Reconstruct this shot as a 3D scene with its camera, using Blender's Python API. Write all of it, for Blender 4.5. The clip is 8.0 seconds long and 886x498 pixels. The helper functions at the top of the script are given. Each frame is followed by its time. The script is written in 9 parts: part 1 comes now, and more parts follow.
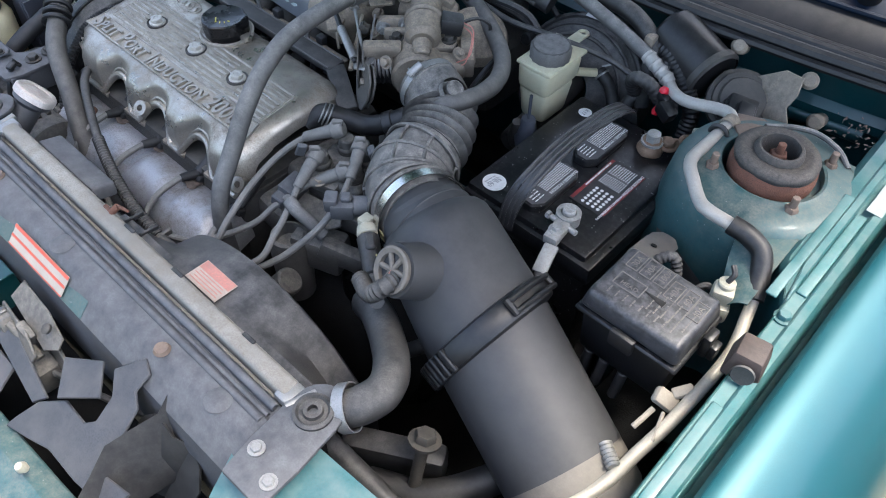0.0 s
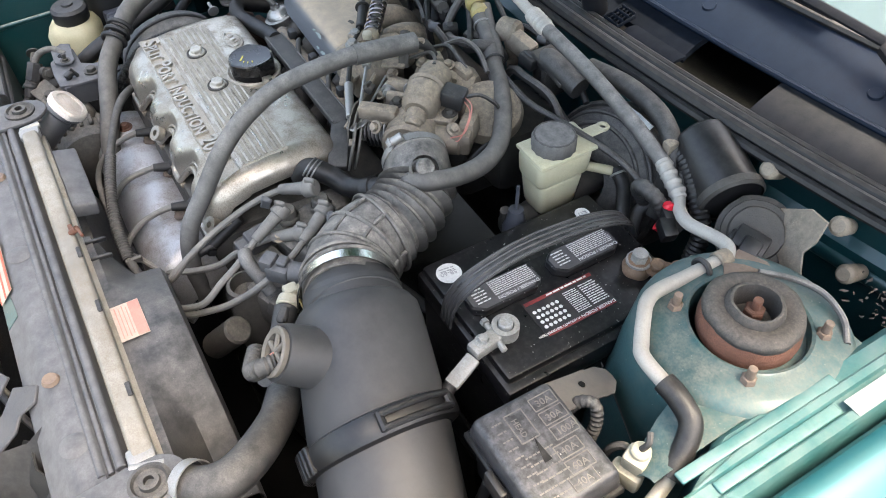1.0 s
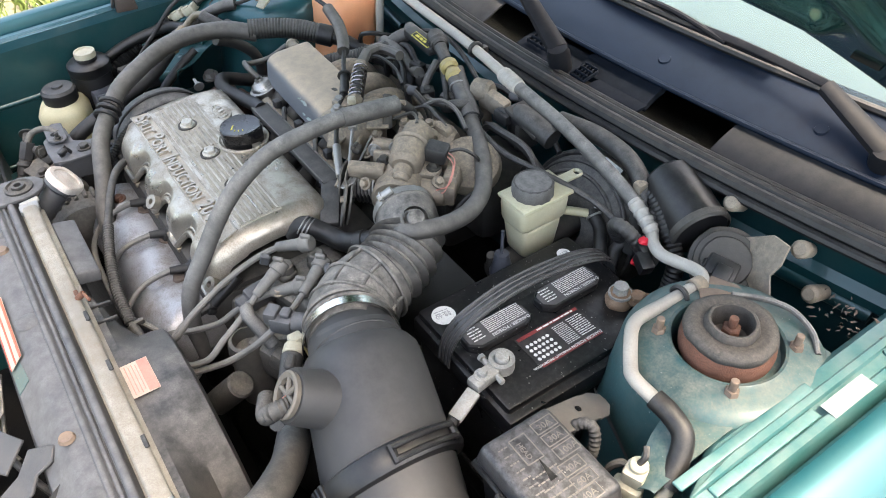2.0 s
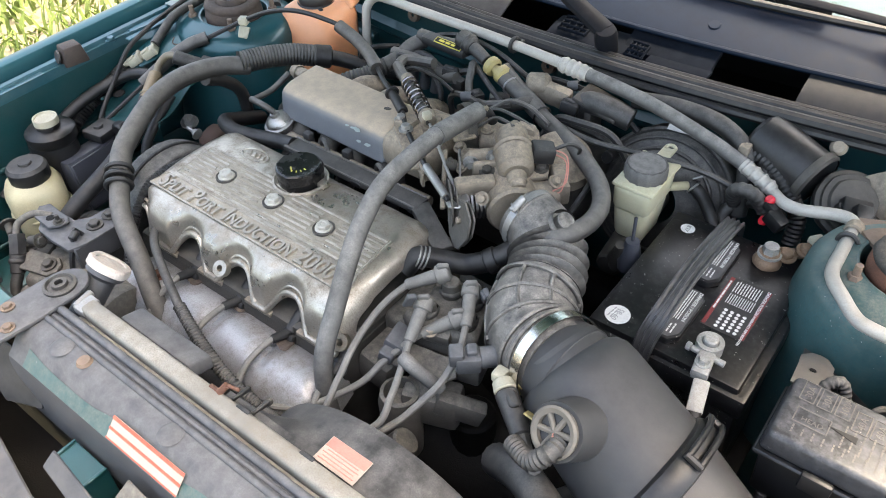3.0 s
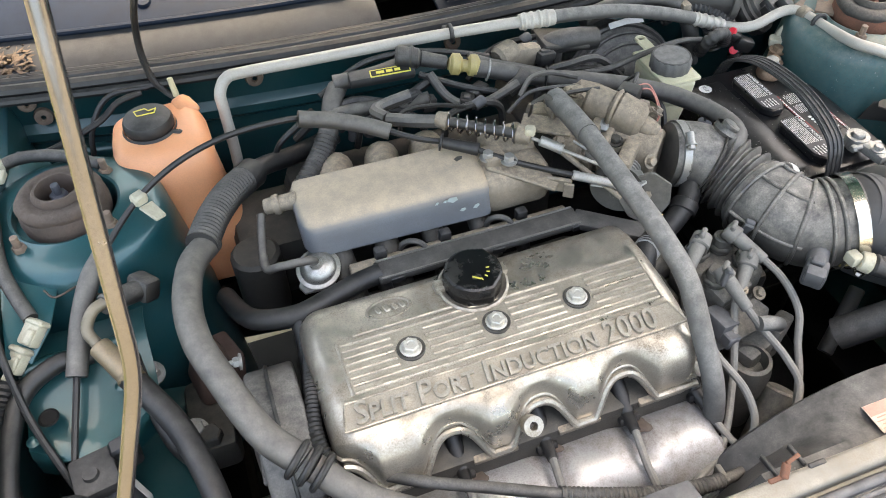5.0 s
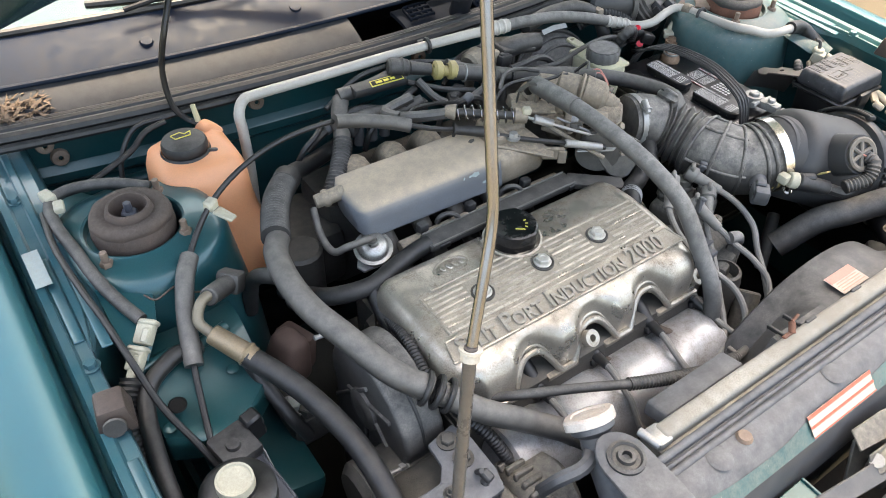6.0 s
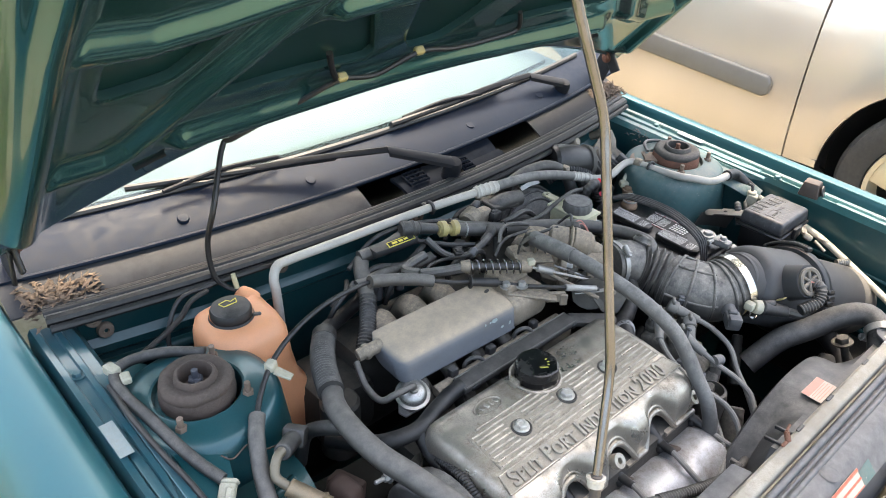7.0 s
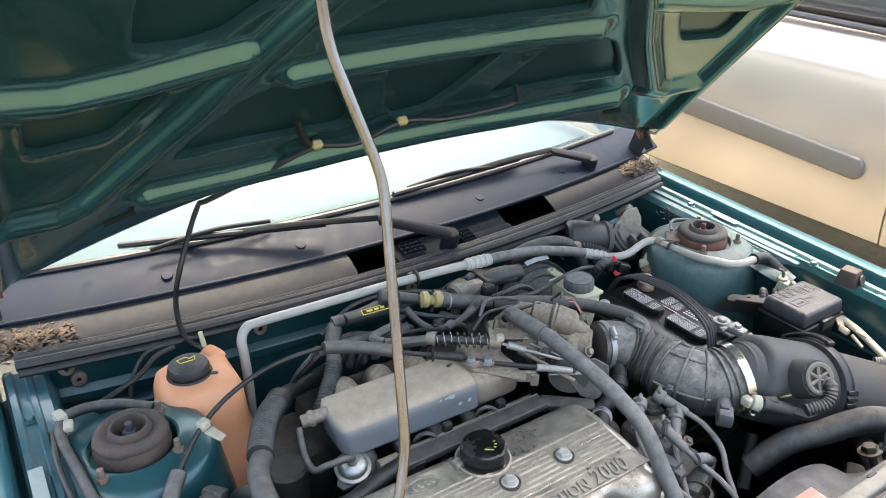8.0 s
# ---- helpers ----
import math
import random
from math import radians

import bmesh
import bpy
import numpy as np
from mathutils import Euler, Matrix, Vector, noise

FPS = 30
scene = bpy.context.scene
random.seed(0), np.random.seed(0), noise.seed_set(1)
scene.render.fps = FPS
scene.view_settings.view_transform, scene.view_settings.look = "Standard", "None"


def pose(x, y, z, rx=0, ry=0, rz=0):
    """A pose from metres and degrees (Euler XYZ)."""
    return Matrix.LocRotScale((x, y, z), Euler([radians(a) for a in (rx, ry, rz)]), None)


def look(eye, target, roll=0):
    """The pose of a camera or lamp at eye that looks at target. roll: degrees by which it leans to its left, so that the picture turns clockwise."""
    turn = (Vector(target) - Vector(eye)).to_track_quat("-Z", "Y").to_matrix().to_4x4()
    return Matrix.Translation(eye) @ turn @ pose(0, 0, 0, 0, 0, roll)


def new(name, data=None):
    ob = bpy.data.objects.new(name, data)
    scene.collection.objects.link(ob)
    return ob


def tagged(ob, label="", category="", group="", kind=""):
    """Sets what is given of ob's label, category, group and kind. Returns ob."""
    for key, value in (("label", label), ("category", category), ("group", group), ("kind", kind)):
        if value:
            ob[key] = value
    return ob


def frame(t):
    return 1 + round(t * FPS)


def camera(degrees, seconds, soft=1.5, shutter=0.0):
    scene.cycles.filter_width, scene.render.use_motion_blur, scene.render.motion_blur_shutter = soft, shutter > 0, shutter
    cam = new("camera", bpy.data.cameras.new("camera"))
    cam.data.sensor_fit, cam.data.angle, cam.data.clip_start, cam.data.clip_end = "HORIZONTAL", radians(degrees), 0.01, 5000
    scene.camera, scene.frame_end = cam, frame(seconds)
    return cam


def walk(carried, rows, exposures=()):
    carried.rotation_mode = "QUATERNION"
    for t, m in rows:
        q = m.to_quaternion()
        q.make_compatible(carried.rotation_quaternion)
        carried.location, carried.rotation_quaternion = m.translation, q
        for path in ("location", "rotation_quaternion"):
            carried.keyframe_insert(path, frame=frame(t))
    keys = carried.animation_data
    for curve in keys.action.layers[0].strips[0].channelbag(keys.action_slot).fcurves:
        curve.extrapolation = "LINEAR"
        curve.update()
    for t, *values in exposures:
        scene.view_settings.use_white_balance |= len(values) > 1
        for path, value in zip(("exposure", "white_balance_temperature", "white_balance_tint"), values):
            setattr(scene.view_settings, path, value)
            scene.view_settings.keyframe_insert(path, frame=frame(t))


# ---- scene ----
cam = camera(59.7, 8.0, 1.0)
PATH = [
    (0, (0.691, -0.724, 1.435), (-0.169, 0.261, -0.078), 2.2),
    (0.5, (0.707, -0.575, 1.426), (-0.331, 0.267, -0.062), 1.0),
    (1, (0.781, -0.465, 1.434), (-0.4, 0.208, -0.033), -1.1),
    (1.5, (0.821, -0.449, 1.448), (-0.421, 0.214, 0.028), -2.4),
    (1.7, (0.825, -0.457, 1.454), (-0.427, 0.248, 0.062), -2.1),
    (2.8, (0.614, -0.748, 1.449), (-0.397, 0.372, 0.136), -1.5),
    (3, (0.513, -0.765, 1.432), (-0.413, 0.391, 0.087), -1.7),
    (3.5, (0.227, -0.779, 1.435), (-0.417, 0.51, 0.049), -1.4),
    (4, (-0.029, -0.817, 1.444), (-0.294, 0.568, 0.025), -2.0),
    (4.5, (-0.197, -0.734, 1.435), (-0.172, 0.624, -0.033), -4.0),
    (4.7, (-0.26, -0.714, 1.434), (-0.054, 0.619, -0.043), -3.3),
    (5.8, (-0.596, -0.773, 1.447), (0.228, 0.432, 0.08), 1.7),
    (6, (-0.652, -0.767, 1.457), (0.221, 0.418, 0.103), 1.8),
    (6.5, (-0.786, -0.713, 1.489), (0.277, 0.404, 0.215), 2.7),
    (7, (-0.824, -0.732, 1.548), (0.342, 0.48, 0.466), 2.7),
    (7.5, (-0.745, -0.826, 1.549), (0.326, 0.56, 0.584), 1.6),
    (8, (-0.624, -0.867, 1.531), (0.341, 0.627, 0.616), -0.1),
]
walk(cam, [(t, look(eye, target, roll)) for t, eye, target, roll in PATH], [(0.0, 2.32, 6400, 8), (0.5, 2.70, 7150, 8), (0.8, 2.84, 7450, 8), (1.5, 2.93, 7800, 8), (3.0, 2.94, 7800, 8), (4.5, 3.15, 8500, 8), (6.5, 2.92, 7800, 8), (8.0, 2.83, 7450, 8)])

# ==== place ====
# ---- bright hazy sky; the raised hood shades the bay ----
SUN_EL, SUN_AZ = 69.0, 48.0      # degrees; azimuth from +x towards +y
world = bpy.data.worlds.new("sky")
scene.world = world
world.use_nodes = True
wn = world.node_tree.nodes
sky = wn.new("ShaderNodeTexSky")
sky.sky_type = "NISHITA"
sky.sun_disc = False
sky.sun_elevation = radians(SUN_EL)
sky.sun_rotation = radians(90 - SUN_AZ)
sky.air_density, sky.dust_density, sky.ozone_density = 1.0, 5.0, 1.0
world.node_tree.links.new(sky.outputs[0], wn["Background"].inputs[0])
wn["Background"].inputs[1].default_value = 0.15
sun = new("sun", bpy.data.lights.new("sun", "SUN"))
sun.data.energy, sun.data.angle, sun.data.color = 0.75, radians(12), (1.0, 0.95, 0.86)
toward = Vector((math.cos(radians(SUN_EL)) * math.cos(radians(SUN_AZ)), math.cos(radians(SUN_EL)) * math.sin(radians(SUN_AZ)), math.sin(radians(SUN_EL))))
sun.matrix_world = look(tuple(toward * 20), (0, 0, 0))


# ---- materials ----
def surf(name, col, rough=0.5, metal=0.0, var=0.25, dust=0.0, dust_col=(0.30, 0.265, 0.22), big=14.0, fine=600.0, bump=0.12, coat=0.0, spec=0.5, flakes=0.0, streak=1.0, trans=0.0, blotch=0.75, lies=(-0.1, 0.95), speck=0.3, flecks=0.0):
    """A worn surface: blotches at a large and a small scale, dust in patches, fine relief."""
    m = bpy.data.materials.new(name)
    m.use_nodes = True
    nt = m.node_tree
    n, ln = nt.nodes, nt.links
    b = n["Principled BSDF"]
    tc = n.new("ShaderNodeTexCoord")
    oi = n.new("ShaderNodeObjectInfo")
    off = n.new("ShaderNodeVectorMath")
    off.operation = "MULTIPLY_ADD"
    mp = n.new("ShaderNodeMapping")
    mp.inputs["Scale"].default_value = (1, streak, 1)
    ln.new(tc.outputs["Object"], mp.inputs["Vector"])
    ln.new(oi.outputs["Random"], off.inputs[0])
    off.inputs[1].default_value = (7.3, 3.1, 5.7)
    ln.new(mp.outputs[0], off.inputs[2])

    def noisy(scale, detail, rough_):
        t = n.new("ShaderNodeTexNoise")
        t.inputs["Scale"].default_value, t.inputs["Detail"].default_value, t.inputs["Roughness"].default_value = scale, detail, rough_
        ln.new(off.outputs[0], t.inputs["Vector"])
        return t

    def ramp(src, a, c):
        r = n.new("ShaderNodeMapRange")
        r.inputs["From Min"].default_value, r.inputs["From Max"].default_value = a, c
        ln.new(src, r.inputs["Value"])
        return r.outputs[0]

    def mix(fac, a, c):
        x = n.new("ShaderNodeMix")
        x.data_type = "RGBA"
        if isinstance(fac, float):
            x.inputs[0].default_value = fac
        else:
            ln.new(fac, x.inputs[0])
        for sock, v in ((x.inputs[6], a), (x.inputs[7], c)):
            if isinstance(v, tuple):
                sock.default_value = (*v, 1)
            else:
                ln.new(v, sock)
        return x.outputs[2]

    n1, n2, n3 = noisy(big, 5, 0.6), noisy(fine, 4, 0.6), noisy(big * 4.5, 6, 0.65)
    lo = tuple(max(0.0, c * (1 - var)) for c in col)
    hi = tuple(min(1.0, c * (1 + var * 0.6)) for c in col)
    c = mix(ramp(n1.outputs[0], 0.3, 0.7), lo, hi)
    c = mix(ramp(n2.outputs[0], 0.42, 0.8), c, tuple((1 - min(0.35, 1.2 * var)) * x for x in col))
    if flecks:                                     # stray pale grains
        n4 = noisy(fine * 0.7, 2, 0.5)
        c = mix(ramp(n4.outputs[0], 0.80 - flecks, 0.84 - flecks), c, (0.30, 0.295, 0.28))
    r_out = ramp(n1.outputs[0], 0.2, 0.8)
    rr = n.new("ShaderNodeMapRange")
    ln.new(r_out, rr.inputs["Value"])
    rr.inputs["To Min"].default_value, rr.inputs["To Max"].default_value = max(0.03, rough - 0.1), min(1, rough + 0.12)
    rough_sock = rr.outputs[0]
    if dust > 0:
        d = ramp(n3.outputs[0], 0.50 - blotch * dust, 0.50 + blotch * (1 - dust))
        k = n.new("ShaderNodeMath")
        k.operation = "MULTIPLY"
        ln.new(d, k.inputs[0])
        ge, sx = n.new("ShaderNodeNewGeometry"), n.new("ShaderNodeSeparateXYZ")
        ln.new(ge.outputs["Normal"], sx.inputs[0])
        lie = n.new("ShaderNodeMapRange")          # dust settles on what faces up
        ln.new(sx.outputs[2], lie.inputs["Value"])
        lie.inputs["From Min"].default_value, lie.inputs["From Max"].default_value = lies
        lie.inputs["To Min"].default_value, lie.inputs["To Max"].default_value = 0.05, min(1.0, 0.5 + dust * 0.75)
        grit = n.new("ShaderNodeMapRange")
        ln.new(n2.outputs[0], grit.inputs["Value"])
        grit.inputs["From Min"].default_value, grit.inputs["From Max"].default_value = 0.35, 0.65
        grit.inputs["To Min"].default_value, grit.inputs["To Max"].default_value = 1 - speck, 1 + speck
        both_ = n.new("ShaderNodeMath")
        both_.operation = "MULTIPLY"
        ln.new(lie.outputs[0], both_.inputs[0])
        ln.new(grit.outputs[0], both_.inputs[1])
        ln.new(both_.outputs[0], k.inputs[1])
        k.use_clamp = True
        c = mix(k.outputs[0], c, dust_col)
        q = n.new("ShaderNodeMix")
        ln.new(k.outputs[0], q.inputs[0])
        ln.new(rough_sock, q.inputs[2])
        q.inputs[3].default_value = 0.95
        rough_sock = q.outputs[0]
        if metal > 0:
            w = n.new("ShaderNodeMapRange")
            ln.new(k.outputs[0], w.inputs["Value"])
            w.inputs["To Min"].default_value, w.inputs["To Max"].default_value = metal, metal * 0.3
            ln.new(w.outputs[0], b.inputs["Metallic"])
    ln.new(c, b.inputs["Base Color"])
    ln.new(rough_sock, b.inputs["Roughness"])
    if not (dust > 0 and metal > 0):
        b.inputs["Metallic"].default_value = metal
    b.inputs["Specular IOR Level"].default_value = spec
    if coat:
        b.inputs["Coat Weight"].default_value, b.inputs["Coat Roughness"].default_value = coat, 0.12
    if trans:
        b.inputs["Subsurface Weight"].default_value = trans
        b.inputs["Subsurface Radius"].default_value = (0.02, 0.015, 0.01)
        b.inputs["Subsurface Scale"].default_value = 0.6
    if bump:
        bp = n.new("ShaderNodeBump")
        bp.inputs["Strength"].default_value, bp.inputs["Distance"].default_value = bump, 0.0015
        add = n.new("ShaderNodeMath")
        add.operation = "ADD"
        ln.new(n2.outputs[0], add.inputs[0])
        ln.new(n3.outputs[0], add.inputs[1])
        ln.new(add.outputs[0], bp.inputs["Height"])
        ln.new(bp.outputs[0], b.inputs["Normal"])
    return m


def paint(name, col, rough=0.2, metal=0.6, coat=0.8, film=0.0, film_col=(0.2, 0.2, 0.18)):
    """Body paint: fine flakes, soft large variation, clear coat, a thin film of dust in places."""
    m = bpy.data.materials.new(name)
    m.use_nodes = True
    n, ln = m.node_tree.nodes, m.node_tree.links
    b = n["Principled BSDF"]
    tc = n.new("ShaderNodeTexCoord")
    out = []
    for scale, lo, hi in ((2.2, 0.88, 1.10), (1800.0, 0.82, 1.18)):
        t, r = n.new("ShaderNodeTexNoise"), n.new("ShaderNodeMapRange")
        t.inputs["Scale"].default_value, t.inputs["Detail"].default_value = scale, 2
        ln.new(tc.outputs["Object"], t.inputs["Vector"])
        ln.new(t.outputs[0], r.inputs["Value"])
        r.inputs["From Min"].default_value, r.inputs["From Max"].default_value = 0.3, 0.7
        r.inputs["To Min"].default_value, r.inputs["To Max"].default_value = lo, hi
        out.append(r.outputs[0])
    k = n.new("ShaderNodeMath")
    k.operation = "MULTIPLY"
    ln.new(out[0], k.inputs[0])
    ln.new(out[1], k.inputs[1])
    v = n.new("ShaderNodeVectorMath")
    v.operation = "SCALE"
    v.inputs[0].default_value = col
    ln.new(k.outputs[0], v.inputs["Scale"])
    colour = v.outputs[0]
    if film:
        t, r, x = n.new("ShaderNodeTexNoise"), n.new("ShaderNodeMapRange"), n.new("ShaderNodeMix")
        t.inputs["Scale"].default_value, t.inputs["Detail"].default_value, t.inputs["Roughness"].default_value = 22.0, 6, 0.65
        ln.new(tc.outputs["Object"], t.inputs["Vector"])
        ln.new(t.outputs[0], r.inputs["Value"])
        r.inputs["From Min"].default_value, r.inputs["From Max"].default_value = 0.35, 0.8
        r.inputs["To Max"].default_value = film
        x.data_type = "RGBA"
        ln.new(r.outputs[0], x.inputs[0])
        ln.new(colour, x.inputs[6])
        x.inputs[7].default_value = (*film_col, 1)
        colour = x.outputs[2]
        q = n.new("ShaderNodeMapRange")
        ln.new(r.outputs[0], q.inputs["Value"])
        q.inputs["To Min"].default_value, q.inputs["To Max"].default_value = rough, 0.8
        ln.new(q.outputs[0], b.inputs["Roughness"])
    else:
        b.inputs["Roughness"].default_value = rough
    ln.new(colour, b.inputs["Base Color"])
    b.inputs["Metallic"].default_value = metal
    b.inputs["Coat Weight"].default_value, b.inputs["Coat Roughness"].default_value = coat, 0.04
    return m


TEAL = paint("teal_body_paint", (0.006, 0.080, 0.099), 0.38, 0.4, 0.22, 0.10, (0.085, 0.12, 0.125))
# dusty teal of the sunlit rail and headers, sunlight put into the colour
RAIL_SUNLIT = surf("sunlit_dusty_teal_rail_paint", (0.022, 0.120, 0.125), 0.38, 0.0, 0.25, 0.26, (0.25, 0.29, 0.27), big=7, bump=0.05, coat=0.25, blotch=0.7, speck=0.15)
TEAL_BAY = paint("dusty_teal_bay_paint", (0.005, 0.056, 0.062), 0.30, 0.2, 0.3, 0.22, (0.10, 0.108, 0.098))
TEAL_TOWER = surf("pale_dusty_teal_tower_paint", (0.022, 0.082, 0.086), 0.36, 0.0, 0.3, 0.40, (0.185, 0.19, 0.168), big=16, bump=0.1, coat=0.1, blotch=0.55, flecks=0.07, speck=0.45, fine=420)
TEAL_TOWER_DEEP = paint("deep_teal_tower_paint", (0.006, 0.072, 0.086), 0.30, 0.25, 0.25, 0.22, (0.10, 0.115, 0.105))
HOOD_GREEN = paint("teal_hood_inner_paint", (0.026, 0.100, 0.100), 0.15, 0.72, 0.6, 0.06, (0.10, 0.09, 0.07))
# about half the panel's green; the pockets' shade is put into the colour
SKIN = paint("recess_shaded_green_skin", (0.013, 0.055, 0.056), 0.28, 0.6, 0.1)
# dark edge standing in for the shadow gap round each pocket
POCKET_EDGE = surf("shade_dark_green_edge", (0.010, 0.034, 0.034), 0.8, 0, 0.2, 0.0, spec=0.1)
# the same rail paint on the shaded side, shade put into the colour
RAIL_SHADED = paint("shaded_blue_teal_rail_paint", (0.012, 0.082, 0.108), 0.3, 0.25, 0.4, 0.30, (0.16, 0.19, 0.19))
BOOSTER = surf("dusty_black_drum_paint", (0.026, 0.026, 0.027), 0.42, 0.1, 0.25, 0.55, (0.22, 0.208, 0.19), lies=(-0.1, 0.8), blotch=0.5)
BUSH = surf("cracked_dusty_rubber", (0.028, 0.027, 0.026), 0.6, 0, 0.35, 0.45, (0.19, 0.165, 0.14), big=50, bump=0.4)
PLASTIC = surf("dusty_black_plastic", (0.012, 0.0125, 0.014), 0.45, 0, 0.3, 0.30, (0.15, 0.145, 0.136))
PLASTIC_CLEAN = surf("black_plastic", (0.008, 0.008, 0.009), 0.38, 0, 0.3, 0.12, (0.10, 0.10, 0.095), bump=0.05)
PLASTIC_GREY = surf("dusty_grey_plastic", (0.052, 0.054, 0.059), 0.5, 0, 0.3, 0.45, (0.185, 0.186, 0.190), speck=0.2, blotch=0.6)
CAN_GREY = surf("satin_charcoal_plastic", (0.034, 0.035, 0.037), 0.55, 0, 0.14, 0.15, (0.10, 0.098, 0.095), bump=0.04)
RUBBER = surf("dusty_black_rubber", (0.016, 0.016, 0.0165), 0.5, 0, 0.25, 0.42, (0.20, 0.188, 0.170))
RUBBER_DARK = surf("black_rubber", (0.009, 0.009, 0.010), 0.45, 0, 0.2, 0.2, (0.11, 0.105, 0.095))
HOSE_GREY = surf("dusty_grey_hose", (0.036, 0.0345, 0.0335), 0.42, 0, 0.25, 0.50, (0.262, 0.243, 0.217), lies=(-0.1, 1.0), speck=0.14, blotch=0.8)
HOSE_PALE = surf("chalky_pale_grey_hose", (0.062, 0.061, 0.060), 0.55, 0, 0.3, 0.58, (0.28, 0.27, 0.25), lies=(-0.2, 0.95), speck=0.25, blotch=0.5)
BELLOWS = surf("dusty_bellows_rubber", (0.040, 0.039, 0.038), 0.32, 0, 0.25, 0.50, (0.34, 0.315, 0.28), lies=(-0.2, 0.9), speck=0.3, blotch=0.4)
ALU_COVER = surf("cast_aluminium_cover", (0.52, 0.475, 0.405), 0.29, 0.76, 0.42, 0.30, (0.135, 0.102, 0.066), big=8, bump=0.12, blotch=0.28, speck=0.35)
ALU_PLATE = surf("grimy_cast_plate", (0.45, 0.40, 0.33), 0.42, 0.45, 0.3, 0.3, (0.26, 0.22, 0.165), big=25, bump=0.1)
ALU_DIRTY = surf("dirty_cast_aluminium", (0.20, 0.172, 0.138), 0.55, 0.3, 0.45, 0.55, (0.41, 0.335, 0.25), big=34, bump=0.4, blotch=0.4, speck=0.4)
ALU_DARK = surf("dark_greasy_casting", (0.050, 0.048, 0.045), 0.5, 0.35, 0.4, 0.36, (0.16, 0.145, 0.12), bump=0.3)
PLENUM_PAINT = surf("dusty_grey_plenum_paint", (0.105, 0.12, 0.14), 0.45, 0.1, 0.2, 0.85, (0.43, 0.345, 0.25), bump=0.06, lies=(0.35, 0.85), speck=0.15, blotch=1.0)
STEEL = surf("galvanised_steel", (0.36, 0.36, 0.35), 0.42, 0.7, 0.2, 0.2, (0.25, 0.22, 0.18), bump=0.1)
PIPE = surf("dull_aluminium_pipe", (0.43, 0.41, 0.37), 0.50, 0.25, 0.18, 0.25, (0.33, 0.30, 0.26), bump=0.06, speck=0.1)
SHIELD = surf("silver_heat_shield", (0.375, 0.375, 0.382), 0.42, 0.60, 0.25, 0.27, (0.13, 0.098, 0.075), big=6, bump=0.08, speck=0.25, blotch=0.24)
RUST = surf("rusted_steel", (0.17, 0.072, 0.045), 0.85, 0.1, 0.45, 0.4, (0.13, 0.085, 0.065), big=40, bump=0.5)
RUST_DARK = surf("brown_rusted_rubber", (0.065, 0.045, 0.036), 0.8, 0, 0.4, 0.35, (0.15, 0.125, 0.105), big=40, bump=0.4)
ORANGE = surf("orange_translucent_plastic", (0.74, 0.33, 0.165), 0.4, 0, 0.12, 0.16, (0.50, 0.29, 0.19), big=10, bump=0.03, trans=0.15, speck=0.1)
MILKY = surf("yellowed_milky_plastic", (0.50, 0.46, 0.30), 0.4, 0, 0.14, 0.25, (0.32, 0.29, 0.20), big=20, bump=0.03, trans=0.15, speck=0.1)
CREAM_PL = surf("cream_connector_plastic", (0.42, 0.40, 0.31), 0.45, 0, 0.15, 0.30, (0.26, 0.24, 0.185), big=60)
BATTERY_BLK = surf("black_battery_case", (0.008, 0.008, 0.009), 0.32, 0, 0.3, 0.05, (0.12, 0.12, 0.122), big=30, bump=0.03, fine=420, flecks=0.105)
WHITE = surf("white_paper_label", (0.70, 0.70, 0.68), 0.6, 0, 0.10, 0.12, big=60, bump=0.02)
INK = surf("grey_print", (0.34, 0.34, 0.34), 0.6, 0, 0.3, 0, big=200, bump=0)
PINK_RED = surf("faded_red_print", (0.60, 0.22, 0.17), 0.6, 0, 0.2, 0.35, big=60, bump=0.02)
YELLOW = surf("yellow_print", (0.70, 0.60, 0.10), 0.5, 0, 0.1, 0.1, big=60, bump=0.02)
BRASS = surf("yellowed_fitting_plastic", (0.42, 0.34, 0.13), 0.5, 0.1, 0.2, 0.35, big=60)
LEAD = surf("grey_lead_terminal", (0.40, 0.40, 0.38), 0.55, 0.6, 0.3, 0.25, big=60, bump=0.3)
COWL_GREY = surf("weathered_grey_cowl_plastic", (0.032, 0.034, 0.038), 0.55, 0, 0.35, 0.30, (0.078, 0.077, 0.079), spec=0.2, blotch=0.6, speck=0.3)
WIPER_BLACK = surf("faded_black_wiper_paint", (0.009, 0.010, 0.013), 0.5, 0, 0.2, 0.03, (0.05, 0.05, 0.05), bump=0.03, spec=0.15)
NAVY = surf("dark_navy_cowl_panel", (0.0045, 0.0100, 0.022), 0.42, 0, 0.25, 0.22, (0.011, 0.020, 0.036), bump=0.02, spec=0.12, blotch=0.6)
CREAM_PAINT = paint("champagne_car_paint", (0.58, 0.495, 0.42), 0.24, 0.45, 0.6)
TYRE = surf("tyre_rubber", (0.03, 0.029, 0.028), 0.8, 0, 0.2, 0.3)
LEAF = surf("dry_brown_leaf", (0.105, 0.070, 0.047), 0.8, 0, 0.6, 0.25, (0.16, 0.13, 0.10), big=40, bump=0.3)
GROUND_MAT = surf("dry_sandy_ground_with_leaves", (0.29, 0.25, 0.175), 0.95, 0, 0.3, 0.40, (0.18, 0.165, 0.085), big=1.6, fine=60, bump=0.6, blotch=0.5, speck=0.3)
GRASS_MAT = surf("sunlit_green_grass", (0.165, 0.225, 0.055), 0.8, 0, 0.35, 0.0, big=3.0, fine=40, bump=0.2)

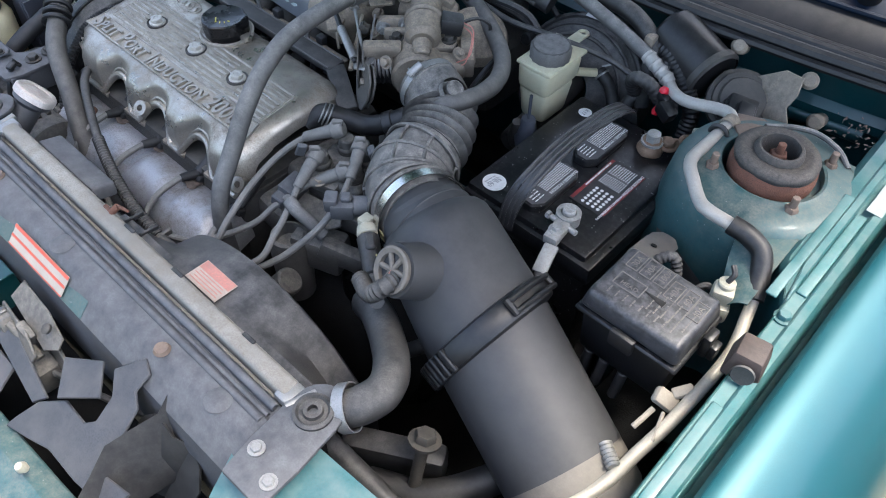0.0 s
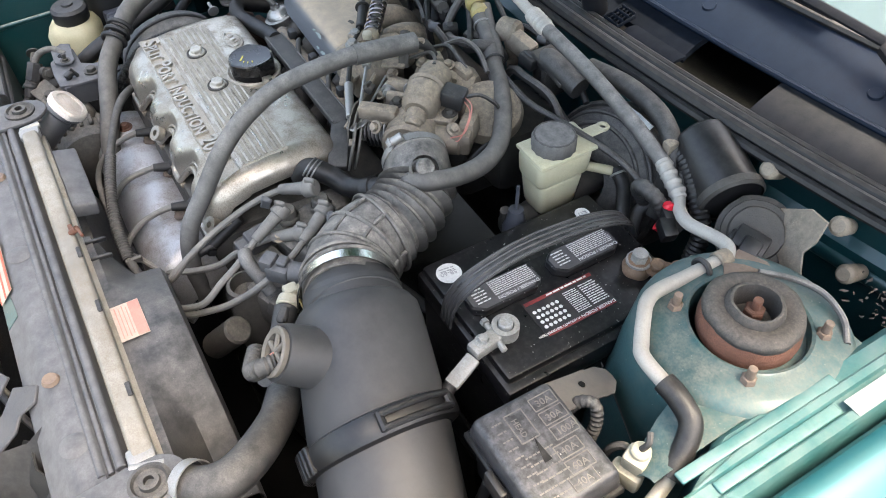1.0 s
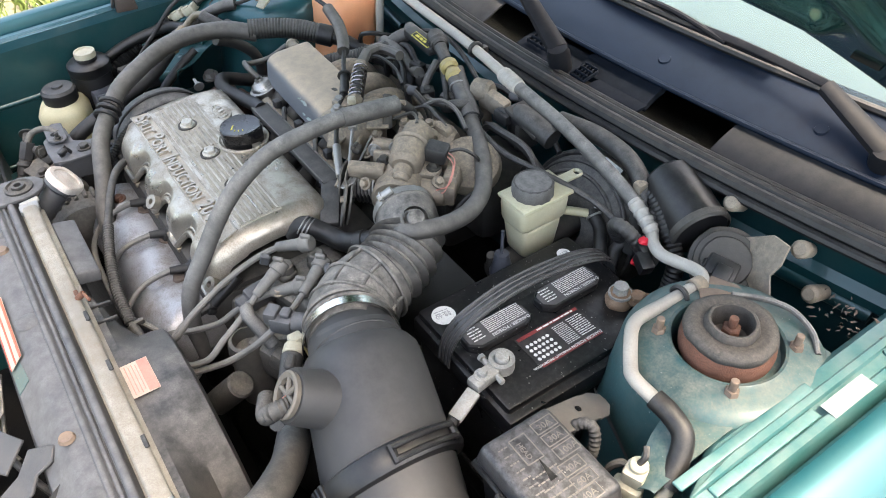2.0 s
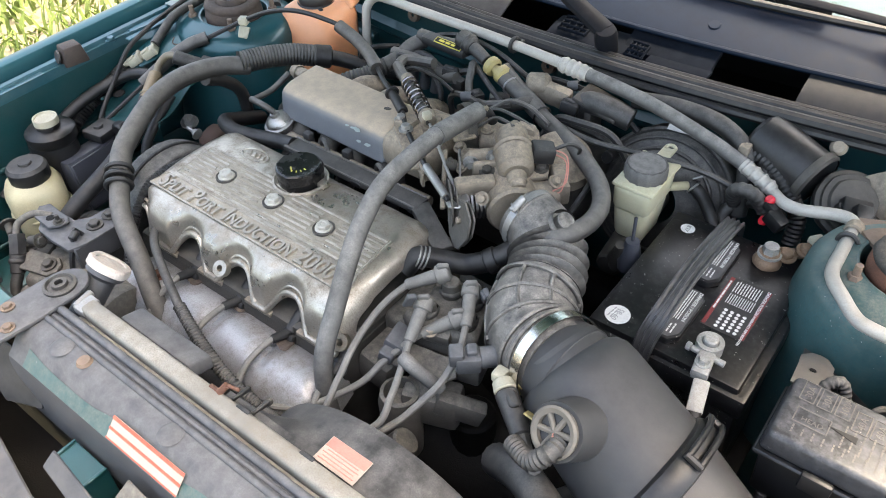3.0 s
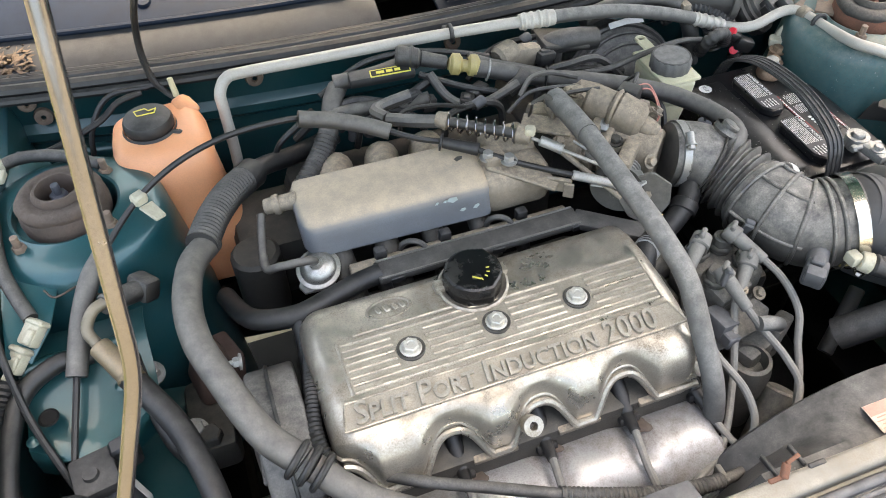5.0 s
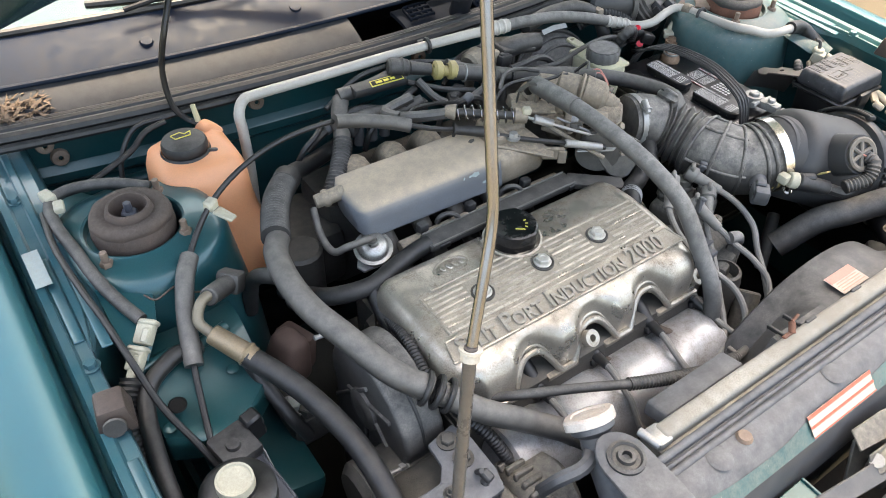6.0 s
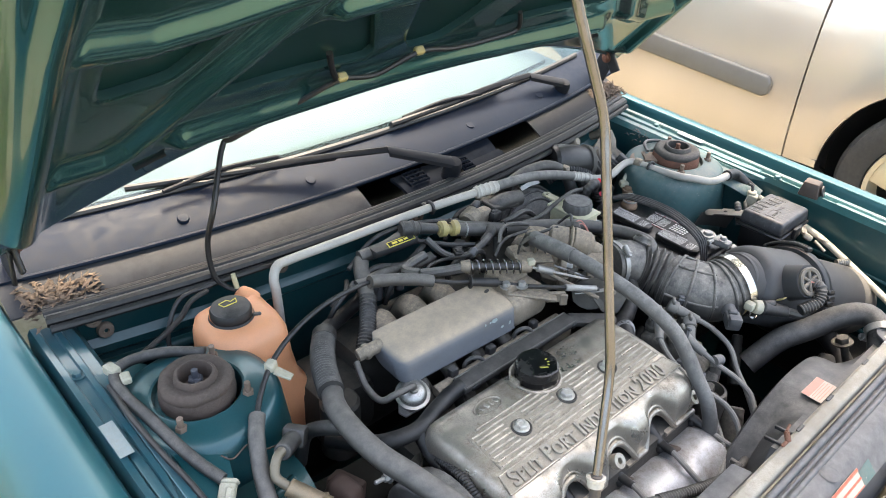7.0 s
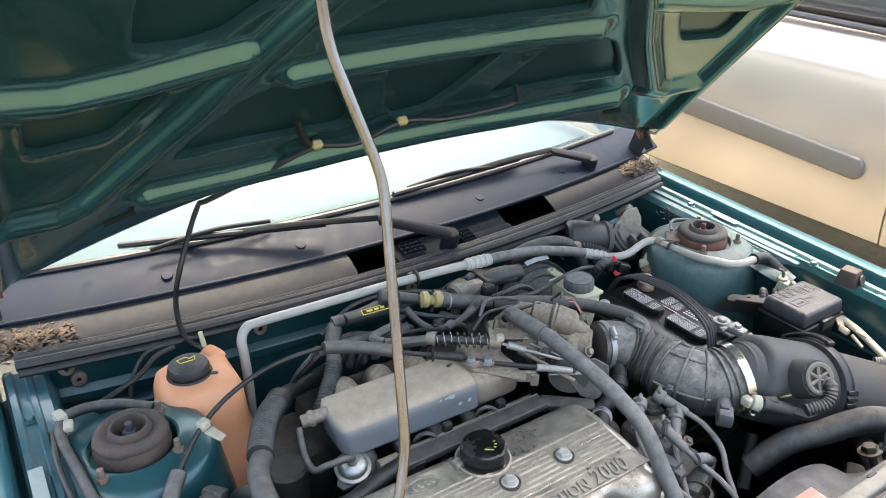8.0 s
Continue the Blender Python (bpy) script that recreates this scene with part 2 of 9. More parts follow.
# oily black taken down to near zero so deep gaps read as shade
GREASE_SHADE = surf("oily_shade_black", (0.004, 0.004, 0.004), 0.6, 0, 0.4, 0.12, (0.02, 0.018, 0.016), bump=0.4, spec=0.2)
ROD_STEEL = surf("dull_plated_rod", (0.215, 0.210, 0.224), 0.20, 1.0, 0.2, 0.0, big=30, bump=0.01)
NAVY_BOX = surf("blue_grey_plastic", (0.050, 0.055, 0.070), 0.42, 0, 0.2, 0.15, (0.14, 0.14, 0.14))


CAST_DUSTY = surf("dust_coated_casting", (0.075, 0.071, 0.065), 0.55, 0.2, 0.35, 0.5, (0.24, 0.222, 0.19), big=30, bump=0.3, blotch=0.5)
CAP_BLACK = surf("shiny_black_cap_plastic", (0.006, 0.006, 0.007), 0.22, 0, 0.3, 0.10, (0.08, 0.078, 0.072), bump=0.03, blotch=0.4)
SHROUD_BLACK = surf("matt_black_shroud_plastic", (0.008, 0.011, 0.017), 0.75, 0, 0.3, 0.10, (0.030, 0.034, 0.042), bump=0.05, spec=0.06)
BRIGHT_BAND = surf("bright_steel_band", (0.62, 0.60, 0.56), 0.20, 1.0, 0.15, 0.0, big=40, bump=0.04)
BOLT = surf("dull_bright_bolt", (0.52, 0.50, 0.45), 0.42, 0.45, 0.2, 0.2, (0.35, 0.31, 0.25), big=60)
MILK_PALE = surf("pale_milky_plastic", (0.52, 0.495, 0.345), 0.4, 0, 0.14, 0.25, (0.33, 0.30, 0.21), big=24, bump=0.03, trans=0.15, speck=0.2)
LOOM_BLACK = surf("dusty_black_channel_plastic", (0.030, 0.029, 0.028), 0.5, 0, 0.3, 0.38, (0.17, 0.16, 0.145))
SHROUD = surf("dusty_shroud_plastic", (0.032, 0.032, 0.033), 0.45, 0, 0.35, 0.38, (0.17, 0.164, 0.155), big=8, blotch=0.35, flecks=0.04)
PAPER_DULL = surf("faded_paper_label", (0.24, 0.30, 0.30), 0.5, 0, 0.15, 0.2, big=60, bump=0.02)
GLASS = bpy.data.materials.new("windscreen_glass")
GLASS.use_nodes = True
gn, gl = GLASS.node_tree.nodes, GLASS.node_tree.links
clear, gloss, blend = gn.new("ShaderNodeBsdfTransparent"), gn.new("ShaderNodeBsdfGlossy"), gn.new("ShaderNodeMixShader")
clear.inputs["Color"].default_value = (0.76, 0.83, 0.82, 1)
gloss.inputs["Color"].default_value, gloss.inputs["Roughness"].default_value = (0.93, 1.0, 0.98, 1), 0.01
blend.inputs[0].default_value = 0.065
gl.new(clear.outputs[0], blend.inputs[1])
gl.new(gloss.outputs[0], blend.inputs[2])
gl.new(blend.outputs[0], gn["Material Output"].inputs["Surface"])


# ---- mesh helpers ----
PLACE = {}


def thing(name, at, label, category, group="", kind=""):
    ob = new(name)
    ob.empty_display_size = 0.05
    ob.location = at
    PLACE[ob] = Vector(at)
    return tagged(ob, label, category, group, kind)


def part(name, bm, material, parent=None, label="", smooth=38):
    """Links a bmesh in world metres as one mesh object under a thing or a part."""
    me = bpy.data.meshes.new(name)
    bmesh.ops.recalc_face_normals(bm, faces=bm.faces)
    co = [v.co for v in bm.verts]
    mid = Vector([(min(c[i] for c in co) + max(c[i] for c in co)) / 2 for i in range(3)])
    bmesh.ops.translate(bm, vec=-mid, verts=bm.verts)
    for f in bm.faces:
        f.smooth = True
    bm.to_mesh(me)
    bm.free()
    me.set_sharp_from_angle(angle=radians(smooth))
    me.materials.append(material)
    ob = new(name, me)
    ob.location = mid - (PLACE[parent] if parent else Vector())
    if parent:
        ob.parent = parent
    PLACE[ob] = mid
    if label:
        tagged(ob, label)
    return ob


def solo(name, bm, material, label, category, group="", kind="", smooth=38):
    return tagged(part(name, bm, material, None, "", smooth), label, category, group, kind)


def join(*bms):
    out = bmesh.new()
    for b in bms:
        me = bpy.data.meshes.new("t")
        b.to_mesh(me)
        b.free()
        out.from_mesh(me)
        bpy.data.meshes.remove(me)
    return out


def box(c, s, bev=0.003, seg=2, turn=(0, 0, 0)):
    bm = bmesh.new()
    bmesh.ops.create_cube(bm, size=1)
    bmesh.ops.scale(bm, vec=s, verts=bm.verts)
    if bev > 0:
        bmesh.ops.bevel(bm, geom=bm.edges, offset=min(bev, min(s) * 0.45), segments=seg, affect="EDGES", profile=0.5)
    bmesh.ops.transform(bm, matrix=pose(*c, *turn), verts=bm.verts)
    return bm


def taper_box(c, s, top=0.9, bev=0.003, seg=2, turn=(0, 0, 0)):
    """A box whose top is a share of its base."""
    bm = bmesh.new()
    bmesh.ops.create_cube(bm, size=1)
    for v in bm.verts:
        k = top if v.co.z > 0 else 1
        v.co = Vector((v.co.x * s[0] * k, v.co.y * s[1] * k, v.co.z * s[2]))
    if bev > 0:
        bmesh.ops.bevel(bm, geom=bm.edges, offset=min(bev, min(s) * 0.45), segments=seg, affect="EDGES", profile=0.5)
    bmesh.ops.transform(bm, matrix=pose(*c, *turn), verts=bm.verts)
    return bm


def prism(poly, h, m=None, bev=0.002, seg=1):
    """A plate: a polygon in its own x, y, from z 0 to h, laid by m."""
    bm = bmesh.new()
    f = bm.faces.new([bm.verts.new((x, y, 0)) for x, y in poly])
    r = bmesh.ops.extrude_face_region(bm, geom=[f])
    bmesh.ops.translate(bm, vec=(0, 0, h), verts=[v for v in r["geom"] if isinstance(v, bmesh.types.BMVert)])
    if bev > 0:
        bmesh.ops.bevel(bm, geom=bm.edges, offset=bev, segments=seg, affect="EDGES", profile=0.5, clamp_overlap=True)
    if m is not None:
        bmesh.ops.transform(bm, matrix=m, verts=bm.verts)
    return bm


def aim(p, axis):
    """A frame at p with z along axis."""
    return Matrix.Translation(p) @ Vector(axis).to_track_quat("Z", "Y").to_matrix().to_4x4()


def lathe(profile, p, axis=(0, 0, 1), n=28, squash=None):
    """Turns (radius, height) pairs about axis from p. squash(angle): a factor on the radius."""
    bm = bmesh.new()
    rings = []
    for r, h in profile:
        if r < 1e-6:
            rings.append([bm.verts.new((0, 0, h))])
        else:
            rings.append([bm.verts.new((r * (squash(a) if squash else 1) * math.cos(a), r * (squash(a) if squash else 1) * math.sin(a), h)) for a in [2 * math.pi * k / n for k in range(n)]])
    for a, b in zip(rings, rings[1:]):
        for k in range(n):
            q = [a[k % len(a)], a[(k + 1) % len(a)], b[(k + 1) % len(b)], b[k % len(b)]]
            q = list(dict.fromkeys(q))
            if len(q) > 2:
                bm.faces.new(q)
    bmesh.ops.transform(bm, matrix=aim(p, axis), verts=bm.verts)
    return bm


def rod(p, q, r, r2=None, n=16, bev=0.15):
    """A round bar from p to q with softened ends."""
    p, q = Vector(p), Vector(q)
    L = (q - p).length
    r2 = r if r2 is None else r2
    e = min(r, r2) * bev
    return lathe([(0, 0), (r - e, 0), (r, e), (r2, L - e), (r2 - e, L), (0, L)], p, q - p, n)


def ring_of(p, axis, R, r, n=32, m=10, arc=None):
    """A torus, or an arc of one (degrees from, to)."""
    a0, a1 = arc or (0, 360)
    M = aim(p, axis)
    pts = [M @ Vector((R * math.cos(radians(a0 + (a1 - a0) * k / n)), R * math.sin(radians(a0 + (a1 - a0) * k / n)), 0)) for k in range(n + (1 if arc else 0))]
    return sweep(pts, r, m, closed=not arc)


def coil_of(p, q, R, r, turns, n=6):
    """An open coil spring from p to q."""
    p, q = Vector(p), Vector(q)
    M, L = aim(p, q - p), (q - p).length
    N = turns * 14
    return sweep([M @ Vector((R * math.cos(2 * math.pi * turns * k / N), R * math.sin(2 * math.pi * turns * k / N), L * k / N)) for k in range(N + 1)], r, n)


def spline(pts, per=10):
    """A smooth line through the points."""
    p = [Vector(q) for q in pts]
    p = [2 * p[0] - p[1], *p, 2 * p[-1] - p[-2]]
    out = []
    for a, b, c, d in zip(p, p[1:], p[2:], p[3:]):
        for k in range(per):
            t = k / per
            out.append(0.5 * (2 * b + (c - a) * t + (2 * a - 5 * b + 4 * c - d) * t * t + (3 * b - a - 3 * c + d) * t ** 3))
    out.append(p[-2])
    return out


def even(line, step):
    """The same line with points at equal steps."""
    out, left = [line[0]], step
    for a, b in zip(line, line[1:]):
        d = (b - a).length
        at = left
        while at < d:
            out.append(a + (b - a) * (at / d))
            at += step
        left = at - d
    if (out[-1] - line[-1]).length > step * 0.3:
        out.append(line[-1])
    return out


def sweep(line, r, n=12, closed=False, cap=True, flat=1.0):
    """A tube along a line; r is a number or a function of (index, count)."""
    bm = bmesh.new()
    N = len(line)
    up = None
    rings = []
    for k, p in enumerate(line):
        d = (line[(k + 1) % N] - line[k - 1]) if closed else (line[min(k + 1, N - 1)] - line[max(k - 1, 0)])
        d.normalize()
        if up is None:
            up = d.orthogonal().normalized()
        up = (up - d * up.dot(d)).normalized()
        side = d.cross(up)
        rr = r(k, N) if callable(r) else r
        rings.append([bm.verts.new(p + up * (rr * math.cos(2 * math.pi * j / n)) + side * (rr * flat * math.sin(2 * math.pi * j / n))) for j in range(n)])
    pairs = list(zip(rings, rings[1:])) + ([(rings[-1], rings[0])] if closed else [])
    for a, b in pairs:
        for j in range(n):
            bm.faces.new([a[j], a[(j + 1) % n], b[(j + 1) % n], b[j]])
    if cap and not closed:
        bm.faces.new(rings[0])
        bm.faces.new(rings[-1][::-1])
    return bm


def hose(pts, r, n=12, per=10):
    return sweep(spline(pts, per), r, n)


def ribbed(pts, r, pitch=0.006, depth=0.0018, n=14):
    """Split conduit or bellows: a tube with rings."""
    line = even(spline(pts, 24), pitch / 4)
    return sweep(line, lambda k, N: r + depth * (0.5 + 0.5 * math.cos(2 * math.pi * k / 4)), n)


def hexbolt(p, axis, r, h, washer=True):
    b = lathe([(0, 0), (r, 0), (r, h * 0.8), (r * 0.85, h), (0, h)], p, axis, 6)
    if washer:
        return join(b, lathe([(0, -h * 0.25), (r * 1.5, -h * 0.25), (r * 1.5, 0.0005), (0, 0.0005)], p, axis, 16))
    return b


def sheet(rows, thick, down=(0, 0, -1)):
    """A panel of the given thickness over a grid of points."""
    bm = bmesh.new()
    g = [[bm.verts.new(p) for p in row] for row in rows]
    d = Vector(down) * thick
    g2 = [[bm.verts.new(Vector(p) + d) for p in row] for row in rows]
    R, C = len(g), len(g[0])
    for i in range(R - 1):
        for j in range(C - 1):
            bm.faces.new([g[i][j], g[i][j + 1], g[i + 1][j + 1], g[i + 1][j]])
            bm.faces.new([g2[i][j], g2[i + 1][j], g2[i + 1][j + 1], g2[i][j + 1]])
    for i in range(R - 1):
        bm.faces.new([g[i][0], g[i + 1][0], g2[i + 1][0], g2[i][0]])
        bm.faces.new([g[i][-1], g2[i][-1], g2[i + 1][-1], g[i + 1][-1]])
    for j in range(C - 1):
        bm.faces.new([g[0][j], g2[0][j], g2[0][j + 1], g[0][j + 1]])
        bm.faces.new([g[-1][j], g[-1][j + 1], g2[-1][j + 1], g2[-1][j]])
    return bm


def lettering(text, size, m, depth=0.001, bold=0.0, small=0.0, spacing=1.0, align="LEFT"):
    """Raised letters in the built-in font, in the plane of m."""
    cu = bpy.data.curves.new("letters", "FONT")
    cu.body, cu.size, cu.extrude, cu.offset, cu.space_character = text, size, depth, bold, spacing
    cu.align_x = align
    cu.resolution_u = 3
    if small:
        cu.small_caps_scale = small
        cap_next = True
        for ch, fmt in zip(text, cu.body_format):
            fmt.use_small_caps = True
    ob = bpy.data.objects.new("letters", cu)
    me = bpy.data.meshes.new_from_object(ob)
    bm = bmesh.new()
    bm.from_mesh(me)
    bpy.data.objects.remove(ob)
    bpy.data.curves.remove(cu)
    bpy.data.meshes.remove(me)
    bmesh.ops.transform(bm, matrix=m, verts=bm.verts)
    return bm


def clamp(p, axis, r, w=0.010, screw=0):
    """A worm-drive band with its screw housing."""
    M = aim(p, axis)
    a = radians(screw)
    s = M @ Vector((math.cos(a) * (r + 0.006), math.sin(a) * (r + 0.006), 0))
    t = (M.to_3x3() @ Vector((-math.sin(a), math.cos(a), 0)))
    band = lathe([(r, -w / 2), (r + 0.0015, -w / 2), (r + 0.0015, w / 2), (r, w / 2)], p, axis, 32)
    return join(band, rod(s - t * 0.009, s + t * 0.007, 0.005), hexbolt(s + t * 0.007, t, 0.0045, 0.005))


def bars(m, x0, y0, w, lines, h, gap, seed, lift=0.0):
    """Rows of short bars in the plane of m, where small print is."""
    rnd = random.Random(seed)
    bm = bmesh.new()
    for k in range(lines):
        x = x0
        while x < x0 + w - h:
            L = min(rnd.uniform(1.2, 4.5) * h, x0 + w - x)
            y = y0 - k * gap
            vs = [bm.verts.new(m @ Vector(q)) for q in ((x, y, lift), (x + L, y, lift), (x + L, y + h, lift), (x, y + h, lift))]
            bm.faces.new(vs)
            x += L + h * 0.6
    return bm


# ---- ground ----
def ground_sheet():
    bm = bmesh.new()
    xs = [-600, -60, -12, -5, -3, -2, -1, 0, 1, 2, 3, 5, 12, 60, 600]
    g = [[bm.verts.new((x, y, 0.012 * noise.noise((x * 0.7, y * 0.7, 0)))) for x in xs] for y in xs]
    for i in range(len(xs) - 1):
        for j in range(len(xs) - 1):
            bm.faces.new([g[i][j], g[i][j + 1], g[i + 1][j + 1], g[i + 1][j]])
    return bm


solo("ground", ground_sheet(), GROUND_MAT, "dry sandy ground with patches of thin grass", "ground", kind="structure")


def grass_verge(n=16000, seed=5):
    """Blades of grass beside the car, in tufts."""
    rnd = random.Random(seed)
    bm = bmesh.new()
    for _ in range(n):
        x, y = -1.15 - 3.2 * rnd.random() ** 1.5, rnd.uniform(-1.6, 4.2)
        if noise.noise((x * 1.3, y * 1.3, 3.0)) < -0.25 * min(1.0, -x - 1.0):
            continue
        h, w, a = rnd.uniform(0.03, 0.11), rnd.uniform(0.005, 0.011), rnd.uniform(0, 6.28)
        lx, ly = rnd.gauss(0, 0.05), rnd.gauss(0, 0.05)
        c, q = math.cos(a) * w, math.sin(a) * w
        p = [bm.verts.new(v) for v in ((x - c, y - q, 0), (x + c, y + q, 0), (x + c * 0.7 + lx * 0.4, y + q * 0.7 + ly * 0.4, h * 0.6), (x + lx, y + ly, h), (x - c * 0.7 + lx * 0.4, y - q * 0.7 + ly * 0.4, h * 0.6))]
        bm.faces.new(p)
    return bm


solo("grass_verge", grass_verge(), GRASS_MAT, "sunlit green grass growing beside the car", "grass", kind="stuff")


# ---- the car's body round the bay ----
def cowl_y(x):
    """The front line of the cowl, which bows forward in the middle."""
    return 0.146 + 0.16 * x * x


car = thing("car", (0, 0.3, 0), "old teal car with its hood raised, parked on dry ground", "car")


def extruded(profile, ys, sx, tilt=0.035, least=0.0):
    """A pressed panel: (x, z) pairs swept along the car, mirrored by sx; narrower ahead of the towers."""
    out = []
    for y in ys:
        k = min(1.0, max(0.0, (-0.10 - y) / 0.06))
        out.append([Vector((sx * max(x, x + k * (least - x)), y, z + tilt * y)) for x, z in profile])
    return out


RAIL = [(0.596, 0.23), (0.598, 0.42), (0.601, 0.62), (0.604, 0.80), (0.609, 0.838), (0.616, 0.847), (0.630, 0.848), (0.632, 0.852), (0.639, 0.852), (0.641, 0.848), (0.653, 0.848), (0.656, 0.854), (0.664, 0.855), (0.668, 0.848), (0.670, 0.81), (0.680, 0.806)]
FENDER = [(0.677, 0.80), (0.678, 0.862), (0.682, 0.870), (0.690, 0.872), (0.710, 0.868), (0.735, 0.856), (0.760, 0.838), (0.785, 0.808), (0.802, 0.765), (0.815, 0.70), (0.825, 0.60), (0.83, 0.45), (0.82, 0.30)]
YS = [-0.62 + 0.86 * k / 43 for k in range(44)]
YF = [-0.82 + 1.32 * k / 30 for k in range(31)]
for sx in (-1, 1):
    part("inner_fender", sheet(extruded(RAIL[:5], YS, sx, 0.035, 0.640), 0.0016, (-0.6 * sx, 0, -0.8)), TEAL_BAY, car, "dark teal inner fender wall", 30)
    for zz in (0.62, 0.74):
        part("wall_bead", rod((sx * 0.642, -0.58, zz - 0.02), (sx * 0.642, -0.20, zz - 0.007), 0.006, n=10), TEAL_BAY, car)
    # sunlit tone painted on the right rail, shaded tone on the left
    rail = part("fender_rail", sheet(extruded(RAIL[4:], YS, sx, 0.035, 0.640), 0.0016, (-0.6 * sx, 0, -0.8)), RAIL_SUNLIT if sx > 0 else RAIL_SHADED, car, "dusty teal painted inner rail with pressed beads, paled as sunlit" if sx > 0 else "blue-teal painted inner rail with pressed beads, darkened as shaded", 30)
    part("fender", sheet(extruded(FENDER, YF, sx), 0.0012, (-0.7 * sx, 0, -0.7)), TEAL, car, "glossy teal metallic fender", 30)
    # bolts and beads on the rail
    for y in (-0.50, -0.176, 0.12):
        part("bolt", hexbolt((sx * 0.647, y, 0.8495 + 0.035 * y), (0, 0, 1), 0.0065, 0.006), RAIL_SUNLIT if sx > 0 else RAIL_SHADED, rail)
    for y0, y1, x in ((-0.16, 0.02, 0.625), (-0.14, 0.0, 0.647), (-0.44, -0.30, 0.649), (-0.44, -0.30, 0.662)):
        part("bead", box((sx * x, (y0 + y1) / 2, 0.8488 + 0.035 * (y0 + y1) / 2), (0.0115, y1 - y0, 0.0036), 0.0017, 3, (2, 0, 0)), RAIL_SUNLIT if sx > 0 else RAIL_SHADED, rail)
    part("maker_label", box((sx * 0.655, 0.035 if sx > 0 else -0.02, 0.8565), (0.017, 0.062, 0.0006), 0, turn=(2, 0, 0)), PAPER_DULL, rail, "pale printed paper label")

STUD_TAN = surf("tan_rusty_stud", (0.20, 0.145, 0.11), 0.75, 0.2, 0.4, 0.4, (0.25, 0.19, 0.15), big=60, bump=0.3)
# firewall
FW = [(0.0, 0.30), (0.0, 0.60), (0.004, 0.78), (-0.006, 0.79), (-0.006, 0.802), (0.004, 0.812), (0.004, 0.866), (-0.004, 0.874)]
fw_rows = [[Vector((x, cowl_y(x) + 0.028 + dy, z)) for dy, z in FW] for x in [-0.615 + 1.23 * k / 40 for k in range(41)]]
firewall = part("firewall", sheet(fw_rows, 0.002, (0, 1, 0)), TEAL_BAY, car, "dusty teal steel bulkhead", 30)
for x, z in ((-0.299, 0.84), (-0.585, 0.848), (-0.572, 0.825), (0.16, 0.84), (-0.02, 0.838)):
    part("plug", lathe([(0.003, 0.004), (0.004, 0.006), (0.011, 0.005), (0.0125, 0.0), (0.0125, -0.002)], (x, cowl_y(x) + 0.029, z), (0, -1, 0.15), 18), STUD_TAN, firewall)
for x0, x1, z in ((-0.59, -0.40, 0.76), (-0.52, -0.38, 0.70), (0.45, 0.58, 0.78)):
    part("pressed_rib", hose([(x, cowl_y(x) + 0.028, z) for x in (x0, (x0 + x1) / 2, x1)], 0.012, 10), TEAL_BAY, firewall)

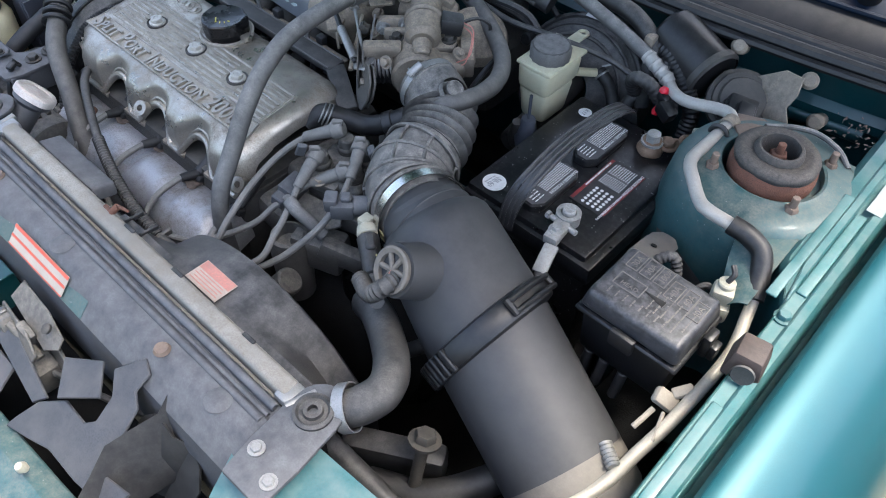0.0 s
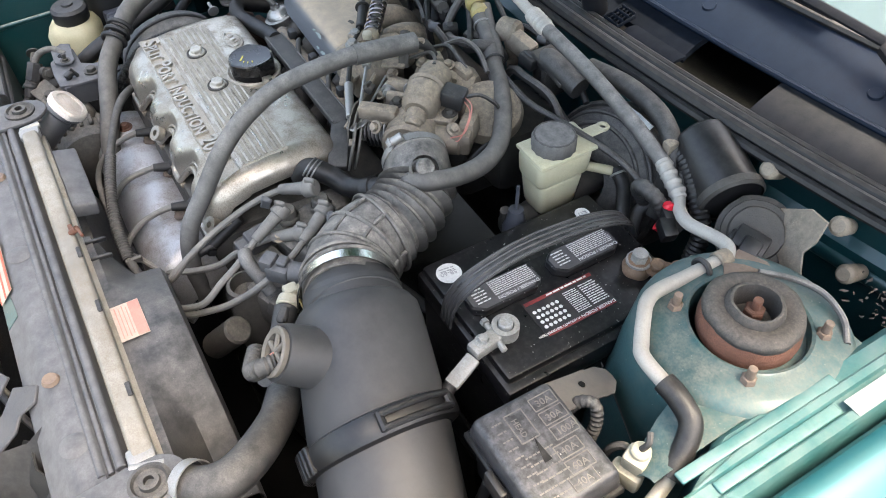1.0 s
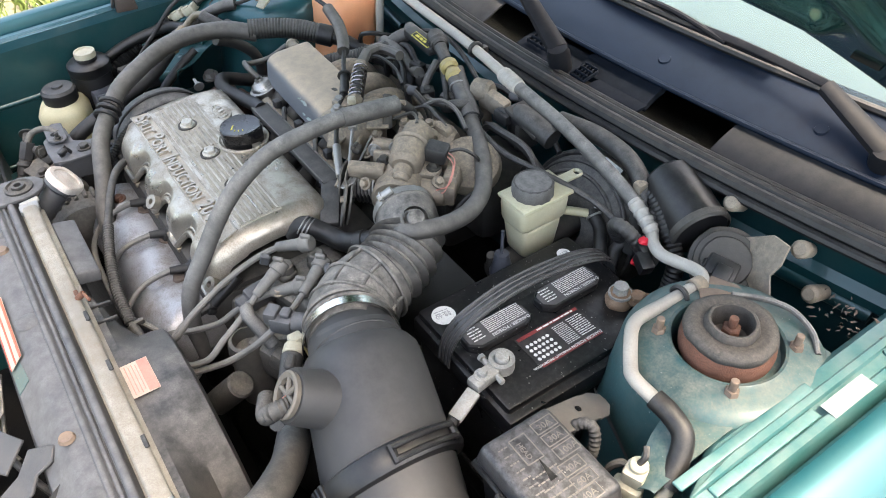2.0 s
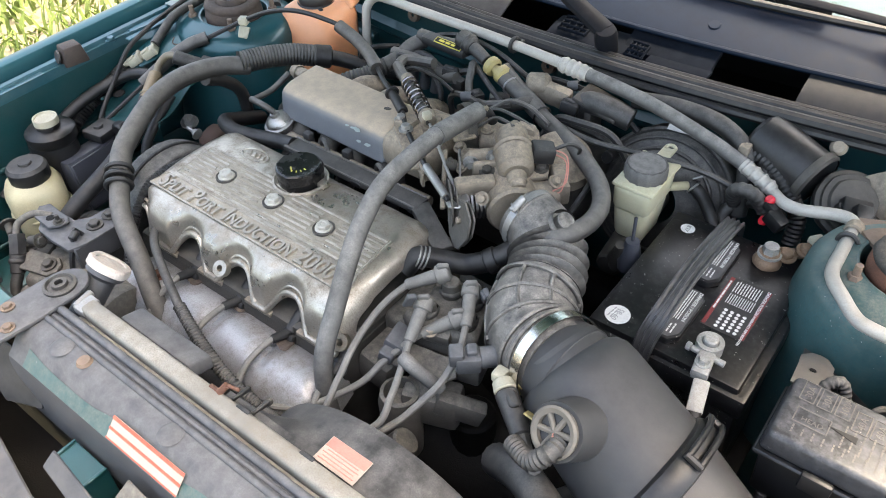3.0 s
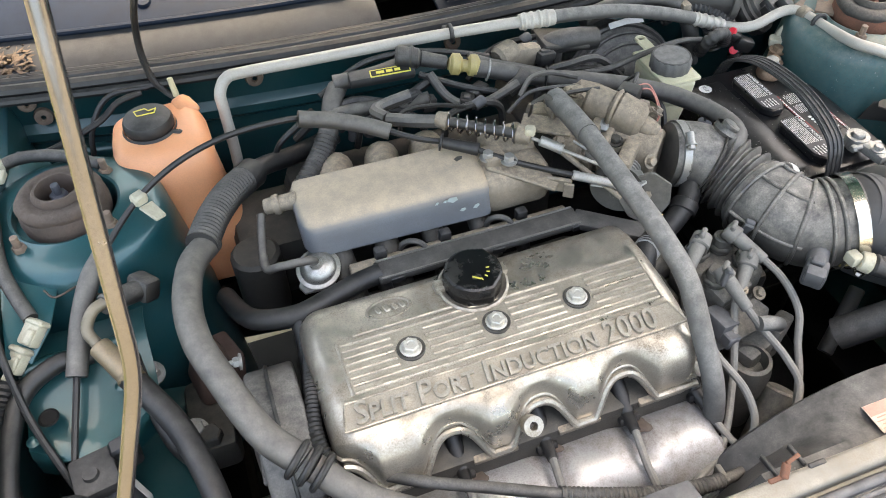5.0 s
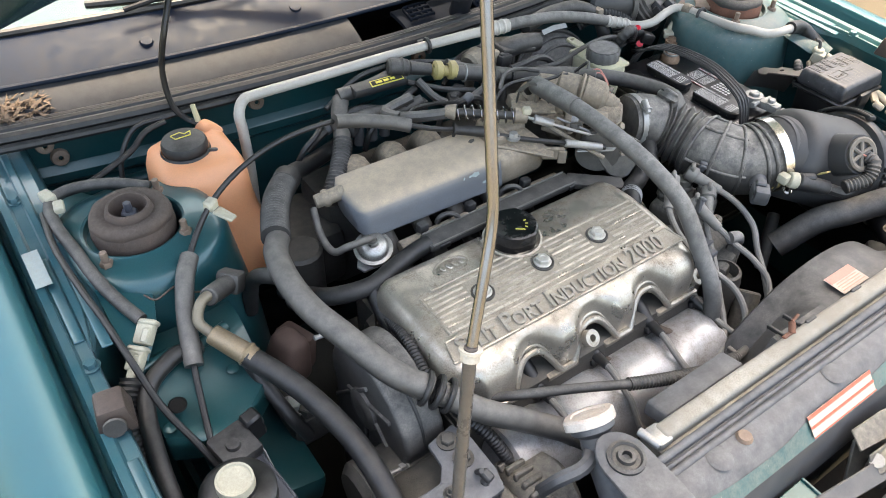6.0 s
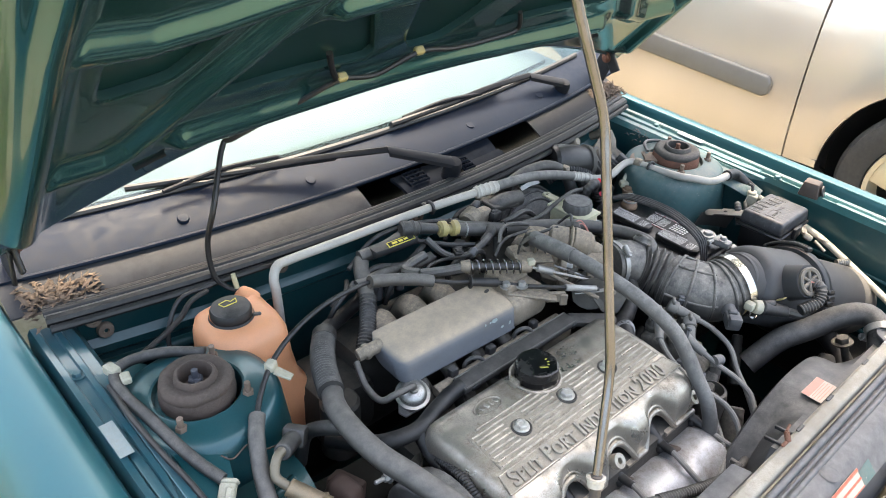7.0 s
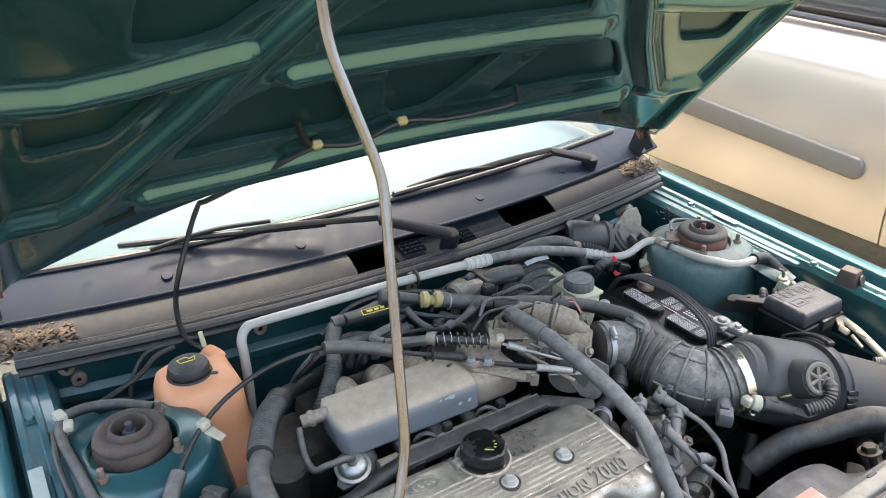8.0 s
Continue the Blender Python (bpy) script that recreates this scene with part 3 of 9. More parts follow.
# strut towers with their mounts; the right one paler and dustier, the left deeper
for sx in (-1, 1):
    cx = sx * 0.542
    prof = [(0.0545, 0.80), (0.0545, 0.8495), (0.0560, 0.8535), (0.0590, 0.8545), (0.0625, 0.8530), (0.078, 0.8505), (0.090, 0.8475), (0.099, 0.842), (0.105, 0.830), (0.109, 0.80), (0.116, 0.75), (0.126, 0.68), (0.14, 0.45)]
    tower = part("strut_tower", lathe(prof, (cx, 0, 0), (0, 0, 1), 56), TEAL_TOWER if sx > 0 else TEAL_TOWER_DEEP, car, "pale dusty teal domed strut tower" if sx > 0 else "deep teal domed strut tower")
    shelf = []
    for k in range(13):
        y = -0.169 + (0.250 if sx > 0 else 0.338) * k / 12
        h = 0.8435 - 0.02 * (abs(y) / 0.17) ** 3
        w = 0.012 + 0.05 * math.sqrt(max(0.0, 1 - (y / 0.17) ** 2))
        shelf.append([Vector((sx * (0.612 - w * (1 - j / 4)), y, h - 0.016 * (1 - j / 4) ** 2 * (abs(y) / 0.17) ** 2)) for j in range(5)])
    part("tower_shelf", sheet(shelf, 0.0015), TEAL_TOWER if sx > 0 else TEAL_TOWER_DEEP, car)
    m1, m2 = (RUST, BUSH) if sx > 0 else (RUST_DARK, RUST_DARK)
    mount = part("strut_mount", lathe([(0.0475, 0.842), (0.0485, 0.852), (0.0472, 0.862), (0.0435, 0.8705), (0.038, 0.872), (0.037, 0.866)], (cx, 0, 0), (0, 0, 1), 44), m1, car, "rusty steel strut mount cup" if sx > 0 else "brown rusted strut mount cup")
    part("mount_rubber", lathe([(0.0455, 0.864), (0.0470, 0.8690), (0.0455, 0.8735), (0.0410, 0.8765), (0.0345, 0.8770), (0.0300, 0.8745), (0.0275, 0.8745), (0.0262, 0.8800), (0.0240, 0.8825), (0.0215, 0.8825), (0.0205, 0.8790), (0.0200, 0.8560), (0.008, 0.8540), (0, 0.8540)], (cx, 0, 0), (0, 0, 1), 44, lambda a: 1 + 0.016 * math.sin(3 * a) + 0.010 * math.sin(7 * a + 1) + 0.006 * math.sin(13 * a)), m2, mount, "cracked dark rubber bush")
    part("strut_stud", join(hexbolt((cx, 0, 0.866), (0, 0, 1), 0.010, 0.008, False), rod((cx, 0, 0.866), (cx, 0, 0.886), 0.0045, n=10)), RUST if sx > 0 else NAVY_BOX, mount)
    spots = ((0.046, -0.048), (0.046, 0.048), (-0.05, -0.046)) if sx > 0 else ((0.046, 0.046), (0.046, -0.046), (-0.047, -0.05))
    for dx, dy in spots:
        k = 1.0
        p = Vector((cx + dx * k, dy * k, 0.8485))
        part("mount_nut", join(hexbolt(p, (0, 0, 1), 0.0075, 0.009), rod(p, p + Vector((0, 0, 0.022)), 0.0042, n=10)), STUD_TAN, mount)

# cowl: weather strip, flap, navy panel
XS = [-0.645 + 1.29 * k / 48 for k in range(49)]
ridges = ((0.002, 0.884, 0.008), (0.014, 0.889, 0.006), (0.024, 0.889, 0.005), (-0.007, 0.875, 0.006))
strip = part("weather_strip", sweep([Vector((x, cowl_y(x) + 0.008, 0.880)) for x in XS], 0.009, 8, flat=1.6), RUBBER, car, "grey ribbed rubber weather strip along the cowl")
for dy, z, r in ridges:
    part("seal_ridge", sweep([Vector((x, cowl_y(x) + dy, z)) for x in XS], r, 8), RUBBER_DARK, strip)


def cowl_band(x0, x1, a, b, n=16):
    out = []
    for k in range(n + 1):
        x = x0 + (x1 - x0) * k / n
        y = cowl_y(x)
        out.append([Vector((x, y + a[0] + (b[0] - a[0]) * j / 4, a[1] + (b[1] - a[1]) * j / 4 + 0.003 * math.sin(math.pi * j / 4))) for j in range(5)])
    return out


part("cowl_flap", sheet(cowl_band(-0.68, -0.118, (0.028, 0.884), (0.088, 0.911)), 0.003), COWL_GREY, car, "weathered grey plastic cowl flap")
part("cowl_flap", sheet(cowl_band(0.335, 0.68, (0.028, 0.884), (0.088, 0.911)), 0.003), surf("dark_cowl_plastic", (0.018, 0.020, 0.024), 0.5, 0, 0.3, 0.2, (0.06, 0.06, 0.064), spec=0.2), car, "weathered grey plastic cowl flap")
# gutter floor coloured near-black as shade; the wall behind is added to darken it
part("cowl_box", sheet(cowl_band(-0.62, 0.62, (0.026, 0.80), (0.24, 0.80)), 0.003), GREASE_SHADE, car, "open cowl gutter, its shade painted near-black")
part("cowl_back", sheet([[Vector((x, cowl_y(x) + 0.235 + 0.004 * j, 0.79 + 0.042 * j)) for j in range(4)] for x in XS[::4]], 0.004), GREASE_SHADE, car, "near-black wall added for shade behind the cowl gutter")
navy = part("cowl_panel", sheet(cowl_band(-0.74, 0.74, (0.078, 0.913), (0.165, 0.951), 32), 0.004), NAVY, car, "dark navy plastic cowl panel below the windscreen")
part("panel_lip", sweep([Vector((x, cowl_y(x) + 0.078, 0.913)) for x in XS], 0.004, 8), NAVY, navy)
for x, dy in ((-0.41, 0.105), (-0.187, 0.110), (0.19, 0.11), (0.42, 0.11)):
    part("trim_clip", lathe([(0, 0.003), (0.008, 0.003), (0.0095, 0.0)], (x, cowl_y(x) + dy, 0.928), (0, -0.33, 0.94), 16), NAVY, navy)
part("cowl_shroud", sheet(cowl_band(0.085, 0.215, (0.055, 0.888), (0.092, 0.906), 8), 0.010), SHROUD_BLACK, navy, "black plastic wiper shroud")
part("shroud_skirt", sheet(cowl_band(0.128, 0.218, (0.026, 0.884), (0.056, 0.889), 8), 0.004), SHROUD_BLACK, navy, "dusty plastic shroud skirt")
part("cowl_shroud", sheet(cowl_band(-0.035, 0.095, (0.028, 0.882), (0.088, 0.894), 8), 0.006), SHROUD_BLACK, navy, "black plastic wiper shroud")
for x, y, w in ((-0.020, 0.207, 0.044), (0.098, 0.190, 0.026)):
    for k in range(5):
        part("grille_bar", box((x + w * k / 4, y, 0.896), (0.0024, 0.030, 0.006), 0.001, 1, (14, 0, 0)), SHROUD_BLACK, navy)
    for k in range(4):
        part("grille_bar", box((x + w / 2, y - 0.014 + 0.0094 * k, 0.8945 + 0.0024 * k), (w, 0.0024, 0.006), 0.001, 1, (14, 0, 0)), SHROUD_BLACK, navy)

# windscreen
ws = []
for k in range(25):
    x = -0.72 + 1.44 * k / 24
    ws.append([Vector((x * (1 - 0.10 * j / 6), cowl_y(x) + 0.155 + 0.075 * j, 0.945 + 0.058 * j)) for j in range(8)])
screen = part("windscreen", sheet(ws, 0.005, (0, -0.5, -0.85)), GLASS, car, "windscreen reflecting a bright sky")
screen.visible_shadow = False
part("screen_trim", sweep([Vector((x, cowl_y(x) + 0.158, 0.951)) for x in XS], 0.006, 8), RUBBER_DARK, car)
# dashboard and cabin behind the glass, roof
# the pale colour stands in for sky reflected in the windscreen
part("dashboard", sheet([[Vector((1.06 * x, cowl_y(x) + 0.175 + 0.16 * j, 0.90 + 0.010 * j)) for j in range(7)] for x in XS[::4]], 0.02), paint("reflection_pale_dashboard", (0.120, 0.138, 0.142), 0.7, 0.0, 0.0), car, "dashboard top, paled for the sky reflected in the glass")
part("cabin", box((0, 2.35, 0.72), (1.36, 2.3, 0.55), 0.05), TEAL, car, "teal painted cabin sides")
part("roof", box((0, 1.95, 1.37), (1.16, 1.3, 0.05), 0.02), TEAL, car)
for sx in (-1, 1):
    part("roof_pillar", rod((sx * 0.70, 0.40, 0.93), (sx * 0.57, 1.30, 1.36), 0.03, n=10), TEAL, car)

# wipers
for (px, py, pz), tip, far in (((0.067, 0.178, 0.913), (-0.065, 0.205, 0.972), (-0.46, 0.36, 0.962)), ((0.50, 0.285, 0.935), (0.40, 0.30, 0.975), (0.02, 0.30, 0.962))):
    w = thing("wiper", (px, py, pz - 0.03), "black windscreen wiper with worn arm", "wiper", "windscreen wipers")
    part("pivot", lathe([(0.016, -0.05), (0.017, 0.0), (0.014, 0.009), (0, 0.011)], (px, py, pz), (0, -0.3, 1), 20), WIPER_BLACK, w)
    a, b = Vector((px, py, pz + 0.008)), Vector(tip)
    side = (b - a).cross(Vector((0, -0.3, 1))).normalized()
    part("arm", sheet([[a.lerp(b, k / 6) + side * q * (0.0135 - 0.004 * k / 6) + Vector((0, 0, 0.004 - 0.004 * abs(q) ** 3)) for q in (-1, -0.8, 0, 0.8, 1)] for k in range(7)], 0.007), WIPER_BLACK, w)
    mid = tuple(tip[i] * 0.35 + far[i] * 0.65 for i in range(3))
    part("arm_rod", sweep(spline([tip, tuple((tip[i] + mid[i]) / 2 + (0, 0, 0.004)[i] for i in range(3)), mid], 6), 0.006, 8, flat=0.5), WIPER_BLACK, w)
    part("blade", sweep(spline([tuple(tip[i] * 0.8 + far[i] * 0.2 - (0, -0.012, 0.006)[i] for i in range(3)), mid, far], 8), 0.0055, 8, flat=1.3), RUBBER_DARK, w)
    part("blade_bridge", sweep(spline([tuple(mid[i] + (0.10, -0.002, 0.002)[i] for i in range(3)), tuple(mid[i] + (0, 0, 0.010)[i] for i in range(3)), tuple(mid[i] + (-0.10, 0.004, 0.0)[i] for i in range(3))], 8), 0.004, 8), WIPER_BLACK, w)

# ---- hood, raised ----
HD, HN, HO = Vector((0, -0.679, 0.734)), Vector((0, 0.734, 0.679)), Vector((0, 0.1132, 1.2272))


def hood_at(x, s, lift=0.0):
    """A place on the hood's inner face: x across, s up along it from a middle line, lift away from the bay."""
    return HO + HD * s + HN * (lift - 0.055 * (x / 0.66) ** 2 - 0.03 * (s - 0.3) ** 2) + Vector((x, 0, 0))


def hood_rear(x):
    return -0.195 - 0.11 * (x / 0.66) ** 2


HOOD_FRONT = 0.80


def hood_sheet(inset, lift, n=36, m=24):
    out = []
    for i in range(n + 1):
        x = (-1 + 2 * i / n) * (0.70 - inset)
        r0, r1 = hood_rear(x) + inset, HOOD_FRONT - inset - 0.06 * (x / 0.7) ** 2
        out.append([hood_at(x * (1 - 0.06 * max(0, j / m - 0.3)), r0 + (r1 - r0) * j / m, lift) for j in range(m + 1)])
    return out


hood = part("hood", sheet(hood_sheet(0.0, 0.0165), 0.0015, tuple(HN)), TEAL, car, "raised teal hood seen from below")
# separate sheet below the skin, coloured dark as shade in the pockets
part("skin_shade", sheet(hood_sheet(0.02, 0.0130), 0.001, tuple(HN)), SKIN, hood, "green paint inside the outer skin, darkened for recess shade")


def both(poly):
    return [poly, [(-x, s) for x, s in poly][::-1]]


POCKETS = [
    *both([(-0.575, 0.127), (-0.575, 0.043), (-0.487, 0.034), (-0.464, 0.055), (-0.420, 0.110), (-0.428, 0.126), (-0.481, 0.127)]),
    *both([(-0.405, -0.060), (-0.290, -0.070), (-0.140, -0.088), (-0.130, -0.070), (-0.145, -0.040), (-0.190, 0.047), (-0.215, 0.061), (-0.280, 0.060), (-0.322, 0.045), (-0.380, -0.020)]),
    [(-0.105, 0.048), (-0.075, -0.060), (-0.045, -0.097), (0.015, -0.090), (0.050, -0.048), (0.100, 0.042), (0.085, 0.056), (-0.080, 0.056)],
    *both([(-0.463, 0.190), (-0.404, 0.180), (-0.362, 0.188), (-0.335, 0.212), (-0.280, 0.250), (-0.200, 0.360), (-0.220, 0.400), (-0.320, 0.400), (-0.440, 0.330), (-0.463, 0.262)]),
    [(-0.235, 0.128), (0.0, 0.121), (0.215, 0.130), (0.205, 0.155), (0.140, 0.215), (0.0, 0.400), (-0.140, 0.215), (-0.205, 0.160)],
    *both([(-0.53, 0.52), (-0.35, 0.56), (-0.14, 0.58), (-0.14, 0.66), (-0.50, 0.64)]),
]
RIDGES = [
    *both([(-0.515, -0.085), (-0.446, -0.006), (-0.385, 0.065), (-0.330, 0.140), (-0.290, 0.195), (-0.235, 0.27), (-0.10, 0.46)]),
    *both([(-0.61, 0.185), (-0.537, 0.160), (-0.467, 0.156), (-0.40, 0.160), (-0.335, 0.165)]),
    [(-0.257, 0.098), (-0.2, 0.098), (0.0, 0.094), (0.2, 0.098), (0.257, 0.098)],
    [(-0.435, -0.110), (-0.319, -0.128), (-0.19, -0.136), (0.0, -0.136), (0.19, -0.136), (0.319, -0.128), (0.435, -0.110)],
    *both([(-0.64, -0.22), (-0.63, 0.2), (-0.60, 0.6)]),
    *both([(-0.614, -0.075), (-0.551, -0.095), (-0.500, -0.080)]),
    [(-0.5, 0.70), (0.0, 0.73), (0.5, 0.70)],
]


def rounded(poly):
    """Corners cut twice."""
    for _ in range(2):
        poly = [q for a, b in zip(poly, poly[1:] + poly[:1]) for q in ((a[0] * 0.87 + b[0] * 0.13, a[1] * 0.87 + b[1] * 0.13), (a[0] * 0.13 + b[0] * 0.87, a[1] * 0.13 + b[1] * 0.87))]
    return poly


POCKETS = [rounded(p) for p in POCKETS]


def gap(X, S, line, closed):
    """Distances of many places to a line on the hood, and whether they lie inside it."""
    d, inside = np.full(X.shape, 9.0), np.zeros(X.shape, bool)
    for a, b in zip(line, line[1:] + line[:1] if closed else line[1:]):
        dx, ds = b[0] - a[0], b[1] - a[1]
        k = np.clip(((X - a[0]) * dx + (S - a[1]) * ds) / (dx * dx + ds * ds), 0, 1)
        d = np.minimum(d, np.hypot(X - a[0] - k * dx, S - a[1] - k * ds))
        if closed and abs(ds) > 1e-9:
            inside ^= ((a[1] > S) != (b[1] > S)) & (X < dx * (S - a[1]) / ds + a[0])
    return d, inside


def depth_in(X, S):
    best = np.full(X.shape, -9.0)
    for poly in POCKETS:
        d, inside = gap(X, S, poly, True)
        best = np.maximum(best, np.where(inside, d, -d))
    return best


def panel_lift(X, S, d):
    up = 0.0012 * np.clip((d + 0.008) / 0.008, 0, 1) ** 2
    ridge = np.full(X.shape, 9.0)
    for line in RIDGES:
        ridge = np.minimum(ridge, gap(X, S + 0.016, line, False)[0])
    rear = gap(X, S + 0.020, RIDGES[5], False)[0]
    return up - 0.018 * np.exp(-(ridge / 0.021) ** 2.6) - 0.006 * np.exp(-(rear / 0.030) ** 2)


def inner_panel():
    """The pressed inner panel: pockets cut out with rolled edges, ridges standing proud."""
    NX, NS = 360, 280
    xs = np.linspace(-0.675, 0.675, NX + 1)[:, None] * np.ones((1, NS + 1))
    r0, r1 = hood_rear(xs) + 0.012, HOOD_FRONT - 0.02 - 0.06 * (xs / 0.7) ** 2
    ss = r0 + (r1 - r0) * np.linspace(0, 1, NS + 1)[None, :]
    edge = np.minimum(np.minimum(ss - r0, r1 - ss), 0.675 - abs(xs))
    d = depth_in(xs, ss)
    gx, gs = (depth_in(xs + 1e-4, ss) - d) * 1e4, (depth_in(xs, ss + 1e-4) - d) * 1e4
    near = abs(d) < 0.0024
    xs, ss = np.where(near, xs - gx * d, xs), np.where(near, ss - gs * d, ss)
    d = np.where(near, 0.0, d)
    up = panel_lift(xs, ss, d) + 0.0135 * np.clip(1 - edge / 0.018, 0, 1) ** 2
    bm = bmesh.new()
    grid = [[bm.verts.new(hood_at(xs[i, j], ss[i, j], up[i, j])) for j in range(NS + 1)] for i in range(NX + 1)]
    for i in range(NX):
        for j in range(NS):
            if max(d[i, j], d[i + 1, j], d[i, j + 1], d[i + 1, j + 1]) < 1e-6:
                bm.faces.new([grid[i][j], grid[i + 1][j], grid[i + 1][j + 1], grid[i][j + 1]])
    bmesh.ops.delete(bm, geom=[v for v in bm.verts if not v.link_faces], context="VERTS")
    return bm


def pocket_wall(poly):
    """The rolled edge down into one pocket."""
    bm = bmesh.new()
    cx, cs = sum(p[0] for p in poly) / len(poly), sum(p[1] for p in poly) / len(poly)
    line = np.array(poly)
    base = panel_lift(line[:, 0], line[:, 1], np.zeros(len(line)))
    rings = []
    for inset, deep in ((-0.0015, -0.0002), (0.0, 0.0006), (0.0008, 0.004), (0.0015, 0.0112)):
        rings.append([bm.verts.new(hood_at(x + (cx - x) * inset / max(0.02, math.hypot(cx - x, cs - s)), s + (cs - s) * inset / max(0.02, math.hypot(cx - x, cs - s)), b + deep)) for (x, s), b in zip(poly, base)])
    for a, b in zip(rings, rings[1:]):
        for q in range(len(poly)):
            bm.faces.new([a[q], a[(q + 1) % len(poly)], b[(q + 1) % len(poly)], b[q]])
    return bm


# walls in the dark edge colour draw the pockets' shadow line
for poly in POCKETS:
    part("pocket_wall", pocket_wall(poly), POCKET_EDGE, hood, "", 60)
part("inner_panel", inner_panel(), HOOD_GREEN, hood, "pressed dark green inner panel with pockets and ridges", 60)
# flattened near-black shapes stand in for the shade inside the slots
for x, s, L in ((-0.472, -0.179, 0.022), (-0.573, -0.134, 0.012), (0.476, -0.187, 0.018)):
    part("drain_slot", sweep([hood_at(x + L * (k / 4 - 1), s + 0.004 * k / 4, float(panel_lift(np.array([x]), np.array([s]), np.array([-1.0]))[0]) - 0.0005) for k in range(9)], 0.0045, 8, flat=0.3), GREASE_SHADE, hood)
for sx in (-1, 1):
    hinge = part("hood_hinge", join(box((sx * 0.655, 0.30, 0.93), (0.006, 0.04, 0.10), 0.002, 1, (20, 0, 0)), box((sx * 0.648, 0.275, 0.975), (0.006, 0.026, 0.08), 0.002, 1, (-35, 0, 0))), PLASTIC, car, "dark steel hood hinge")
    part("hinge_bolt", hexbolt((sx * 0.642, 0.28, 0.97), (-sx, 0, 0), 0.008, 0.006), RUST, hinge)


# ---- radiator support and front ----
support = part("radiator_support", join(
    sheet([[Vector((x, y, z)) for y, z in ((-0.546, 0.775), (-0.552, 0.789), (-0.560, 0.786), (-0.566, 0.786), (-0.570, 0.791), (-0.578, 0.790), (-0.590, 0.790), (-0.599, 0.7865), (-0.6235, 0.7615), (-0.629, 0.74), (-0.632, 0.69))] for x in [-0.24 + 0.60 * k / 20 for k in range(21)]], 0.002)), PLASTIC_GREY, car, "dusty grey upper radiator support panel", 30)
for y, z, r in ((-0.556, 0.789, 0.005), (-0.5655, 0.7875, 0.003), (-0.5735, 0.7895, 0.004)):
    part("sealing_ridge", rod((-0.235, y, z), (0.345, y, z), r, n=10), PLASTIC_GREY, support)
# near-black liner, its colour standing for shade in the grille opening
part("front_panel", sheet([[Vector((x, -0.63 + 0.02 * abs(x) , z)) for z in (0.70, 0.60, 0.40, 0.25)] for x in [-0.6 + 1.2 * k / 12 for k in range(13)]], 0.003, (0, 1, 0)), GREASE_SHADE, car)
for x, y in ((0.215, -0.592), (-0.13, -0.586)):
    part("panel_bolt", lathe([(0, 0.004), (0.007, 0.004), (0.009, 0.0)], (x, y, 0.7905), (0, 0, 1), 16), STUD_TAN, support)
for x in (0.02, 0.30, -0.17):
    part("press_mark", lathe([(0, 0.0025), (0.010, 0.002), (0.014, 0.0)], (x, -0.588, 0.7905), (0, 0, 1), 20), PLASTIC_GREY, support)


STICKER = surf("faded_cream_sticker", (0.40, 0.36, 0.30), 0.55, 0, 0.12, 0.2, (0.4, 0.37, 0.33), big=40)
ORANGE_RED = surf("faded_orange_red_print", (0.60, 0.085, 0.05), 0.5, 0, 0.15, 0.15, big=40)


def sticker(x0, y, z0, w, h, lean):
    m = pose(x0, y, z0, lean, 0, 0)
    s = part("warning_sticker", prism([(0, 0), (w, 0), (w, h), (0, h)], 0.0006, m @ pose(0, 0, 0.0015), 0), STICKER, support, "cream and red striped warning sticker")
    for k, (a, b) in enumerate(((0.0, 0.05), (0.40, 0.52), (0.84, 1.0))):
        part("red_stripe", prism([(0, a * h), (w, a * h), (w, b * h), (0, b * h)], 0.0004, m @ pose(0, 0, 0.0024), 0), ORANGE_RED, s)


part("worn_edge", sheet([[Vector((x, -0.6100 - 0.0135 * j / 4 + 0.0022 * math.sin(60 * x + 2 * math.sin(23 * x)) * (1 - j / 4), 0.7765 - 0.0140 * j / 4 + 0.0022 * math.sin(60 * x + 2 * math.sin(23 * x)) * (1 - j / 4))) for j in range(5)] for x in [-0.21 + 0.31 * q / 30 for q in range(31)]], 0.0008), TEAL_TOWER, support, "worn teal paint showing along the front edge")
sticker(-0.050, -0.6215, 0.7648, 0.113, 0.025, 47)

# radiator: pale top tank edge, fan shroud behind it
radiator = thing("radiator", (0.07, -0.53, 0.35), "radiator with a pale dusty top tank and black fan shroud", "radiator")
part("top_tank", join(box((0.072, -0.535, 0.786), (0.545, 0.020, 0.024), 0.005, 3), box((0.072, -0.534, 0.77), (0.56, 0.03, 0.02), 0.003)), surf("dusty_pale_tank_edge", (0.30, 0.285, 0.25), 0.7, 0.1, 0.4, 0.4, (0.20, 0.175, 0.14), big=12, blotch=0.3), radiator, "dusty pale top tank edge")
part("core", box((0.08, -0.545, 0.56), (0.60, 0.03, 0.40), 0.003), GREASE_SHADE, radiator)
part("tank_end_clip", join(box((0.344, -0.537, 0.790), (0.022, 0.026, 0.012), 0.004), rod((0.352, -0.55, 0.792), (0.362, -0.52, 0.792), 0.005)), STEEL, radiator)
part("tank_end_clip", join(box((-0.202, -0.535, 0.790), (0.02, 0.026, 0.012), 0.004), rod((-0.21, -0.545, 0.792), (-0.215, -0.52, 0.792), 0.005)), STEEL, radiator)
for x in (0.018, 0.06, 0.15, 0.27):
    part("tank_clip", box((x, -0.527, 0.7975), (0.018, 0.005, 0.003), 0.001, 1, (0, 0, 0)), RUST if x < 0.03 else PLASTIC, radiator)
shroud_rows = []
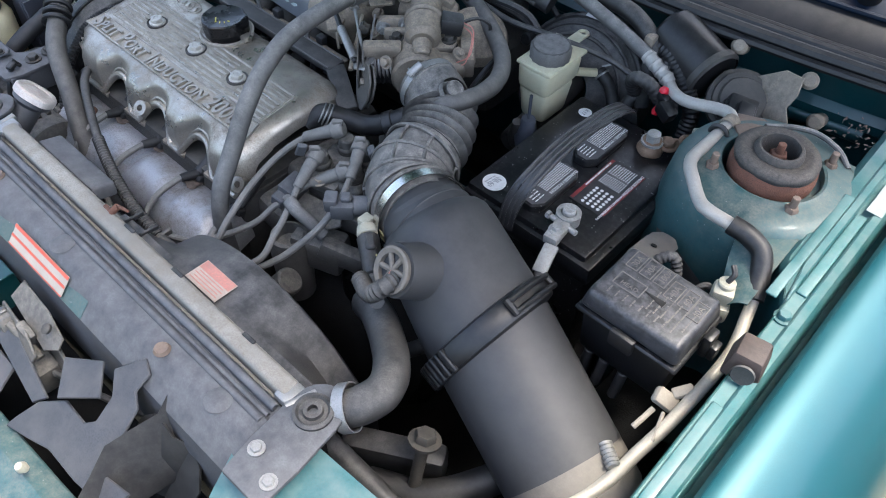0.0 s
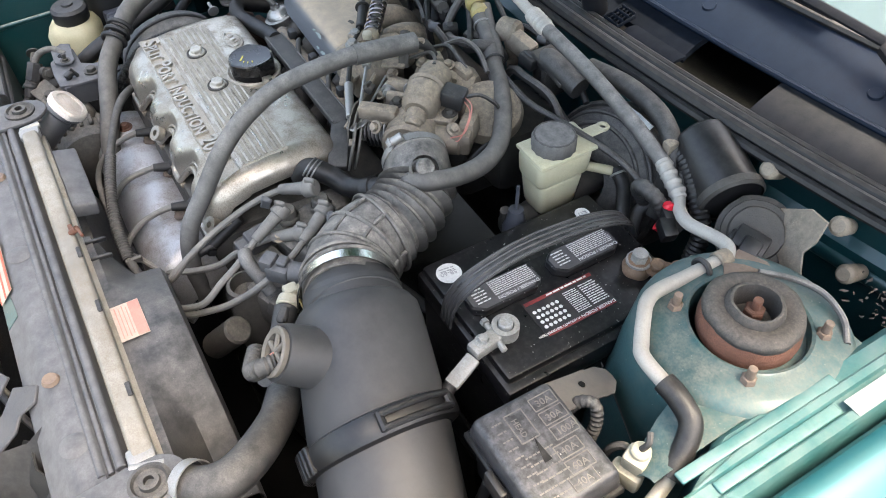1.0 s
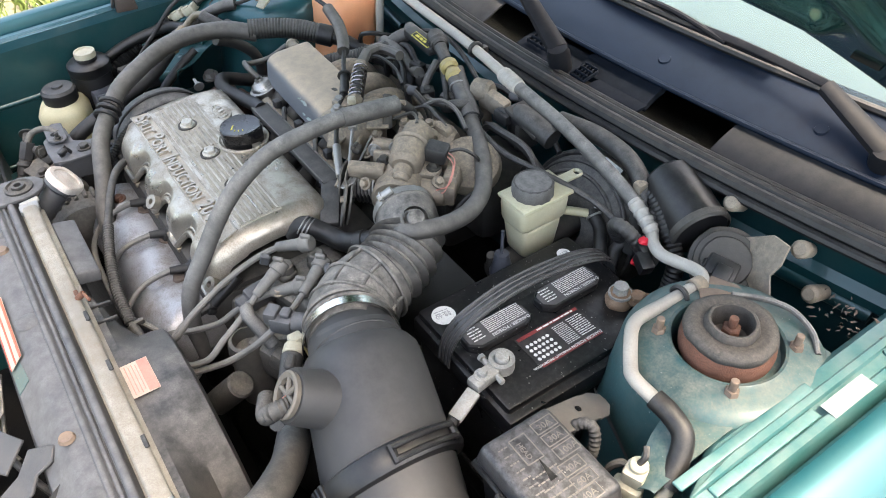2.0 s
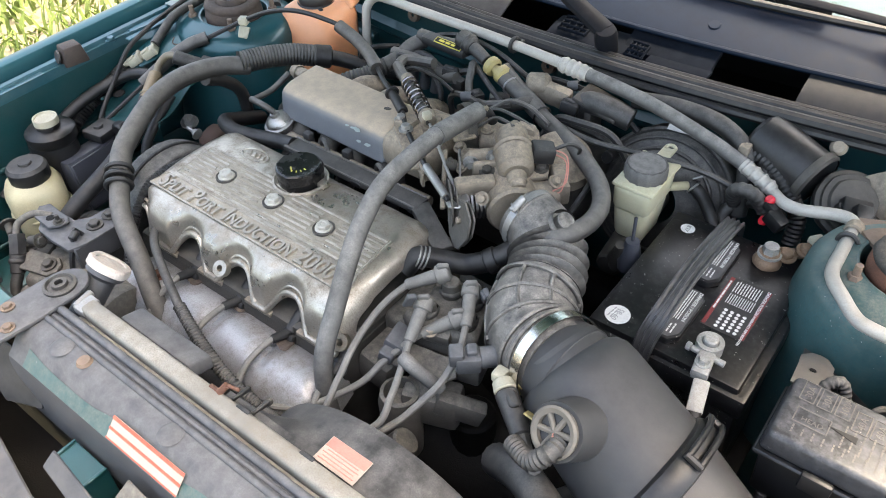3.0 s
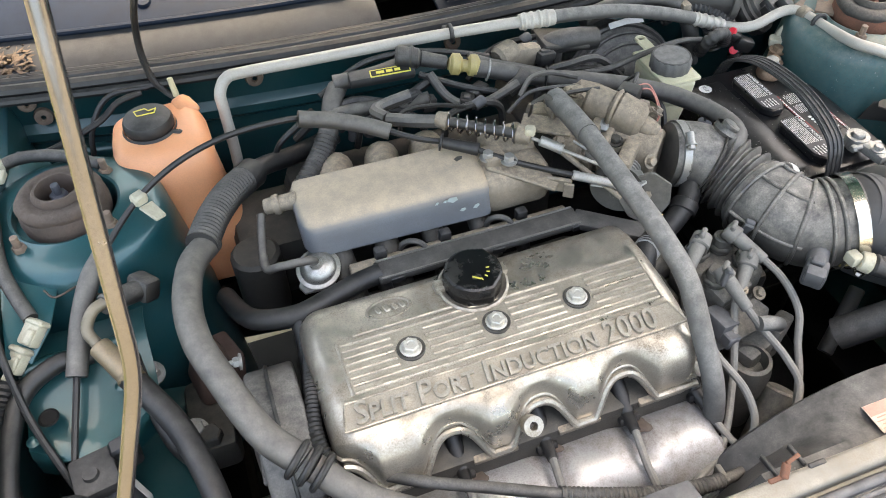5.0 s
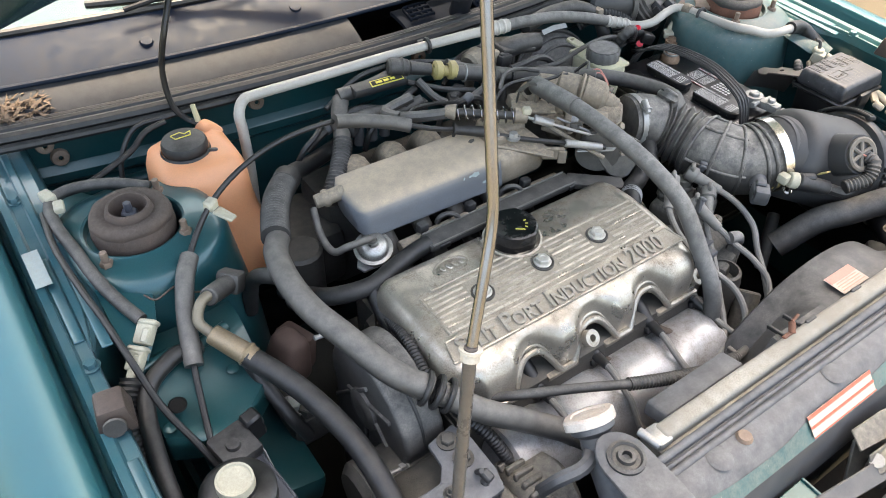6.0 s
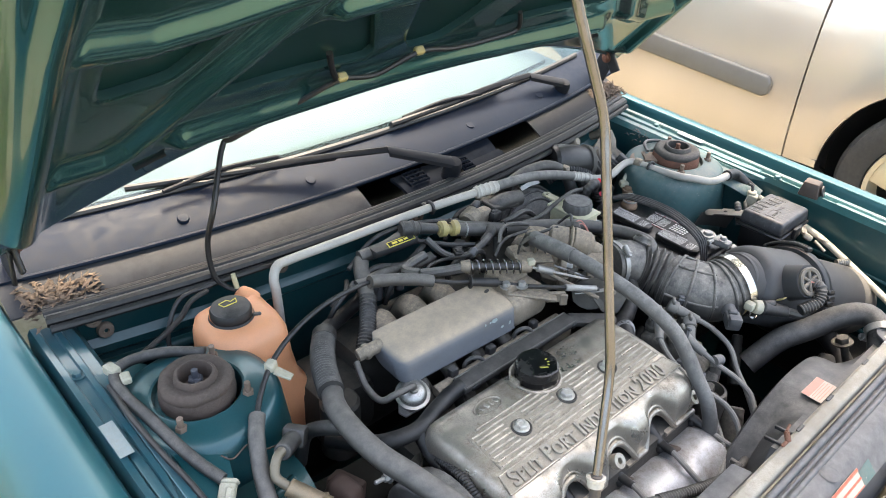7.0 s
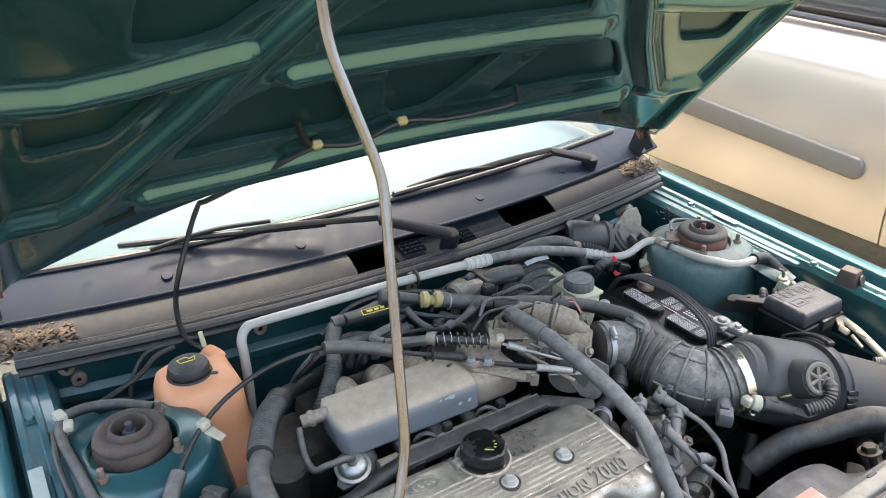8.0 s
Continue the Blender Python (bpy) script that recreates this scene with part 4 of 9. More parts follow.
for k in range(41):
    x = -0.19 + 0.555 * k / 40
    ring = 0.585 + math.sqrt(max(0.0, 0.196 ** 2 - min(0.19, abs(x - 0.19)) ** 2))     # the round fan opening
    near = min(0.779, ring + 0.10)
    if x < -0.02:
        ring = max(ring, 0.60)
    shroud_rows.append([Vector((x, y, z)) for y, z in ((-0.523, near), (-0.512, near), (-0.500, near * 0.55 + ring * 0.45), (-0.484, ring + 0.002), (-0.466, ring), (-0.455, ring - 0.003), (-0.451, ring - 0.012), (-0.450, ring - 0.06), (-0.452, 0.45))])
shroud = part("fan_shroud", sheet(shroud_rows, 0.003, (0, -0.3, -1)), SHROUD, radiator, "dusty black plastic fan shroud", 30)
part("shroud_box", taper_box((-0.105, -0.506, 0.769), (0.135, 0.032, 0.016), 0.92, 0.003, 2, (-14, 0, 0)), PLASTIC_GREY, shroud, "raised grey shroud section")
for x in (0.03, 0.06):
    part("shroud_seam", box((x, -0.508, 0.7785), (0.004, 0.024, 0.006), 0.001, 1, (-8, 0, 0)), PLASTIC, shroud)
LM = pose(0.147, -0.5195, 0.7832, -1, 0, 0)
part("fan_label", prism([(0, 0), (0.052, 0), (0.052, 0.030), (0, 0.030)], 0.0006, LM, 0), surf("pale_pink_label", (0.50, 0.39, 0.32), 0.6, 0, 0.15, 0.35, (0.30, 0.26, 0.22), big=40), shroud, "faded red and pink fan warning label")
part("label_panel", prism([(0.001, 0.018), (0.051, 0.018), (0.051, 0.0295), (0.001, 0.0295)], 0.0004, LM @ pose(0, 0, 0.0007), 0), PINK_RED, shroud, "faded red half of the label")
for k in range(4):
    part("label_line", box(LM @ Vector((0.026, 0.004 + 0.0038 * k, 0.0009)), (0.046 - 0.006 * (k % 2), 0.0010, 0.0005), 0, turn=(-1, 0, 0)), PINK_RED, shroud)
part("sensor_hook", join(rod((0.024, -0.528, 0.797), (0.030, -0.520, 0.806), 0.004), rod((0.030, -0.520, 0.806), (0.045, -0.517, 0.806), 0.002)), RUST, radiator)

# filler neck and cap
CAP, CAX = Vector((-0.244, -0.482, 0.784)), Vector((0.10, 0.72, 0.68)).normalized()
neck = part("filler_neck", join(lathe([(0.017, -0.09), (0.017, -0.012), (0.024, -0.006), (0.024, 0.004), (0.018, 0.006)], CAP, CAX, 24), hose([(-0.25, -0.495, 0.765), (-0.275, -0.510, 0.768), (-0.30, -0.50, 0.75), (-0.305, -0.48, 0.70)], 0.008, 8)), PLASTIC_GREY, radiator)
part("pressure_cap", lathe([(0.0245, 0.000), (0.0268, 0.001), (0.0268, 0.009), (0.0245, 0.0115), (0.019, 0.0118), (0.018, 0.0098), (0.012, 0.0098), (0.010, 0.0112), (0, 0.0112)], CAP, CAX, 48, lambda a: 1 + 0.008 * math.cos(16 * a) + 0.12 * max(0, math.cos(2 * a)) ** 4), surf("stained_white_metal", (0.62, 0.58, 0.53), 0.5, 0.3, 0.2, 0.35, (0.42, 0.25, 0.17), big=60), neck, "rust-stained pale pressure cap")

# radiator mounts at both ends
for sx, cx, label in ((1, 0.377, "dusty dark steel radiator mount bracket with rubber bush"), (-1, -0.251, "dusty grey radiator mount bracket with rubber bush")):
    b = thing("radiator_bracket", (cx, -0.56, 0.77), label, "bracket", "radiator mounts")
    mat = PLASTIC_GREY
    out = []
    for k in range(13):
        a = radians(-90 + 180 * k / 12)
        out.append((0.034 * math.cos(a), 0.028 * math.sin(a)))
    poly = [*out, (-0.050, 0.029), (-0.090, 0.026), (-0.095, -0.026), (-0.05, -0.029)]
    yaw = 96 if sx > 0 else 88
    part("plate", prism(poly, 0.007, pose(cx, -0.537, 0.789, 0, 0, yaw), 0.003, 2), mat, b)
    part("bush", join(lathe([(0.0195, 0.795), (0.0195, 0.799), (0.016, 0.801), (0.014, 0.798), (0.010, 0.798), (0.009, 0.802), (0.005, 0.802), (0.0045, 0.792), (0, 0.792)], (cx, -0.537, 0), (0, 0, 1), 28)), RUBBER, b, "black rubber bush")
    M = pose(cx, -0.537, 0.7975, 0, 0, yaw)
    for x, y in ((-0.057, 0.015), (-0.073, -0.016)):
        part("bracket_bolt", hexbolt(M @ Vector((x, y, 0)), (0, 0, 1), 0.0055, 0.004), STEEL if sx > 0 else STUD_TAN, b)

# header panel and lamp surrounds beyond the support
# both header panels take the pale tone, sunlight painted into their teal
header = part("front_header", sheet([[Vector((x + 0.42 * max(0, -0.58 - y) * (0.64 - x) / 0.31, y + 0.05 * x * x, z)) for y, z in ((-0.56, 0.780), (-0.60, 0.778), (-0.65, 0.77), (-0.69, 0.755), (-0.73, 0.735), (-0.77, 0.70), (-0.80, 0.62))] for x in [0.33 + 0.31 * k / 10 for k in range(11)]], 0.002), RAIL_SUNLIT, car, "teal painted front header panel, paled as sunlit", 30)
part("front_header", sheet([[Vector((-x, y + 0.05 * x * x, z)) for y, z in ((-0.578, 0.770), (-0.582, 0.777), (-0.60, 0.777), (-0.65, 0.77), (-0.69, 0.755), (-0.73, 0.735), (-0.77, 0.70), (-0.80, 0.62))] for x in [0.30 + 0.34 * k / 10 for k in range(11)]], 0.002), RAIL_SUNLIT, car, "teal painted front header panel, paled as sunlit", 30)
part("corner_panel", sheet([[Vector((x, y + 0.05 * x * x, z)) for y, z in ((-0.580, 0.768), (-0.572, 0.750), (-0.566, 0.70), (-0.562, 0.60), (-0.56, 0.45))] for x in [-0.64 + 0.34 * k / 12 for k in range(13)]], 0.003, (0, -0.7, -0.4)), PLASTIC_GREY, car, "dusty grey inner corner panel", 30)
for x0, x1, z in ((-0.62, -0.40, 0.735), (-0.60, -0.42, 0.69)):
    part("panel_bead", hose([(x, -0.568 + 0.05 * x * x, z) for x in (x0, (x0 + x1) / 2, x1)], 0.007, 8), PLASTIC_GREY, car)
part("bumper_cover", sheet([[Vector((x, y + 0.10 * x * x, z)) for y, z in ((-0.735, 0.69), (-0.755, 0.698), (-0.79, 0.69), (-0.83, 0.66), (-0.85, 0.58), (-0.85, 0.35))] for x in [-0.78 + 1.56 * k / 24 for k in range(25)]], 0.003, (0, 0.5, -0.8)), TEAL_TOWER, car, "pale teal front bumper cover", 30)
part("grille_tray", sheet([[Vector((x, y, z)) for y, z in ((-0.632, 0.62), (-0.68, 0.60), (-0.735, 0.60))] for x in (-0.5, -0.2, 0.1, 0.4, 0.6)], 0.004), GREASE_SHADE, car)
DULL_GREY = surf("scuffed_mid_grey_plastic", (0.052, 0.054, 0.060), 0.5, 0, 0.3, 0.25, (0.12, 0.118, 0.115), big=9, speck=0.15, blotch=0.4)
part("grille_panel", prism([(0.181, -0.036), (0.205, -0.005), (0.221, -0.014), (0.219, -0.036), (0.233, -0.046), (0.238, -0.072), (0.240, -0.090), (0.236, -0.116), (0.262, -0.111), (0.284, -0.107), (0.279, -0.126), (0.257, -0.137), (0.222, -0.141), (0.174, -0.141), (0.146, -0.150), (0.110, -0.160), (0.114, -0.146), (0.127, -0.117), (0.155, -0.094), (0.191, -0.095), (0.201, -0.085), (0.199, -0.057)][::-1], 0.004, pose(0, -0.60, 0.781, 32.2, 0, 0), 0.0012), DULL_GREY, car, "grey plastic grille opening panel")
part("grille_bar", prism([(-0.10, -0.070), (0.000, -0.082), (0.050, -0.088), (0.132, -0.107), (0.119, -0.123), (0.031, -0.108), (-0.10, -0.090)][::-1], 0.004, pose(0, -0.60, 0.778, 32.2, 0, 0), 0.0012), DULL_GREY, car, "grey plastic cross bar of the grille opening")
part("grille_flap", prism([(0.118, -0.06), (0.165, -0.035), (0.195, -0.062), (0.150, -0.092)], 0.003, pose(0, -0.60, 0.750, 20, -8, 0), 0.001), DULL_GREY, car, "grey inner flap below the panel")
part("grille_panel", prism([(-0.46, -0.765), (-0.44, -0.70), (-0.24, -0.672), (-0.10, -0.700), (0.06, -0.695), (0.085, -0.75), (-0.1, -0.77)], 0.004, pose(0, -0.70, 0.705, 12, 0, 0) @ pose(0, 0.70, 0), 0.0015), DULL_GREY, car, "grey plastic grille opening panel")
part("panel_fastener", lathe([(0, 0.006), (0.004, 0.006), (0.006, 0.0), (0.004, -0.006)], (0.178, -0.748, 0.716), (0, -0.3, 1), 18), CREAM_PL, car)
part("baffle", sheet([[Vector((0.245 + 0.010 * math.sin(1.6 * k) + 0.012 * j, -0.605 - 0.026 * k, 0.775 - 0.010 * k - 0.022 * j)) for k in range(6)] for j in range(4)], 0.003), PLASTIC, car, "wavy black rubber baffle")
part("baffle", sheet([[Vector((x - 0.006 * j, y - 0.014 * j, z - 0.026 * j)) for x, y, z in ((0.231, -0.640, 0.742), (0.244, -0.632, 0.752), (0.260, -0.632, 0.756), (0.275, -0.634, 0.748), (0.292, -0.624, 0.740), (0.310, -0.632, 0.728), (0.322, -0.645, 0.712))] for j in range(4)], 0.003, (0, 0.6, -0.6)), PLASTIC, car, "curled black plastic baffle")
part("baffle", prism([(0, 0), (0.075, -0.01), (0.082, -0.06), (0.03, -0.075), (-0.005, -0.05)], 0.003, pose(-0.265, -0.618, 0.775, 62, 10, 12), 0.001), PLASTIC, car, "hanging black plastic baffle")
part("support_stay", join(box((-0.118, -0.652, 0.690), (0.004, 0.035, 0.05), 0.001, 1), box((-0.088, -0.652, 0.710), (0.06, 0.035, 0.004), 0.001, 1), box((-0.060, -0.652, 0.690), (0.004, 0.035, 0.05), 0.001, 1)), TEAL_BAY, car, "worn teal bracket in the grille opening")

# hood latch
latch = thing("hood_latch", (0.05, -0.665, 0.68), "greasy black hood latch with springs", "latch")
part("latch_plate", prism([(-0.05, -0.03), (0.05, -0.035), (0.06, 0.02), (-0.04, 0.03)], 0.004, pose(0.055, -0.655, 0.70, 70, 0, -8), 0.001), CAST_DUSTY, latch)
part("latch_claw", join(box((0.05, -0.668, 0.728), (0.025, 0.012, 0.04), 0.004, 2, (0, 20, 0)), rod((0.03, -0.675, 0.74), (0.075, -0.672, 0.715), 0.005)), CAST_DUSTY, latch)
part("latch_body", join(box((0.06, -0.675, 0.69), (0.06, 0.03, 0.035), 0.006), box((0.02, -0.675, 0.72), (0.03, 0.02, 0.04), 0.005, 2, (0, -25, 0)), rod((0.09, -0.67, 0.70), (0.13, -0.655, 0.695), 0.004)), CAST_DUSTY, latch)
part("spring", ribbed([(0.005, -0.672, 0.74), (0.035, -0.676, 0.70)], 0.006, 0.004, 0.002, 10), STEEL, latch)
part("guide_plate", prism([(-0.045, -0.012), (0.040, -0.014), (0.055, 0.0), (0.050, 0.012), (0.010, 0.016), (-0.045, 0.012)], 0.003, pose(0.045, -0.650, 0.742, 35, 6, -6), 0.001), CAST_DUSTY, latch, "bent dusty guide plate")
part("guide_plate", prism([(-0.040, -0.010), (0.045, -0.010), (0.050, 0.004), (0.020, 0.014), (-0.040, 0.010)], 0.003, pose(0.040, -0.672, 0.734, 62, 0, -6), 0.001), CAST_DUSTY, latch)
part("rivet", lathe([(0.006, 0), (0.006, 0.003), (0.003, 0.005), (0, 0.005)], (0.078, -0.652, 0.752), (0, -0.5, 0.85), 14), ALU_DARK, latch)
part("cable", hose([(0.085, -0.67, 0.70), (0.13, -0.66, 0.705), (0.17, -0.645, 0.70), (0.2, -0.63, 0.69)], 0.004, 8), RUBBER, latch)


# ---- engine ----
engine = thing("engine", (-0.15, -0.28, 0.3), "four-cylinder engine with a dusty cast aluminium valve cover", "engine")
part("block", box((-0.145, -0.28, 0.50), (0.40, 0.22, 0.46), 0.02), ALU_DARK, engine, "dark greasy engine block")
part("cylinder_head", box((-0.145, -0.29, 0.715), (0.385, 0.19, 0.035), 0.008), ALU_DARK, engine)
part("inlet_flange", box((-0.145, -0.15, 0.64), (0.36, 0.06, 0.16), 0.015), ALU_DARK, engine)

LOBES = (-0.272, -0.180, -0.087, 0.006)
CX0, CX1 = -0.340, 0.050


def cover_front(x):
    """How far the front bulges over each valve chamber, 0 to 1."""
    d = min(abs(x - c) for c in (-0.337, -0.226, -0.1335, -0.0405))
    return 1 - (1 - min(1.0, d / 0.037) ** 2.6) ** 1.6


def valve_cover_mesh():
    rows = []
    N = 220
    for i in range(N + 1):
        u = i / N
        x = CX0 + (CX1 - CX0) * u
        e = min(x - CX0, CX1 - x) / 0.026
        end = 1.0 if e >= 1 else math.sqrt(max(0.0, 1 - (1 - e) ** 2))
        b = cover_front(x)
        drop = 0.024 * (1 - end)
        yin = 0.016 * (1 - end)
        low = 0.737
        row = [(-0.193 - yin, low), (-0.193 - yin, 0.77), (-0.195 - yin, 0.792 - drop), (-0.202 - yin, 0.804 - drop), (-0.214 - yin, 0.8085 - drop), (-0.245, 0.811 - drop), (-0.285, 0.8105 - drop), (-0.320, 0.8065 - drop), (-0.340 + yin, 0.803 - drop), (-0.351 + yin, 0.799 - drop)]
        y0 = -0.357 + yin
        for t in (0.08, 0.2, 0.35, 0.5, 0.65, 0.8, 0.92, 1.0):
            a = t * math.pi / 2
            y = y0 - (0.005 + 0.0225 * b) * math.sin(a * 1.28) * (0.5 + 0.5 * end)
            z = 0.797 - drop - (0.797 - drop - low - 0.034 * (1 - b)) * (t ** (1.3 + 0.5 * b))
            row.append((y, z))
        row.append((row[-1][0] - 0.005, row[-1][1] - 0.001))
        row.append((row[-1][0], row[-1][1] - 0.006))
        rows.append([Vector((x, y, z)) for y, z in row])
    return sheet(rows, 0.004)


cover = part("valve_cover", valve_cover_mesh(), ALU_COVER, engine, "dusty cast aluminium valve cover with raised lettering", 50)


def top_z(y):
    return 0.811 if y > -0.285 else 0.8105 - (-(y) - 0.285) * 0.115


ribs = []
for k in range(9):
    y = -0.254 - 0.0078 * k
    for a, b in ((-0.305, -0.255), (-0.221, -0.165), (-0.131, -0.075), (-0.041, 0.025)) if 2 <= k <= 6 else ((-0.305, 0.025),):
        if k == 0:
            a, b = max(a, -0.29), -0.18
        ribs.append(rod((a, y, top_z(y) + 0.0004), (b, y, top_z(y) + 0.0004), 0.0019, n=8))
part("rib_field", sheet([[Vector((x, y, top_z(y) + 0.0006)) for y in (-0.3175, -0.30, -0.285, -0.27, -0.2575)] for x in (-0.3065, -0.2, -0.1, 0.0265)], 0.0006), surf("grimy_recess_metal", (0.42, 0.38, 0.31), 0.42, 0.45, 0.35, 0.35, (0.20, 0.165, 0.12), big=30, bump=0.15), cover)
for k, r in enumerate(ribs):
    part("raised_rib", r, ALU_COVER, cover)
for x in (-0.3075, 0.0275):
    part("raised_rib", rod((x, -0.318, top_z(-0.318)), (x, -0.258, top_z(-0.258)), 0.002, n=8), ALU_COVER, cover)
part("letter_plate", prism([(-0.325, -0.351), (0.038, -0.351), (0.030, -0.3235), (-0.318, -0.3235)], 0.0012, pose(0, -0.337, 0.8032, 6.5, 0, 0) @ pose(0, 0.337, 0), 0.0005), ALU_PLATE, cover)
part("lettering", lettering("Split Port Induction 2000", 0.0335, pose(-0.313, -0.3485, 0.8050, 6.5, 0, 0) @ Matrix(((0.87, 0.10, 0, 0), (0, 1, 0, 0), (0, 0, 1, 0), (0, 0, 0, 1))), 0.0019, 0.0006, 0.72, 1.02), surf("worn_bright_letter_edges", (0.47, 0.44, 0.39), 0.38, 0.8, 0.25, 0.32, (0.26, 0.22, 0.17), big=40), cover, "raised words SPLIT PORT INDUCTION 2000")
part("oval_badge", join(lathe([(0.0, 0.0012), (0.0155, 0.0012), (0.0165, 0.003), (0.018, 0.003), (0.019, 0.0)], (-0.245, -0.231, 0.8088), (0, 0, 1), 36)), ALU_COVER, cover, "small raised oval badge").scale = (1.35, 0.72, 1)
for x in (-0.256, -0.247, -0.238, -0.230):
    part("badge_mark", box((x, -0.231, 0.8112), (0.006, 0.009, 0.0022), 0.001, 1, (0, 0, 20)), ALU_COVER, cover)
edge = [(-0.325, -0.351), (0.038, -0.351), (0.030, -0.3235), (-0.318, -0.3235)]
PM = pose(0, -0.337, 0.8042, 6.5, 0, 0) @ pose(0, 0.337, 0)
for a, b in zip(edge, edge[1:] + edge[:1]):
    part("plate_border", rod(PM @ Vector((*a, 0)), PM @ Vector((*b, 0)), 0.0013, n=8), ALU_COVER, cover)
for x in (-0.2395, -0.148, -0.0575):
    part("bolt_boss", lathe([(0.0145, 0.8085), (0.0145, 0.8118), (0.0138, 0.8125), (0.0125, 0.8118), (0.0115, 0.811), (0, 0.811)], (x, -0.288, 0), (0, 0, 1), 28), ALU_DARK, cover)
    part("cover_bolt", join(lathe([(0.0108, 0.8105), (0.0112, 0.8125), (0.0098, 0.8136), (0.0, 0.8136)], (x, -0.288, 0), (0, 0, 1), 24), lathe([(0.0088, 0.0), (0.0088, 0.0045), (0.0078, 0.0056), (0.0045, 0.0058), (0.0035, 0.0048), (0.0, 0.0048)], (x, -0.288, 0.8134), (0.02, 0, 1), 6)), BOLT, engine)
# lip and lugs along the front
line = []
for i in range(221):
    x = CX0 + 0.006 + (CX1 - CX0 - 0.012) * i / 220
    b = cover_front(x)
    line.append(Vector((x, -0.3655 - 0.0195 * b, 0.734 + 0.034 * (1 - b))))
part("cover_flange", sweep(line, 0.0042, 8), ALU_COVER, cover)
part("lip_bead", sweep([p + Vector((0, 0.004, 0.0075)) for p in line], 0.0022, 8), ALU_COVER, cover)
for x, y, z in ((-0.150, -0.379, 0.764), (0.048, -0.372, 0.752)):
    part("lug", lathe([(0.0045, -0.005), (0.0105, -0.005), (0.0105, 0.005), (0.0045, 0.005), (0.0045, -0.005)], (x, y - 0.006, z), (0.1, -0.7, 0.7), 20), ALU_COVER, cover)
for c in LOBES:
    part("lobe_foot", box((c - 0.006, -0.374, 0.728), (0.048, 0.026, 0.007), 0.002, 2), ALU_DIRTY, engine)

# oil filler cap
part("filler_ring", lathe([(0.029, 0.806), (0.037, 0.808), (0.038, 0.8135), (0.0355, 0.815), (0.031, 0.812)], (-0.152, -0.234, 0), (0, 0, 1), 36), ALU_COVER, cover)
oil_cap = part("oil_cap", lathe([(0.026, 0.808), (0.0285, 0.813), (0.0292, 0.832), (0.0284, 0.8352), (0.0262, 0.8366), (0.0240, 0.8362), (0, 0.836)], (-0.152, -0.234, 0), (0, 0, 1), 72, lambda a: 1.05 + 0.07 * max(0.0, math.cos(3 * a + 0.6)) ** 6 + 0.006 * math.cos(36 * a)), CAP_BLACK, engine, "black plastic oil filler cap with worn yellow marks")
for k in range(4):
    a = radians(-75 + 24 * k)
    part("yellow_mark", box((-0.152 + 0.015 * math.cos(a), -0.236 + 0.014 * math.sin(a), 0.8364), (0.0012, 0.0034, 0.0006), 0, turn=(0, 0, math.degrees(a) - 90)), YELLOW, oil_cap)
part("yellow_mark", box((-0.153, -0.246, 0.8364), (0.009, 0.0016, 0.0006), 0, turn=(0, 0, -40)), YELLOW, oil_cap)
for sx in (-1, 1):
    part("cap_lug", box((-0.152 + sx * 0.035, -0.226, 0.8135), (0.012, 0.014, 0.010), 0.002, 2), ALU_COVER, cover)

# timing cover at the belt end
def timing_cover():
    out = []
    for k in range(25):
        a = radians(-20 + 220 * k / 24)
        out.append((-0.29 + 0.088 * math.cos(a) * (1 if math.cos(a) < 0 else 0.9), 0.725 + 0.072 * math.sin(a)))
    out += [(-0.372, 0.50), (-0.215, 0.50)]
    return out


tm = Matrix(((0, 0, 1, 0), (1, 0, 0, 0), (0, 1, 0, 0), (0, 0, 0, 1)))
tc = part("timing_cover", prism(timing_cover(), 0.052, Matrix.Translation((-0.405, 0, 0)) @ tm, 0.008, 3), BOOSTER, engine, "dusty black plastic timing belt cover")
part("cover_seam", prism([(a * 1.0, b) for a, b in timing_cover()], 0.004, Matrix.Translation((-0.383, 0, 0.004)) @ tm, 0.001, 1), PLASTIC, tc)
for k, (y, z, L, tilt) in enumerate(((-0.30, 0.735, 0.10, 70), (-0.26, 0.715, 0.12, 40), (-0.335, 0.70, 0.11, -50), (-0.29, 0.65, 0.14, 5))):
    part("cover_rib", box((-0.4065, y, z), (0.005, 0.006, L), 0.002, 2, (tilt, 0, 0)), BOOSTER, tc)
part("cover_boss", lathe([(0.028, 0.0), (0.027, 0.005), (0.022, 0.008), (0.010, 0.009), (0, 0.007)], (-0.404, -0.29, 0.715), (-1, 0, 0), 26), BOOSTER, tc, "round boss on the cover")
for y, z in ((-0.215, 0.775), (-0.372, 0.70)):
    part("stud", join(hexbolt((-0.404, y, z), (-1, 0, 0.2), 0.006, 0.007), rod((-0.404, y, z), (-0.425, y, z + 0.004), 0.003, n=8)), STEEL, tc)

# heat shield over the exhaust manifold
hs = []
for i in range(41):
    x = -0.315 + 0.375 * i / 40
    e = min(x + 0.315, 0.06 - x) / 0.02
    e = 1.0 if e > 1 else math.sqrt(max(0.02, 1 - (1 - e) ** 2))
    dip = 0.010 * max(0.0, math.cos((x + 0.226) / 0.0925 * 2 * math.pi)) ** 4
    hs.append([Vector((x, -0.416 + 0.056 * e * math.cos(radians(a)), 0.658 + (0.060 * e - (dip if 40 < a < 120 else 0)) * math.sin(radians(a)))) for a in range(0, 231, 11)])
shield = part("heat_shield", sheet(hs, 0.001, (0, 0.3, -1)), SHIELD, engine, "silver pressed exhaust heat shield", 40)
